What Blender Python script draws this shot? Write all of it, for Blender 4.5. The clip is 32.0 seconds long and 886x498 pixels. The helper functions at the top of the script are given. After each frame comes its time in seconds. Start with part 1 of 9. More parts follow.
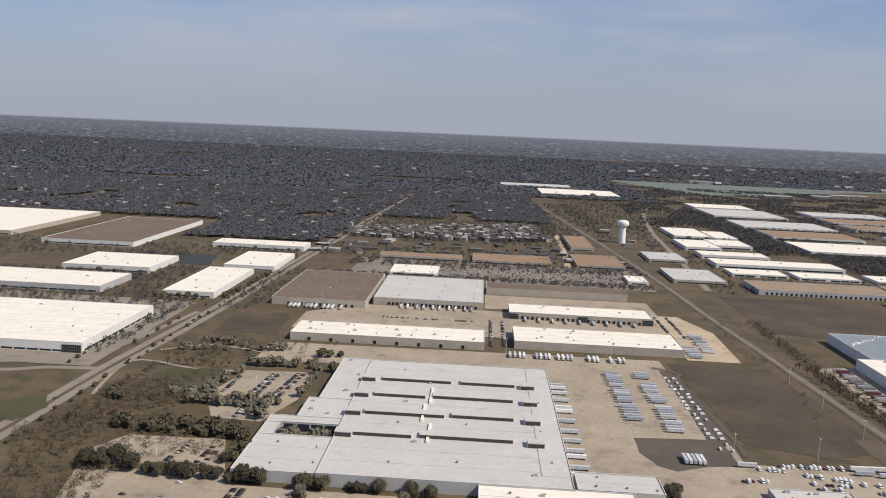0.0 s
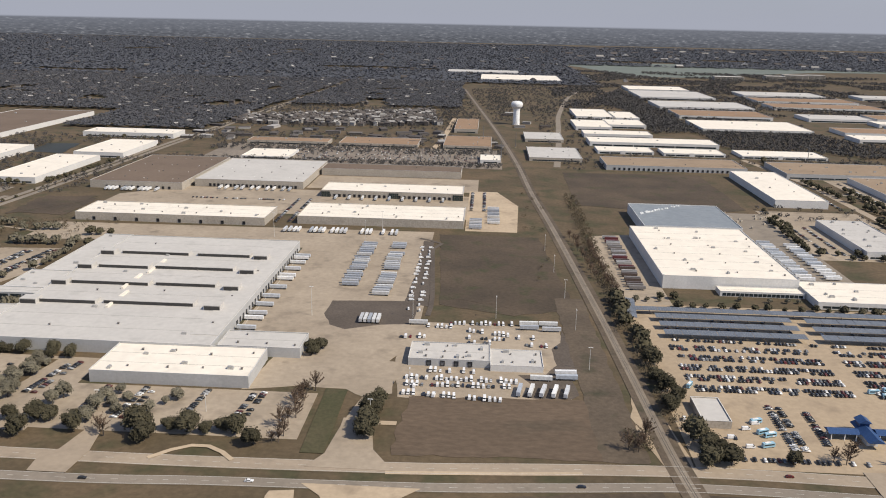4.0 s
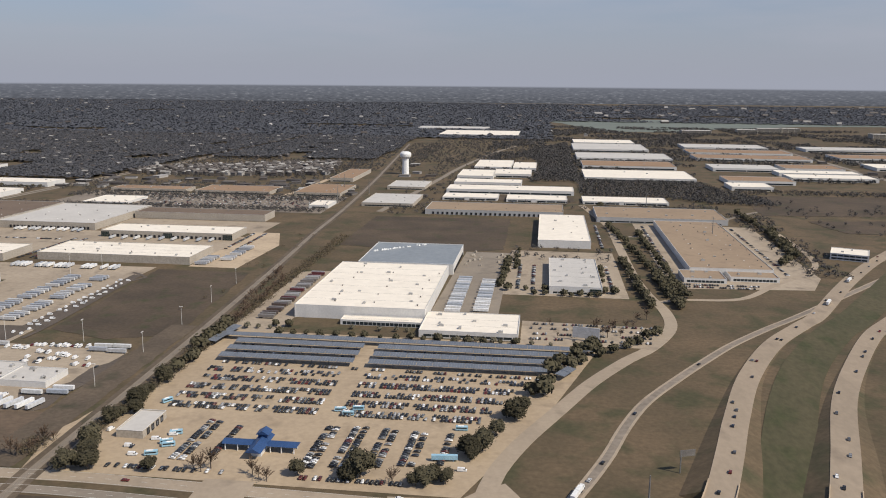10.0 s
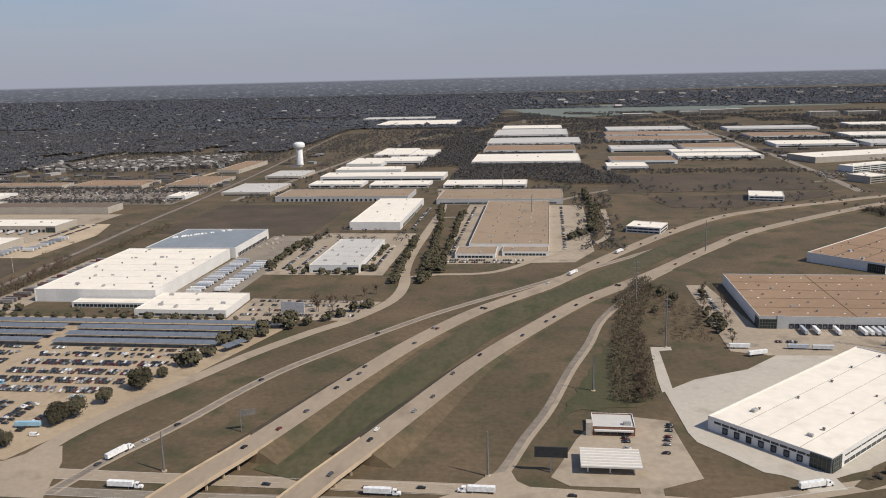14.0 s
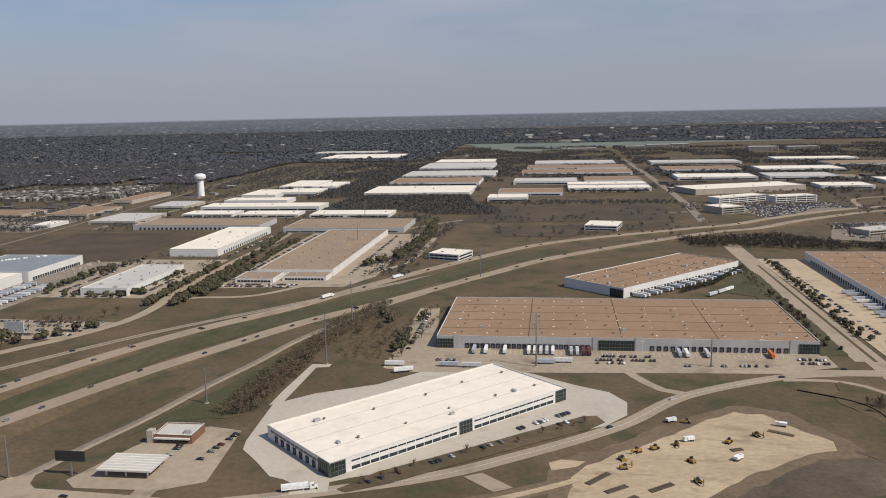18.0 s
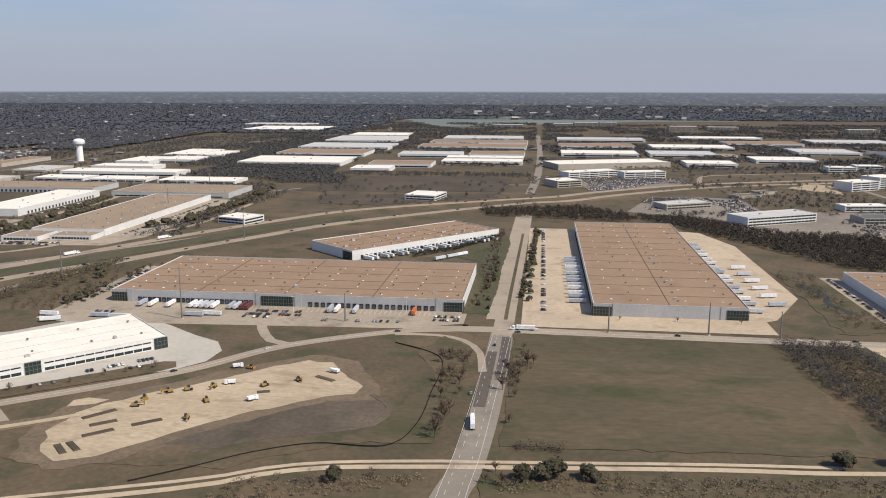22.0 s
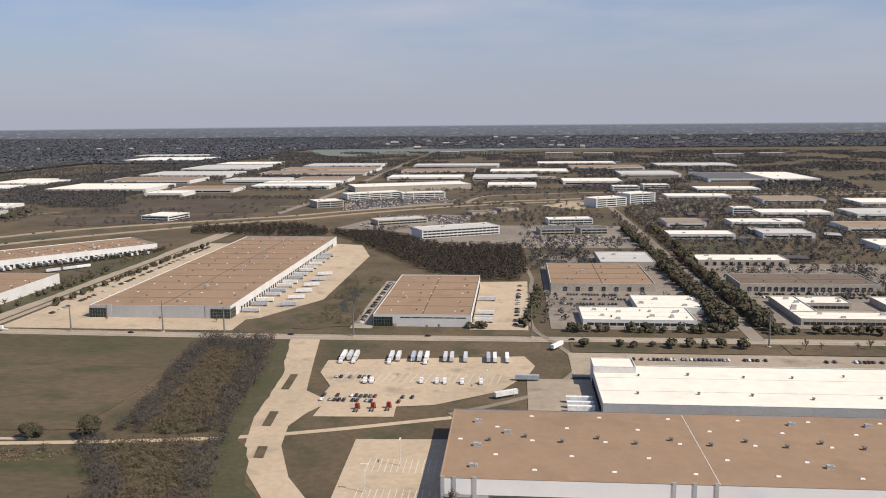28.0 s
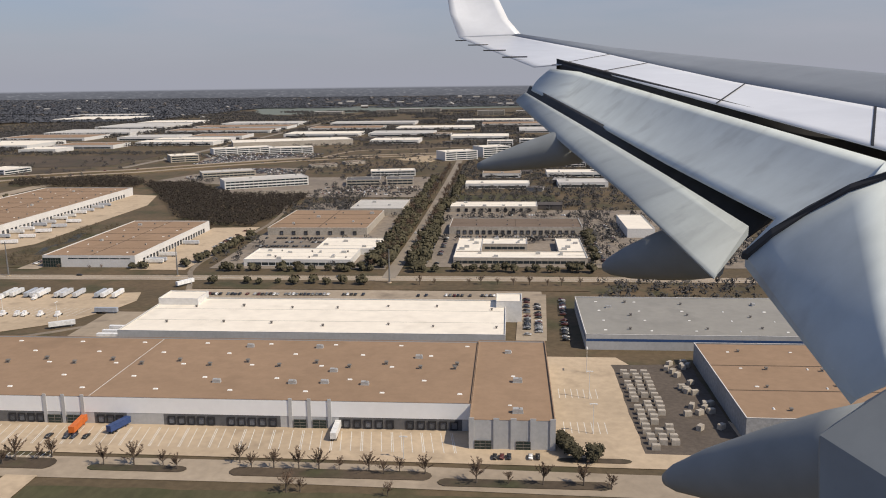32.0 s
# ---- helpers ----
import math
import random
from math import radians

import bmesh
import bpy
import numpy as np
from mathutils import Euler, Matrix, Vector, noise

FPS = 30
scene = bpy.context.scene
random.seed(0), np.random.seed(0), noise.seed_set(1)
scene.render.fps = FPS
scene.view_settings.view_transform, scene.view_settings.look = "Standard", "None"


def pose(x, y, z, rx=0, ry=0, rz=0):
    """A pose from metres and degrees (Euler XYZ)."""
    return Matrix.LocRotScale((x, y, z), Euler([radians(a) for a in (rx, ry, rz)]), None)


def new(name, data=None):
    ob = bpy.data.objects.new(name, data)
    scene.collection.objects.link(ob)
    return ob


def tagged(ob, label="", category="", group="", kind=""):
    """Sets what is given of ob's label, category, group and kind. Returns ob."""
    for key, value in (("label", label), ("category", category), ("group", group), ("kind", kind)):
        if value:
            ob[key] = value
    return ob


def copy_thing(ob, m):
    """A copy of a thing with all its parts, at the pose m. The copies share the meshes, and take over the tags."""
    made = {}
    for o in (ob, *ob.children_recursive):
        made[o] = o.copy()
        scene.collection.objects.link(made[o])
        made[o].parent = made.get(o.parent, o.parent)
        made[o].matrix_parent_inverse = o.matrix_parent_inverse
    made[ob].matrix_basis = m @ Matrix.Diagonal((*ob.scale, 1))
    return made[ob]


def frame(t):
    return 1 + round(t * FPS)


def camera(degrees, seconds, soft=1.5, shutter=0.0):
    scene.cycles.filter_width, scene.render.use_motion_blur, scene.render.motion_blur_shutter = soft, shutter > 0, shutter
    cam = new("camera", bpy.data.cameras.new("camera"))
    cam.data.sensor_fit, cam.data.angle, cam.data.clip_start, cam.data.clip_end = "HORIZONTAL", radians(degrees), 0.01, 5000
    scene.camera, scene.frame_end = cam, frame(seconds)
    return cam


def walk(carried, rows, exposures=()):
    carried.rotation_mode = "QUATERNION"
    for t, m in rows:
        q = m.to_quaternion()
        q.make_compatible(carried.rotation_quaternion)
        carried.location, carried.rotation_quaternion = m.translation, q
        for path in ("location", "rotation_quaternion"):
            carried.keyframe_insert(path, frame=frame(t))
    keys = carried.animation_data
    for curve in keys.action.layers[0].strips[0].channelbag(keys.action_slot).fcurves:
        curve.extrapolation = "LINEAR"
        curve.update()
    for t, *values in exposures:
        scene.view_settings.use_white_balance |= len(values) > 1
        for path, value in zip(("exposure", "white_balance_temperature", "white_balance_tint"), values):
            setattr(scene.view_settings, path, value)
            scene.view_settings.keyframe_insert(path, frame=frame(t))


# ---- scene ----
# The camera: a window seat of an airliner on its approach.
cam = camera(56.53, 32.0, soft=1.0)
# The plan below is in metres of the real place. Over it an airliner goes 69 m each second, more than this camera may,
# so the finished model and the path are brought down together by one factor.
SCALE = 0.575
# seconds, x, y, z, yaw, pitch, roll
ROWS = [
    (0.0, 0.00, 0.00, 257.70, 2.653, -8.337, 2.544),
    (0.5, 33.98, 0.24, 255.94, 2.758, -9.729, 2.048),
    (1.0, 67.95, 0.49, 254.18, 2.808, -10.714, 2.114),
    (1.5, 101.93, 0.75, 252.43, 2.990, -11.606, 2.239),
    (2.0, 135.89, 1.02, 250.69, 2.792, -12.526, 2.435),
    (2.5, 169.86, 1.33, 248.97, 2.556, -13.757, 2.096),
    (3.0, 203.82, 1.66, 247.26, 2.423, -14.718, 1.684),
    (3.5, 237.78, 2.03, 245.57, 2.475, -15.316, 1.413),
    (5.5, 373.71, 4.33, 239.26, 4.366, -16.352, 1.277),
    (6.0, 407.72, 5.11, 237.81, 4.335, -16.804, 1.437),
    (6.5, 441.74, 5.92, 236.37, 4.359, -16.871, 1.065),
    (7.0, 475.77, 6.78, 234.95, 4.438, -16.429, 0.969),
    (7.5, 509.81, 7.67, 233.55, 4.996, -15.248, 0.851),
    (8.0, 543.85, 8.60, 232.15, 5.935, -14.535, 0.511),
    (8.5, 577.90, 9.56, 230.76, 6.823, -13.786, 0.089),
    (9.0, 611.97, 10.55, 229.35, 6.982, -12.615, 0.079),
    (9.5, 646.05, 11.55, 227.93, 6.947, -11.807, 0.213),
    (10.0, 680.16, 12.57, 226.49, 6.949, -11.541, 0.508),
    (10.5, 714.27, 13.60, 225.05, 6.717, -11.708, 0.860),
    (11.0, 748.39, 14.65, 223.61, 6.609, -12.155, 1.282),
    (11.5, 782.54, 15.72, 222.17, 6.541, -12.591, 1.237),
    (12.0, 816.71, 16.82, 220.72, 6.682, -12.846, 0.679),
    (12.5, 850.91, 17.93, 219.27, 7.116, -12.892, -0.411),
    (13.0, 885.11, 19.06, 217.81, 7.043, -12.469, -0.783),
    (13.5, 919.33, 20.20, 216.34, 7.216, -12.047, -1.204),
    (15.5, 1056.78, 24.67, 209.90, 7.804, -12.080, -1.271),
    (16.0, 1091.22, 25.70, 208.27, 8.158, -12.012, -1.426),
    (16.5, 1125.67, 26.72, 206.64, 8.305, -11.429, -1.405),
    (17.0, 1160.13, 27.73, 205.02, 7.478, -9.822, -0.537),
    (17.5, 1194.59, 28.72, 203.39, 7.340, -9.084, -0.439),
    (18.0, 1229.05, 29.70, 201.76, 7.810, -9.576, -1.207),
    (18.5, 1263.51, 30.65, 200.10, 8.075, -9.987, -1.336),
    (19.0, 1297.98, 31.58, 198.42, 7.626, -9.689, -0.717),
    (19.5, 1332.45, 32.47, 196.72, 7.366, -9.820, -1.147),
    (20.0, 1366.90, 33.33, 194.98, 7.194, -10.261, -1.138),
    (20.5, 1401.34, 34.16, 193.23, 6.961, -9.912, -0.663),
    (21.0, 1435.75, 34.97, 191.45, 6.791, -9.686, -0.363),
    (21.5, 1470.14, 35.77, 189.66, 6.817, -10.297, 0.093),
    (22.0, 1504.51, 36.57, 187.86, 6.746, -11.167, 0.116),
    (22.5, 1538.85, 37.37, 186.06, 6.561, -11.842, -0.113),
    (23.0, 1573.17, 38.18, 184.28, 6.298, -12.045, -0.196),
    (23.5, 1607.49, 39.00, 182.50, 5.693, -11.725, -0.197),
    (24.0, 1641.83, 39.82, 180.72, 5.284, -11.304, -0.209),
    (24.5, 1676.17, 40.63, 178.94, 5.313, -11.345, -0.351),
    (26.5, 1813.61, 43.34, 171.63, 5.602, -10.591, -0.876),
    (27.0, 1848.00, 43.81, 169.67, 4.902, -9.562, -0.086),
    (27.5, 1882.39, 44.24, 167.68, 4.861, -9.056, -0.258),
    (28.0, 1916.79, 44.64, 165.67, 5.030, -8.880, -0.528),
    (28.5, 1951.20, 45.00, 163.62, 5.079, -8.923, -1.002),
    (29.0, 1985.60, 45.31, 161.54, 4.781, -9.058, -1.086),
    (29.5, 2019.99, 45.59, 159.45, 4.686, -9.864, -1.492),
    (30.0, 2054.39, 45.84, 157.34, 4.784, -10.980, -1.356),
    (30.5, 2088.79, 46.07, 155.22, 4.730, -11.818, -0.707),
    (31.0, 2123.20, 46.28, 153.10, 4.639, -12.258, -0.635),
    (31.5, 2157.60, 46.49, 150.98, 4.587, -11.976, -0.581),
    (32.0, 2192.00, 46.70, 148.86, 4.693, -11.519, -0.723),
]
# the clip's camera brightens and darkens a little on the way
EXPOSURES = [(0.0, 0.05, 6350, 10), (3.0, 0.10, 6500, 10), (6.0, 0.03, 6500, 10), (9.0, 0.0, 6500, 10), (11.0, -0.05, 6400, 10), (13.0, 0.0, 6400, 10), (16.0, -0.08, 6450, 10), (19.0, -0.10, 6450, 10), (23.0, 0.22, 6250, 10), (27.0, 0.26, 6450, 11), (28.5, 0.1, 6500, 11), (30.0, -0.12, 6500, 11), (32.0, -0.04, 6650, 11)]
walk(cam, [(t, pose(SCALE * x, SCALE * y, SCALE * z, 90 + pitch, 0, yaw) @ pose(0, 0, 0, 0, 0, roll)) for t, x, y, z, yaw, pitch, roll in ROWS], EXPOSURES)

# ---- sky, sun and exposure ----
SUN_AZ = math.atan2(-0.39, 0.92)          # where the sun stands, as an angle in the ground plane
SUN_EL = radians(47)
sun_dir = Vector((math.cos(SUN_AZ) * math.cos(SUN_EL), math.sin(SUN_AZ) * math.cos(SUN_EL), math.sin(SUN_EL)))
sun = new("sun", bpy.data.lights.new("sun", "SUN"))
sun.data.energy, sun.data.angle, sun.data.color = 4.5, radians(0.53), (1.0, 0.905, 0.755)
sun.matrix_world = Matrix.Translation((0, 0, 900)) @ sun_dir.to_track_quat("Z", "Y").to_matrix().to_4x4()
scene.view_settings.exposure = 0.0

world = bpy.data.worlds.new("sky")
scene.world = world
world.use_nodes = True
wn_, wl_ = world.node_tree.nodes, world.node_tree.links
wn_.clear()
w_out, w_bg = wn_.new("ShaderNodeOutputWorld"), wn_.new("ShaderNodeBackground")
w_sky = wn_.new("ShaderNodeTexSky")
w_sky.sky_type, w_sky.sun_disc = "NISHITA", False
w_sky.sun_elevation, w_sky.sun_rotation = SUN_EL, math.pi / 2 - SUN_AZ
w_sky.air_density, w_sky.dust_density, w_sky.altitude = 1.1, 0.8, 200
w_tc = wn_.new("ShaderNodeTexCoord")
w_sep = wn_.new("ShaderNodeSeparateXYZ")
wl_.new(w_tc.outputs["Generated"], w_sep.inputs[0])
# thin veils of high cloud
w_map = wn_.new("ShaderNodeMapping")
w_map.inputs["Scale"].default_value = (1.3, 1.3, 7.0)
wl_.new(w_tc.outputs["Generated"], w_map.inputs["Vector"])
w_noise = wn_.new("ShaderNodeTexNoise")
w_noise.inputs["Scale"].default_value, w_noise.inputs["Detail"].default_value, w_noise.inputs["Roughness"].default_value = 1.6, 5.0, 0.55
wl_.new(w_map.outputs[0], w_noise.inputs["Vector"])
w_ramp = wn_.new("ShaderNodeMapRange")
w_ramp.inputs[1].default_value, w_ramp.inputs[2].default_value, w_ramp.inputs[3].default_value, w_ramp.inputs[4].default_value = 0.45, 0.66, 0.0, 0.70
wl_.new(w_noise.outputs["Fac"], w_ramp.inputs[0])
# the haze near the horizon
w_haze = wn_.new("ShaderNodeMapRange")
w_haze.inputs[1].default_value, w_haze.inputs[2].default_value, w_haze.inputs[3].default_value, w_haze.inputs[4].default_value = 0.0, 0.24, 0.97, 0.0
wl_.new(w_sep.outputs["Z"], w_haze.inputs[0])
w_mix = wn_.new("ShaderNodeMixRGB")
w_mix.inputs[2].default_value = (3.62, 3.80, 4.5, 1)
wl_.new(w_haze.outputs[0], w_mix.inputs[0])
w_tint = wn_.new("ShaderNodeMixRGB")
w_tint.blend_type, w_tint.inputs[0].default_value, w_tint.inputs[2].default_value = "MULTIPLY", 1.0, (0.62, 0.75, 1.0, 1)
wl_.new(w_sky.outputs[0], w_tint.inputs[1])
w_veil = wn_.new("ShaderNodeMixRGB")
w_veil.inputs[2].default_value = (5.4, 5.55, 6.1, 1)
wl_.new(w_ramp.outputs[0], w_veil.inputs[0])
wl_.new(w_tint.outputs[0], w_veil.inputs[1])
wl_.new(w_veil.outputs[0], w_mix.inputs[1])
# beyond the modelled land: distant plain, haze mixed into its backdrop colours
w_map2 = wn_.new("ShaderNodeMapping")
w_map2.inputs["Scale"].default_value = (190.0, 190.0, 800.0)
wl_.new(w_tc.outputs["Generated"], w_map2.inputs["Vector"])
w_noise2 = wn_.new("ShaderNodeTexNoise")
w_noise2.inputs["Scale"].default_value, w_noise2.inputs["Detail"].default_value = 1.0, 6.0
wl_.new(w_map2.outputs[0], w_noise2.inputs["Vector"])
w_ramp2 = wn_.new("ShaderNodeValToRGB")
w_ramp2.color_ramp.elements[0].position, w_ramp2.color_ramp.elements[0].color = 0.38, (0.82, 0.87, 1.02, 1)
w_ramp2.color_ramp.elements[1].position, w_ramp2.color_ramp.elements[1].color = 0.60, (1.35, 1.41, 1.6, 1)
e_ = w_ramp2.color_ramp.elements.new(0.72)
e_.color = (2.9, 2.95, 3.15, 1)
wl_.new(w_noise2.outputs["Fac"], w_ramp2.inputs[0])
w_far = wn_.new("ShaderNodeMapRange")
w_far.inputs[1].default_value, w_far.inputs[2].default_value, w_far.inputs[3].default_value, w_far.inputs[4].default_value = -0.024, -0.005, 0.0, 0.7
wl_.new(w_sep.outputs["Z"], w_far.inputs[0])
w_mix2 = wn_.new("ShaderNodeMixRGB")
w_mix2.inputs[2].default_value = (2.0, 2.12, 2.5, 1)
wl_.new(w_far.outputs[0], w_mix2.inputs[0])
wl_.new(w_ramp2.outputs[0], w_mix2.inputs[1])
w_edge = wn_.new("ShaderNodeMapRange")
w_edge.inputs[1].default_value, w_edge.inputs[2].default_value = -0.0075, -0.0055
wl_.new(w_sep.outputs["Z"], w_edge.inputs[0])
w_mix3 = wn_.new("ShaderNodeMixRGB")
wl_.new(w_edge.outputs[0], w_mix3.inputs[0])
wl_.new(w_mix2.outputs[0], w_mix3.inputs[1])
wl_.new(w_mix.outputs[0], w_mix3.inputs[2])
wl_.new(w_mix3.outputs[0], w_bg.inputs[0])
w_bg.inputs[1].default_value = 0.1
wl_.new(w_bg.outputs[0], w_out.inputs[0])


# ---- materials ----
def leafy(n, l, p):
    """Foliage takes light as a rounded mass: its faces' normals lean to the sky."""
    geo, add, nrm = n.new("ShaderNodeNewGeometry"), n.new("ShaderNodeVectorMath"), n.new("ShaderNodeVectorMath")
    add.operation, nrm.operation = "MULTIPLY_ADD", "NORMALIZE"
    add.inputs[1].default_value, add.inputs[2].default_value = (0.62, 0.62, 0.62), (0.0, 0.0, 0.62)
    l.new(geo.outputs["Normal"], add.inputs[0])
    l.new(add.outputs[0], nrm.inputs[0])
    l.new(nrm.outputs[0], p.inputs["Normal"])


def surf(name, a, b, rough=0.85, big=0.02, small=0.5, spec=0.25, metal=0.0, bump=0.0, c=None, spread=0.0, palette=None, stretch=(1, 1, 1), grain=1.0, cover=0.56, leaf=False):
    """A worn surface: two colours over broad patches, finer grain, optional third stain colour, optional change from piece to piece."""
    m = bpy.data.materials.new(name)
    m.use_nodes = True
    n, l = m.node_tree.nodes, m.node_tree.links
    p = n["Principled BSDF"]
    p.inputs["Roughness"].default_value, p.inputs["Metallic"].default_value = rough, metal
    p.inputs["Specular IOR Level"].default_value = spec
    geo, mp = n.new("ShaderNodeNewGeometry"), n.new("ShaderNodeMapping")
    mp.inputs["Scale"].default_value = stretch
    l.new(geo.outputs["Position"], mp.inputs["Vector"])
    n1, n2 = n.new("ShaderNodeTexNoise"), n.new("ShaderNodeTexNoise")
    n1.inputs["Scale"].default_value, n1.inputs["Detail"].default_value, n1.inputs["Roughness"].default_value = big / SCALE, 6, 0.62
    n2.inputs["Scale"].default_value, n2.inputs["Detail"].default_value, n2.inputs["Roughness"].default_value = small / SCALE, 4, 0.6
    l.new(mp.outputs[0], n1.inputs["Vector"])
    l.new(mp.outputs[0], n2.inputs["Vector"])
    r1 = n.new("ShaderNodeMapRange")
    r1.inputs[1].default_value, r1.inputs[2].default_value = 0.36, 0.64
    l.new(n1.outputs["Fac"], r1.inputs[0])
    mix = n.new("ShaderNodeMixRGB")
    mix.inputs[1].default_value, mix.inputs[2].default_value = (*a, 1), (*b, 1)
    l.new(r1.outputs[0], mix.inputs[0])
    col = mix.outputs[0]
    if c:
        r3 = n.new("ShaderNodeMapRange")
        r3.inputs[1].default_value, r3.inputs[2].default_value, r3.inputs[4].default_value = cover, cover + 0.16, 0.88
        n3 = n.new("ShaderNodeTexNoise")
        n3.inputs["Scale"].default_value, n3.inputs["Detail"].default_value = big * 3.1 / SCALE, 5
        l.new(mp.outputs[0], n3.inputs["Vector"])
        l.new(n3.outputs["Fac"], r3.inputs[0])
        m3 = n.new("ShaderNodeMixRGB")
        m3.inputs[2].default_value = (*c, 1)
        l.new(r3.outputs[0], m3.inputs[0])
        l.new(col, m3.inputs[1])
        col = m3.outputs[0]
    if palette:
        info, ramp = n.new("ShaderNodeObjectInfo"), n.new("ShaderNodeValToRGB")
        ramp.color_ramp.interpolation = "CONSTANT"
        for k, q in enumerate(palette):
            el = ramp.color_ramp.elements[k] if k < 2 else ramp.color_ramp.elements.new(k / len(palette))
            el.position, el.color = k / len(palette), (*q, 1)
        l.new(info.outputs["Random"], ramp.inputs[0])
        col = ramp.outputs[0]
    # grain, and the change from piece to piece
    r2 = n.new("ShaderNodeMapRange")
    r2.inputs[1].default_value, r2.inputs[2].default_value, r2.inputs[3].default_value, r2.inputs[4].default_value = 0.3, 0.7, 1 - 0.20 * grain, 1 + 0.18 * grain
    l.new(n2.outputs["Fac"], r2.inputs[0])
    hsv = n.new("ShaderNodeHueSaturation")
    l.new(col, hsv.inputs["Color"])
    if spread:
        info2, r4, mul = n.new("ShaderNodeObjectInfo"), n.new("ShaderNodeMapRange"), n.new("ShaderNodeMath")
        r4.inputs[3].default_value, r4.inputs[4].default_value = 1 - spread, 1 + spread
        l.new(info2.outputs["Random"], r4.inputs[0])
        mul.operation = "MULTIPLY"
        l.new(r4.outputs[0], mul.inputs[0])
        l.new(r2.outputs[0], mul.inputs[1])
        l.new(mul.outputs[0], hsv.inputs["Value"])
    else:
        l.new(r2.outputs[0], hsv.inputs["Value"])
    l.new(hsv.outputs[0], p.inputs["Base Color"])
    if leaf:
        leafy(n, l, p)
    if bump:
        bp = n.new("ShaderNodeBump")
        bp.inputs["Strength"].default_value, bp.inputs["Distance"].default_value = min(1.0, bump), bump
        l.new(n2.outputs["Fac"], bp.inputs["Height"])
        l.new(bp.outputs[0], p.inputs["Normal"])
    return m


def island(name, cols, rough=0.9, spec=0.2, leaf=False):
    """For joined pieces: each loose piece takes one of the colours."""
    m = bpy.data.materials.new(name)
    m.use_nodes = True
    n, l = m.node_tree.nodes, m.node_tree.links
    p = n["Principled BSDF"]
    p.inputs["Roughness"].default_value, p.inputs["Specular IOR Level"].default_value = rough, spec
    geo, ramp = n.new("ShaderNodeNewGeometry"), n.new("ShaderNodeValToRGB")
    ramp.color_ramp.interpolation = "CONSTANT"
    for k, q in enumerate(cols):
        el = ramp.color_ramp.elements[k] if k < 2 else ramp.color_ramp.elements.new(k / len(cols))
        el.position, el.color = k / len(cols), (*q, 1)
    l.new(geo.outputs["Random Per Island"], ramp.inputs[0])
    l.new(ramp.outputs[0], p.inputs["Base Color"])
    if leaf:
        leafy(n, l, p)
    return m


M_GROUND = surf("dry_winter_grass", (0.134, 0.096, 0.057), (0.088, 0.068, 0.040), big=0.010, small=0.25, c=(0.064, 0.061, 0.031), cover=0.50, bump=0.2)
M_FIELD = surf("bare_brown_field", (0.064, 0.050, 0.035), (0.104, 0.077, 0.052), big=0.012, small=0.30, c=(0.054, 0.056, 0.027), bump=0.2)
M_MEADOW = surf("mown_meadow", (0.120, 0.089, 0.052), (0.080, 0.066, 0.036), big=0.010, small=0.25, c=(0.058, 0.060, 0.025), cover=0.52, stretch=(0.45, 1, 1), bump=0.2)
M_GREEN = surf("green_lawn", (0.060, 0.061, 0.029), (0.084, 0.074, 0.040), big=0.016, small=0.4, c=(0.106, 0.084, 0.050))
M_MEDIAN = surf("patchy_verge_grass", (0.094, 0.080, 0.044), (0.070, 0.066, 0.034), big=0.014, small=0.25, c=(0.056, 0.060, 0.026), cover=0.50, bump=0.2, stretch=(1, 0.5, 1))
M_CONC = surf("pale_concrete", (0.49, 0.385, 0.268), (0.41, 0.322, 0.224), big=0.016, small=0.25, c=(0.30, 0.235, 0.164), grain=0.5)
M_NEWCONC = surf("fresh_pale_concrete", (0.47, 0.425, 0.355), (0.425, 0.383, 0.32), big=0.016, small=0.25, c=(0.37, 0.33, 0.272), grain=0.35)
M_LOT = surf("worn_concrete_yard", (0.375, 0.308, 0.230), (0.30, 0.245, 0.182), big=0.014, small=0.2, c=(0.205, 0.167, 0.125), grain=0.6)
M_TANLOT = surf("tan_car_park_concrete", (0.41, 0.320, 0.218), (0.35, 0.272, 0.186), big=0.016, small=0.25, c=(0.27, 0.210, 0.145), grain=0.5)
M_ROAD = surf("grey_road_concrete", (0.265, 0.225, 0.178), (0.222, 0.189, 0.150), big=0.016, small=0.3, c=(0.180, 0.154, 0.123), grain=0.4)
M_STREET = surf("tan_street_concrete", (0.36, 0.292, 0.216), (0.31, 0.252, 0.187), big=0.016, small=0.3, c=(0.25, 0.203, 0.151), grain=0.4)
M_HWY = surf("tan_freeway_concrete", (0.335, 0.268, 0.196), (0.285, 0.229, 0.168), big=0.016, small=0.3, c=(0.235, 0.188, 0.139), grain=0.4, stretch=(1, 0.5, 1))
M_WORN = surf("worn_grey_paving", (0.255, 0.214, 0.170), (0.188, 0.159, 0.128), big=0.015, small=0.2, c=(0.26, 0.213, 0.162))
M_ASPH = surf("dark_asphalt", (0.092, 0.075, 0.060), (0.118, 0.096, 0.077), big=0.03, small=0.5)
M_DIRT = surf("bare_earth", (0.088, 0.069, 0.050), (0.130, 0.100, 0.070), big=0.014, small=0.3, c=(0.060, 0.056, 0.034), bump=0.3)
M_SAND = surf("graded_sand", (0.47, 0.372, 0.252), (0.37, 0.288, 0.190), big=0.03, small=0.4, c=(0.26, 0.20, 0.132), bump=0.2, grain=0.8, stretch=(0.5, 1, 1))
M_BALLAST = surf("rail_ballast", (0.25, 0.208, 0.160), (0.20, 0.166, 0.128), big=0.03, small=1.5, c=(0.14, 0.117, 0.091), bump=0.2)
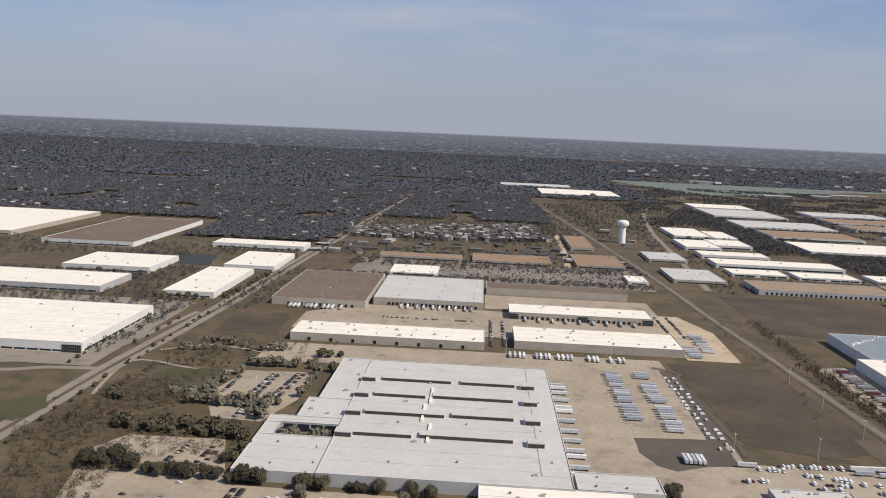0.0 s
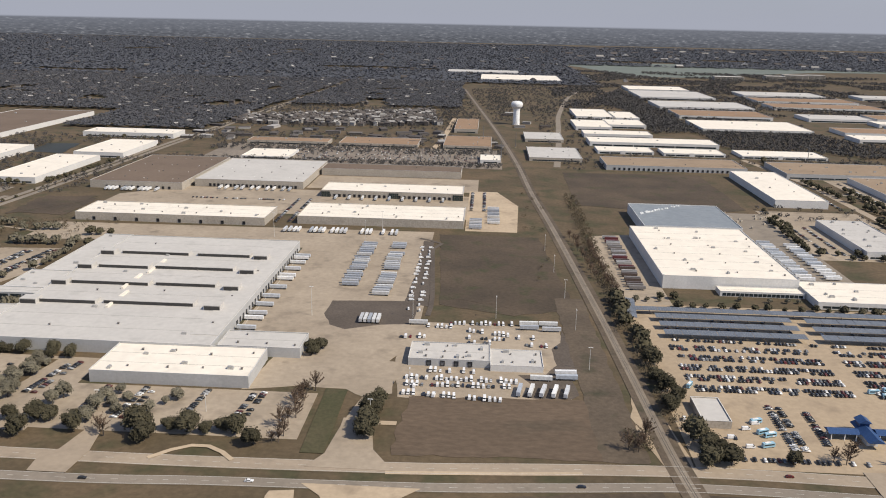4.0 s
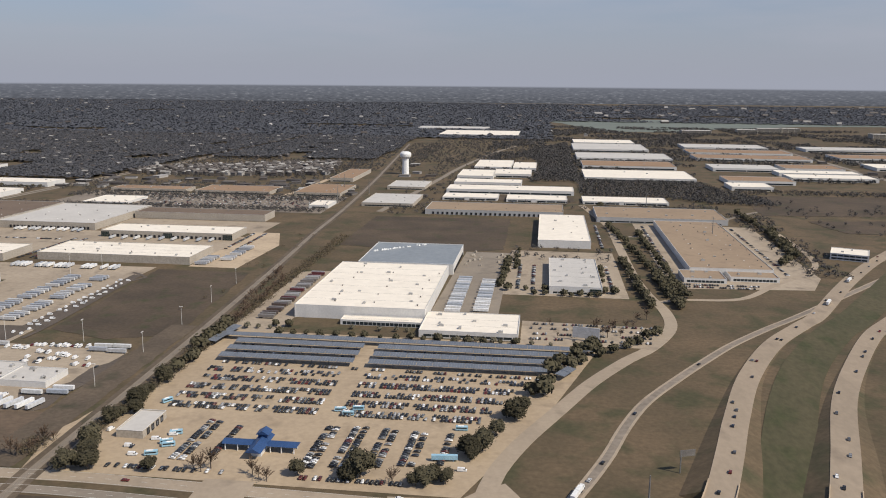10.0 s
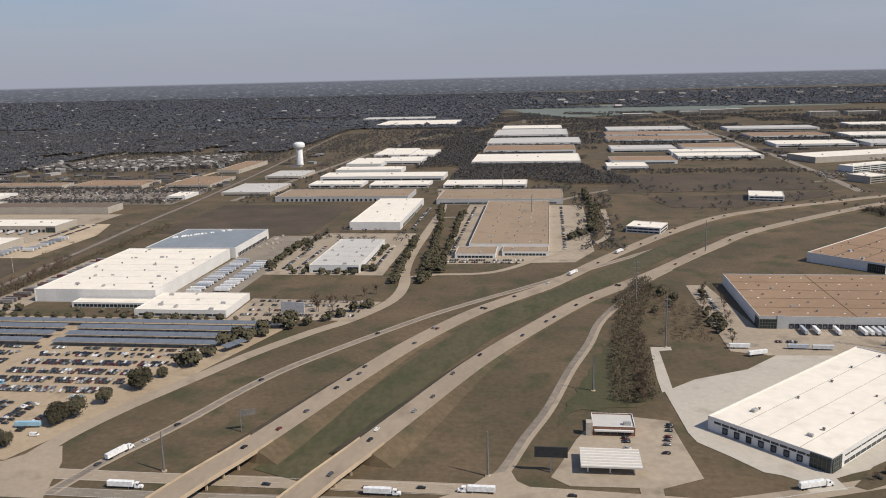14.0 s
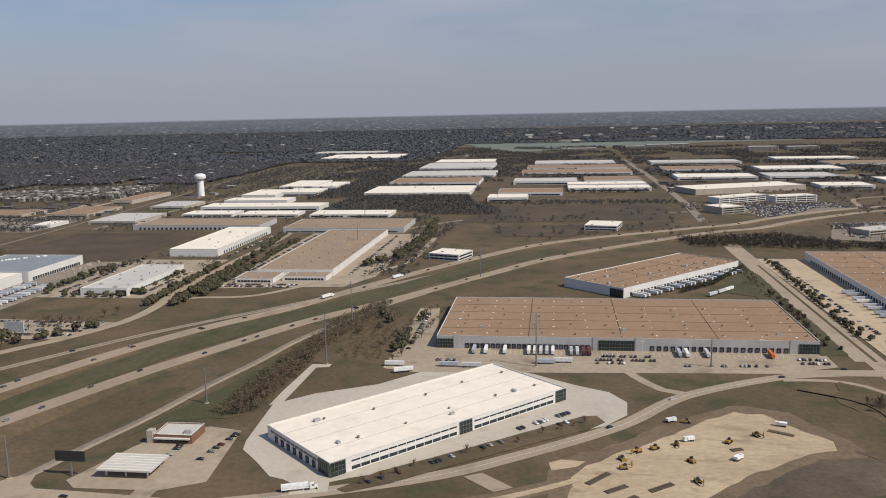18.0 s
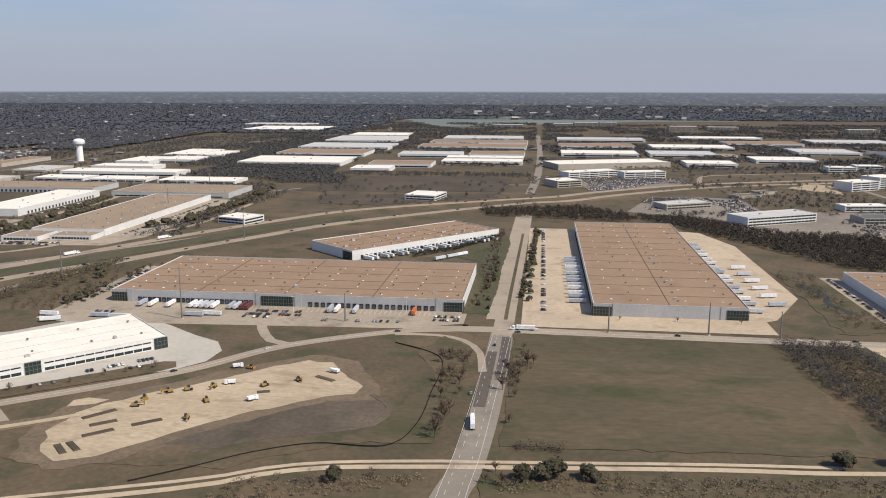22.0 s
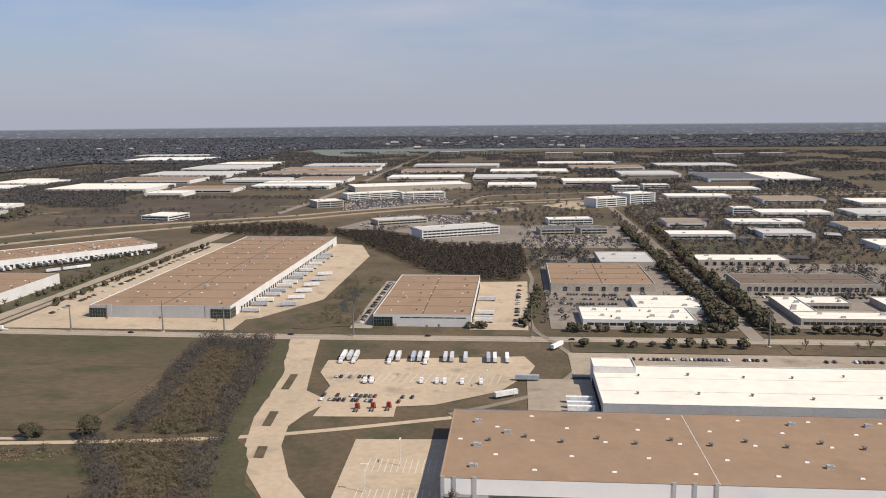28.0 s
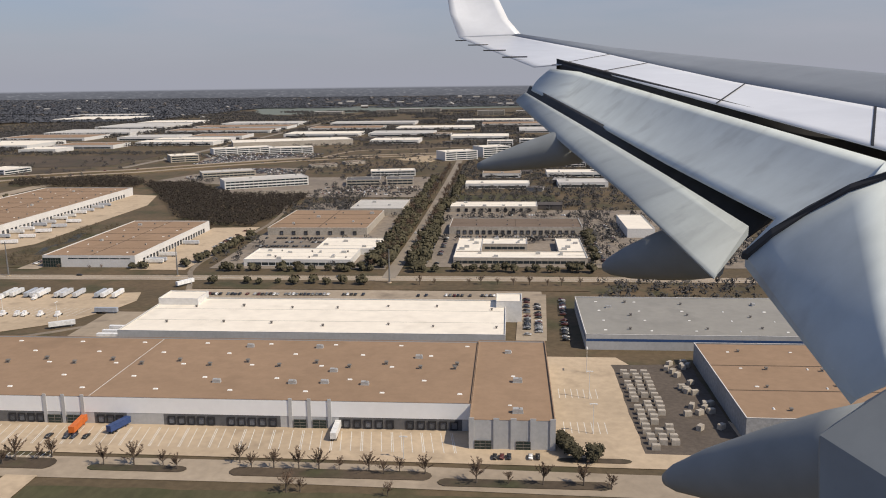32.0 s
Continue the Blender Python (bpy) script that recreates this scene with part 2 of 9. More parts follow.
M_RWHITE = surf("white_roof_membrane", (0.80, 0.735, 0.625), (0.765, 0.70, 0.595), rough=0.7, big=0.02, small=0.12, c=(0.70, 0.64, 0.54), spec=0.15, grain=0.3)
M_RLIGHT = surf("pale_grey_roof", (0.53, 0.505, 0.465), (0.49, 0.467, 0.43), rough=0.7, big=0.02, small=0.2, c=(0.45, 0.43, 0.395), spec=0.15, grain=0.3)
M_RGREY = surf("grey_metal_roof", (0.285, 0.272, 0.240), (0.258, 0.246, 0.218), rough=0.6, big=0.02, small=0.2, c=(0.23, 0.22, 0.195), spec=0.2, grain=0.3)
M_SEAM = surf("dark_roof_joint", (0.115, 0.084, 0.062), (0.09, 0.066, 0.05), big=0.05, small=1.0, spec=0.1)
M_RTAN = surf("tan_gravel_roof", (0.305, 0.208, 0.136), (0.275, 0.188, 0.123), big=0.012, small=0.2, c=(0.245, 0.168, 0.110), spec=0.1, grain=0.35)
M_RBROWN = surf("brown_gravel_roof", (0.180, 0.137, 0.104), (0.158, 0.120, 0.092), big=0.012, small=0.25, c=(0.138, 0.105, 0.081), spec=0.1, grain=0.4)
M_RBUFF = surf("buff_gravel_roof", (0.315, 0.238, 0.165), (0.285, 0.215, 0.150), big=0.012, small=0.2, c=(0.25, 0.188, 0.132), spec=0.1, grain=0.4)
M_RBLUE = surf("bluish_wet_roof", (0.215, 0.238, 0.255), (0.25, 0.272, 0.285), rough=0.55, big=0.03, small=0.2, spec=0.3, grain=0.5)
M_RDARK = surf("charcoal_roof", (0.105, 0.105, 0.108), (0.135, 0.132, 0.13), big=0.03, small=0.3)
M_WWHITE = surf("white_painted_panel", (0.66, 0.645, 0.615), (0.61, 0.597, 0.57), rough=0.6, big=0.05, small=0.6, spread=0.03, grain=0.4)
M_WGREY = surf("light_grey_panel", (0.44, 0.438, 0.43), (0.395, 0.393, 0.386), rough=0.65, big=0.05, small=0.6, spread=0.04, grain=0.4)
M_WTAN = surf("tan_concrete_panel", (0.42, 0.375, 0.315), (0.37, 0.33, 0.275), big=0.05, small=0.6, spread=0.04)
M_WMID = surf("mid_grey_panel", (0.30, 0.305, 0.31), (0.26, 0.265, 0.27), big=0.05, small=0.6, spread=0.04)
M_BRICK = surf("red_brown_brick_wall", (0.22, 0.115, 0.075), (0.18, 0.095, 0.062), big=0.2, small=2.0)
M_COPE = surf("pale_parapet_cap", (0.70, 0.68, 0.64), (0.60, 0.58, 0.545), rough=0.5, big=0.1, small=0.8)
M_DOCK = surf("black_dock_seal", (0.028, 0.028, 0.030), (0.040, 0.040, 0.042), rough=0.8, big=0.5, small=3)
M_DOOR = surf("grey_dock_door", (0.13, 0.135, 0.145), (0.095, 0.10, 0.11), rough=0.5, big=0.4, small=2, spread=0.5)
M_GLASS = surf("dark_window_glass", (0.020, 0.028, 0.032), (0.030, 0.040, 0.046), rough=0.25, big=0.2, small=1.0, spec=0.4)
M_GLASSG = surf("green_tinted_glass", (0.016, 0.030, 0.029), (0.024, 0.040, 0.038), rough=0.2, big=0.2, small=1.0, spec=0.45)
M_UNIT = surf("galvanised_unit", (0.46, 0.45, 0.43), (0.36, 0.355, 0.34), rough=0.5, big=0.3, small=2, metal=0.2)
M_UNITD = surf("weathered_unit", (0.20, 0.185, 0.165), (0.15, 0.14, 0.128), rough=0.6, big=0.3, small=2)
M_SKYL = surf("milky_skylight", (0.86, 0.85, 0.80), (0.78, 0.77, 0.73), rough=0.3, big=0.4, small=2)
M_STEEL = surf("grey_steel", (0.24, 0.235, 0.225), (0.19, 0.186, 0.18), rough=0.5, metal=0.3, big=0.2, small=2)
M_PALE = surf("white_enamel", (0.80, 0.80, 0.78), (0.74, 0.74, 0.72), rough=0.35, big=0.1, small=0.6, spread=0.06)
M_TRAILER = surf("trailer_side", (0.7, 0.7, 0.7), (0.6, 0.6, 0.6), rough=0.4, palette=[(0.74, 0.74, 0.73), (0.55, 0.56, 0.57), (0.66, 0.66, 0.64), (0.40, 0.43, 0.47), (0.78, 0.78, 0.76), (0.50, 0.52, 0.54)])
M_TRBLUE = surf("blue_grey_trailer", (0.30, 0.35, 0.42), (0.38, 0.42, 0.47), rough=0.4, palette=[(0.34, 0.36, 0.39), (0.27, 0.295, 0.335), (0.46, 0.465, 0.47), (0.52, 0.52, 0.51), (0.36, 0.38, 0.41), (0.60, 0.60, 0.585)])
M_RED = surf("red_paint", (0.27, 0.035, 0.028), (0.21, 0.03, 0.025), rough=0.4, big=0.3, small=2)
M_MAROON = surf("maroon_trailer", (0.16, 0.03, 0.04), (0.12, 0.025, 0.035), rough=0.45, palette=[(0.12, 0.040, 0.042), (0.20, 0.185, 0.175), (0.10, 0.075, 0.065), (0.34, 0.33, 0.32)])
M_ORANGE = surf("orange_paint", (0.62, 0.15, 0.03), (0.52, 0.13, 0.03), rough=0.4, big=0.3, small=2)
M_YELLOW = surf("yellow_machine_paint", (0.36, 0.22, 0.06), (0.28, 0.175, 0.055), rough=0.5, big=0.4, small=2)
M_BLUE = surf("royal_blue_metal", (0.030, 0.068, 0.17), (0.040, 0.082, 0.19), rough=0.4, big=0.1, small=1)
M_SKYBLUE = surf("pale_blue_bus_paint", (0.26, 0.46, 0.58), (0.34, 0.52, 0.62), rough=0.35, big=0.4, small=2)
M_DEEPBLUE = surf("deep_blue_trailer_paint", (0.03, 0.06, 0.16), (0.04, 0.07, 0.18), rough=0.4, big=0.4, small=2)
M_LOUVRE = surf("dark_roof_louvre", (0.048, 0.046, 0.044), (0.066, 0.063, 0.060), rough=0.7, big=0.3, small=2)
M_SILT = surf("black_woven_fabric", (0.018, 0.017, 0.016), (0.026, 0.024, 0.022), small=2.0, spec=0.1)
M_TRACKED = surf("churned_tan_earth", (0.185, 0.136, 0.086), (0.135, 0.100, 0.065), big=0.03, small=0.35, c=(0.125, 0.097, 0.067), bump=0.3)
M_FALLOW = surf("fallow_brown_soil", (0.135, 0.098, 0.067), (0.108, 0.079, 0.054), big=0.010, small=0.3, c=(0.082, 0.066, 0.046), bump=0.2, stretch=(0.5, 1, 1))
M_SOLAR = surf("blue_grey_solar_panel", (0.150, 0.165, 0.188), (0.125, 0.140, 0.163), rough=0.4, big=0.08, small=0.6, spec=0.35, grain=0.5)
M_TYRE = surf("black_rubber", (0.022, 0.022, 0.022), (0.03, 0.03, 0.03), rough=0.8, big=1, small=5)
M_CAR = surf("car_paint", (0.1, 0.1, 0.1), (0.1, 0.1, 0.1), rough=0.25, spec=0.5, palette=[(0.018, 0.018, 0.020), (0.50, 0.50, 0.50), (0.028, 0.028, 0.03), (0.75, 0.75, 0.74), (0.05, 0.053, 0.056), (0.022, 0.02, 0.02), (0.22, 0.225, 0.23), (0.035, 0.04, 0.055), (0.025, 0.024, 0.024), (0.025, 0.03, 0.045), (0.14, 0.025, 0.022), (0.09, 0.09, 0.093)])
M_WCAR = surf("white_van_paint", (0.78, 0.78, 0.77), (0.72, 0.72, 0.71), rough=0.3, spec=0.5, spread=0.06)
M_LINE = surf("white_road_paint", (0.66, 0.64, 0.58), (0.52, 0.50, 0.45), big=0.3, small=2)
M_BARK = surf("grey_brown_bark", (0.13, 0.105, 0.085), (0.10, 0.082, 0.066), big=0.5, small=4)
M_OAK = surf("dark_evergreen_leaves", (0.054, 0.049, 0.031), (0.078, 0.069, 0.044), big=0.25, small=1.5, spread=0.3, spec=0.1, leaf=True)
M_BARE = surf("bare_winter_twigs", (0.135, 0.095, 0.068), (0.105, 0.075, 0.055), big=0.25, small=1.5, spread=0.2, spec=0.1, leaf=True)
M_BLOSSOM = surf("pale_budding_twigs", (0.175, 0.158, 0.115), (0.140, 0.126, 0.092), big=0.25, small=1.5, spread=0.2, spec=0.1, leaf=True)
M_WATER = surf("still_water", (0.040, 0.042, 0.034), (0.052, 0.052, 0.042), rough=0.5, big=0.01, small=0.3, spec=0.12)
M_LAKE = surf("green_lake_water", (0.150, 0.168, 0.146), (0.172, 0.190, 0.164), rough=0.7, big=0.004, small=0.05, spec=0.1, grain=0.3)
# browns greyed and lifted a little, haze put into the base colour
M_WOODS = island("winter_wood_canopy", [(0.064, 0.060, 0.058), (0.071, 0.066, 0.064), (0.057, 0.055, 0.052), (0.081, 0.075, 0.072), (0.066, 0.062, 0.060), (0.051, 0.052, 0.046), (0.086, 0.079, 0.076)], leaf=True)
M_BRUSH = island("brown_scrub", [(0.092, 0.071, 0.048), (0.102, 0.080, 0.053), (0.083, 0.069, 0.044), (0.083, 0.071, 0.042), (0.112, 0.088, 0.057), (0.127, 0.099, 0.061)], leaf=True)
# distance haze is mixed into these two greyed, bluish canopy colours
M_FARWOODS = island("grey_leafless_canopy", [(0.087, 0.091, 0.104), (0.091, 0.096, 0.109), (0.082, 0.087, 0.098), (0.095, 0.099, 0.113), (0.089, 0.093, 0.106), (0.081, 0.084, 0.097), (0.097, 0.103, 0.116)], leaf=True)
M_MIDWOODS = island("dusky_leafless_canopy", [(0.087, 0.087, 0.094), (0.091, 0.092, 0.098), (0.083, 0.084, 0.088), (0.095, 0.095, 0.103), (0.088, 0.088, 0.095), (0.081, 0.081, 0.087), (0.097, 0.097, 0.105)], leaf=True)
M_CREEK = island("dark_creek_thicket", [(0.040, 0.032, 0.026), (0.045, 0.035, 0.029), (0.036, 0.030, 0.024), (0.036, 0.032, 0.023), (0.049, 0.039, 0.031), (0.056, 0.044, 0.033)], leaf=True)
M_DUSK = island("grey_brown_twigs", [(0.072, 0.062, 0.054), (0.080, 0.068, 0.060), (0.064, 0.056, 0.048), (0.060, 0.056, 0.044), (0.088, 0.076, 0.066), (0.070, 0.058, 0.054)], leaf=True)
M_HEDGE = island("dark_hedge_leaves", [(0.030, 0.033, 0.021), (0.036, 0.038, 0.024), (0.026, 0.029, 0.018), (0.042, 0.042, 0.027)], leaf=True)
M_WEED = island("dry_tan_weeds", [(0.17, 0.118, 0.078), (0.21, 0.155, 0.105), (0.145, 0.10, 0.068), (0.11, 0.082, 0.055), (0.235, 0.18, 0.125), (0.085, 0.07, 0.045)], leaf=True)
M_FASCIA = surf("white_painted_fascia", (0.80, 0.80, 0.79), (0.76, 0.76, 0.75), rough=0.5, big=0.05, small=0.3, grain=0.12)
M_HOUSE = island("far_house_surfaces", [(0.115, 0.102, 0.094), (0.090, 0.080, 0.075), (0.155, 0.140, 0.126), (0.100, 0.087, 0.078), (0.36, 0.345, 0.325), (0.076, 0.069, 0.066), (0.130, 0.116, 0.106), (0.095, 0.085, 0.08), (0.27, 0.258, 0.24)])
M_MIXCAR = island("far_parked_car_paint", [(0.02, 0.02, 0.022), (0.36, 0.36, 0.36), (0.03, 0.03, 0.032), (0.70, 0.70, 0.69), (0.04, 0.04, 0.044), (0.022, 0.02, 0.02), (0.16, 0.165, 0.17), (0.04, 0.045, 0.06), (0.028, 0.028, 0.03), (0.10, 0.025, 0.022)], rough=0.3, spec=0.5)


# ---- helpers for meshes ----
def mesh_of(name, verts, faces, mat):
    me = bpy.data.meshes.new(name)
    me.from_pydata([tuple(v) for v in verts], [], faces)
    me.materials.append(mat)
    me.update()
    return me


BOXF = [(0, 3, 2, 1), (4, 5, 6, 7), (0, 1, 5, 4), (1, 2, 6, 5), (2, 3, 7, 6), (3, 0, 4, 7)]


def box_vf(x0, y0, z0, x1, y1, z1):
    return [(x0, y0, z0), (x1, y0, z0), (x1, y1, z0), (x0, y1, z0), (x0, y0, z1), (x1, y0, z1), (x1, y1, z1), (x0, y1, z1)], BOXF


def boxes_mesh(name, boxes, mat, chamfer=0.0):
    """One mesh of several boxes; chamfer draws in the top edges."""
    v, f = [], []
    for b in boxes:
        bv, bf = box_vf(*b)
        if chamfer:
            bv = bv[:4] + [(x + (chamfer if k in (0, 3) else -chamfer), y + (chamfer if k in (0, 1) else -chamfer), z) for k, (x, y, z) in enumerate(bv[4:])]
        n = len(v)
        v += bv
        f += [tuple(i + n for i in q) for q in bf]
    return mesh_of(name, v, f, mat)


def put(name, me, parent=None, m=None, label=""):
    ob = new(name, me)
    if parent is not None:
        ob.parent = parent
    if m is not None:
        ob.matrix_basis = m
    if label:
        ob["label"] = label
    return ob


def part(name, bm, material, parent, label=""):
    me = bpy.data.meshes.new(name)
    bm.to_mesh(me)
    bm.free()
    me.materials.append(material)
    return put(name, me, parent, None, label)


def lathe(profile, seg=12):
    """Verts and faces of a turned form about z, from (radius, height) pairs."""
    v, f = [], []
    for r, z in profile:
        v += [(r * math.cos(2 * math.pi * k / seg), r * math.sin(2 * math.pi * k / seg), z) for k in range(seg)]
    for j in range(len(profile) - 1):
        for k in range(seg):
            a, b = j * seg + k, j * seg + (k + 1) % seg
            f.append((a, b, b + seg, a + seg))
    f.append(tuple(range(seg - 1, -1, -1)))
    f.append(tuple(range((len(profile) - 1) * seg, len(profile) * seg)))
    return v, f


def smooth_line(pts, step=12.0):
    """A gliding line through the points."""
    pts = [Vector((*p, 0.0)) if len(p) == 2 else Vector(p) for p in pts]
    out = []
    for i in range(len(pts) - 1):
        p0, p1, p2, p3 = pts[max(i - 1, 0)], pts[i], pts[i + 1], pts[min(i + 2, len(pts) - 1)]
        n = max(1, int((p2 - p1).length / step))
        for k in range(n):
            t = k / n
            out.append(0.5 * ((2 * p1) + (p2 - p0) * t + (2 * p0 - 5 * p1 + 4 * p2 - p3) * t * t + (3 * p1 - p0 - 3 * p2 + p3) * t * t * t))
    out.append(pts[-1])
    return out


def offsets(line):
    """For each point of a line, the level direction to its right."""
    out = []
    for i in range(len(line)):
        d = line[min(i + 1, len(line) - 1)] - line[max(i - 1, 0)]
        out.append(Vector((d.y, -d.x, 0)).normalized())
    return out


LEVEL = [0.0]


def ribbon(name, pts, width, z, mat, label, category="road", thick=0.15, shift=0.0):
    """A road slab along a line, with kerb sides; shift moves it sideways to its right."""
    LEVEL[0] += 0.0028    # no two flat areas lie in one plane
    z = 0.20 + LEVEL[0]
    line = smooth_line(pts)
    side = offsets(line)
    v, f = [], []
    for p, s in zip(line, side):
        a, b = p + s * (shift - width / 2), p + s * (shift + width / 2)
        h = p.z + z
        v += [(a.x, a.y, h - thick), (a.x, a.y, h), (b.x, b.y, h), (b.x, b.y, h - thick)]
    for i in range(len(line) - 1):
        a, b = 4 * i, 4 * i + 4
        f += [(a, a + 1, b + 1, b), (a + 1, a + 2, b + 2, b + 1), (a + 2, a + 3, b + 3, b + 2)]
    n = len(v)
    f += [(0, 3, 2, 1), (n - 4, n - 3, n - 2, n - 1)]
    return tagged(put(name, mesh_of(name, v, f, mat)), label, category, kind="structure")


def slab(name, pts, z, mat, label, category="pavement", thick=0.12, wobble=0.0):
    """A flat area with the given outline, its rim a little uneven if asked."""
    LEVEL[0] += 0.0028
    z = (0.04 if z < 0.2 else 0.12) + LEVEL[0]
    if wobble:
        wobble = min(wobble, 3.0)
        fine = []
        for i, (x, y) in enumerate(pts):
            x2, y2 = pts[(i + 1) % len(pts)]
            n = max(1, int(math.hypot(x2 - x, y2 - y) / 8))
            fine += [(x + (x2 - x) * k / n + random.uniform(-wobble, wobble), y + (y2 - y) * k / n + random.uniform(-wobble, wobble)) for k in range(n)]
        pts = fine
    area = sum(a[0] * b[1] - b[0] * a[1] for a, b in zip(pts, pts[1:] + pts[:1]))
    if area < 0:
        pts = pts[::-1]
    n = len(pts)
    v = [(x, y, z - thick) for x, y in pts] + [(x, y, z) for x, y in pts]
    f = [tuple(range(n, 2 * n))] + [(i, (i + 1) % n, n + (i + 1) % n, n + i) for i in range(n)]
    return tagged(put(name, mesh_of(name, v, f, mat)), label, category, kind="structure")


def rect(x0, y0, x1, y1):
    return [(x0, y0), (x1, y0), (x1, y1), (x0, y1)]


def joined(name, v, f, mat, label, category):
    me = bpy.data.meshes.new(name)
    v, f = np.asarray(v, np.float32), np.asarray(f, np.int32)
    me.vertices.add(len(v))
    me.vertices.foreach_set("co", v.ravel())
    k = f.shape[1]
    me.loops.add(f.size)
    me.loops.foreach_set("vertex_index", f.ravel())
    me.polygons.add(len(f))
    me.polygons.foreach_set("loop_start", np.arange(0, f.size, k, dtype=np.int32))
    me.update(calc_edges=True)
    me.materials.append(mat)
    return tagged(put(name, me), label, category, kind="stuff")


# ---- the ground ----
gx, gy = np.meshgrid(np.linspace(-9600, 11200, 65), np.linspace(-3000, 9600, 40))
gv = np.c_[gx.ravel(), gy.ravel(), 0 * gx.ravel()]
gf = [(j * 65 + i, j * 65 + i + 1, (j + 1) * 65 + i + 1, (j + 1) * 65 + i) for j in range(39) for i in range(64)]
tagged(put("ground", mesh_of("ground", gv, gf, M_GROUND)), "flat plain of dry brown winter grass", "ground", kind="structure")


# ---- warehouses and other flat-roofed buildings ----
def side_pose(side, a, L, D, z=0.0):
    """The place a metres along a side, seen from outside from left to right; things there face -y."""
    return {"s": pose(a, 0, z), "e": pose(L, a, z, 0, 0, 90), "n": pose(L - a, D, z, 0, 0, 180), "w": pose(0, D - a, z, 0, 0, 270)}[side]


SHARED = {}
BUILT = []      # the plots that buildings stand on, where no tree grows


def shared(key, make):
    if key not in SHARED:
        SHARED[key] = make()
    return SHARED[key]


def dock_seal():
    return boxes_mesh("dock_door", [(-1.7, -0.35, 0.9, -1.25, 0.02, 4.4), (1.25, -0.35, 0.9, 1.7, 0.02, 4.4), (-1.7, -0.45, 4.0, 1.7, 0.02, 4.7), (-1.25, -0.06, 1.1, 1.25, 0.02, 4.0), (-1.2, -0.5, 0.75, 1.2, 0.0, 1.1)], M_DOCK)


def dock_leaf():
    return boxes_mesh("door_leaf", [(-1.2, -0.12, 1.15 + 0.56 * k, 1.2, -0.06, 1.67 + 0.56 * k) for k in range(5)], M_DOOR)


def roof_unit(kind):
    if kind == 0:   # packaged air handler on a kerb
        v = [(-1.9, -1.1, 0, 1.9, 1.1, 0.35), (-1.8, -1.0, 0.35, 0.4, 1.0, 1.7), (0.4, -1.0, 0.35, 1.8, 1.0, 1.45), (0.7, -0.6, 1.45, 1.6, 0.6, 1.75)]
        return boxes_mesh("rooftop_unit", v, M_UNIT, 0.04)
    if kind == 1:   # hooded ventilator
        v = [(-0.7, -0.7, 0, 0.7, 0.7, 0.5), (-0.55, -0.55, 0.5, 0.55, 0.55, 1.2), (-0.95, -0.95, 1.2, 0.95, 0.95, 1.7)]
        return boxes_mesh("roof_ventilator", v, M_UNITD, 0.06)
    return boxes_mesh("skylight", [(-1.1, -0.55, 0, 1.1, 0.55, 0.25), (-1.0, -0.45, 0.25, 1.0, 0.45, 0.45)], M_SKYL, 0.12)


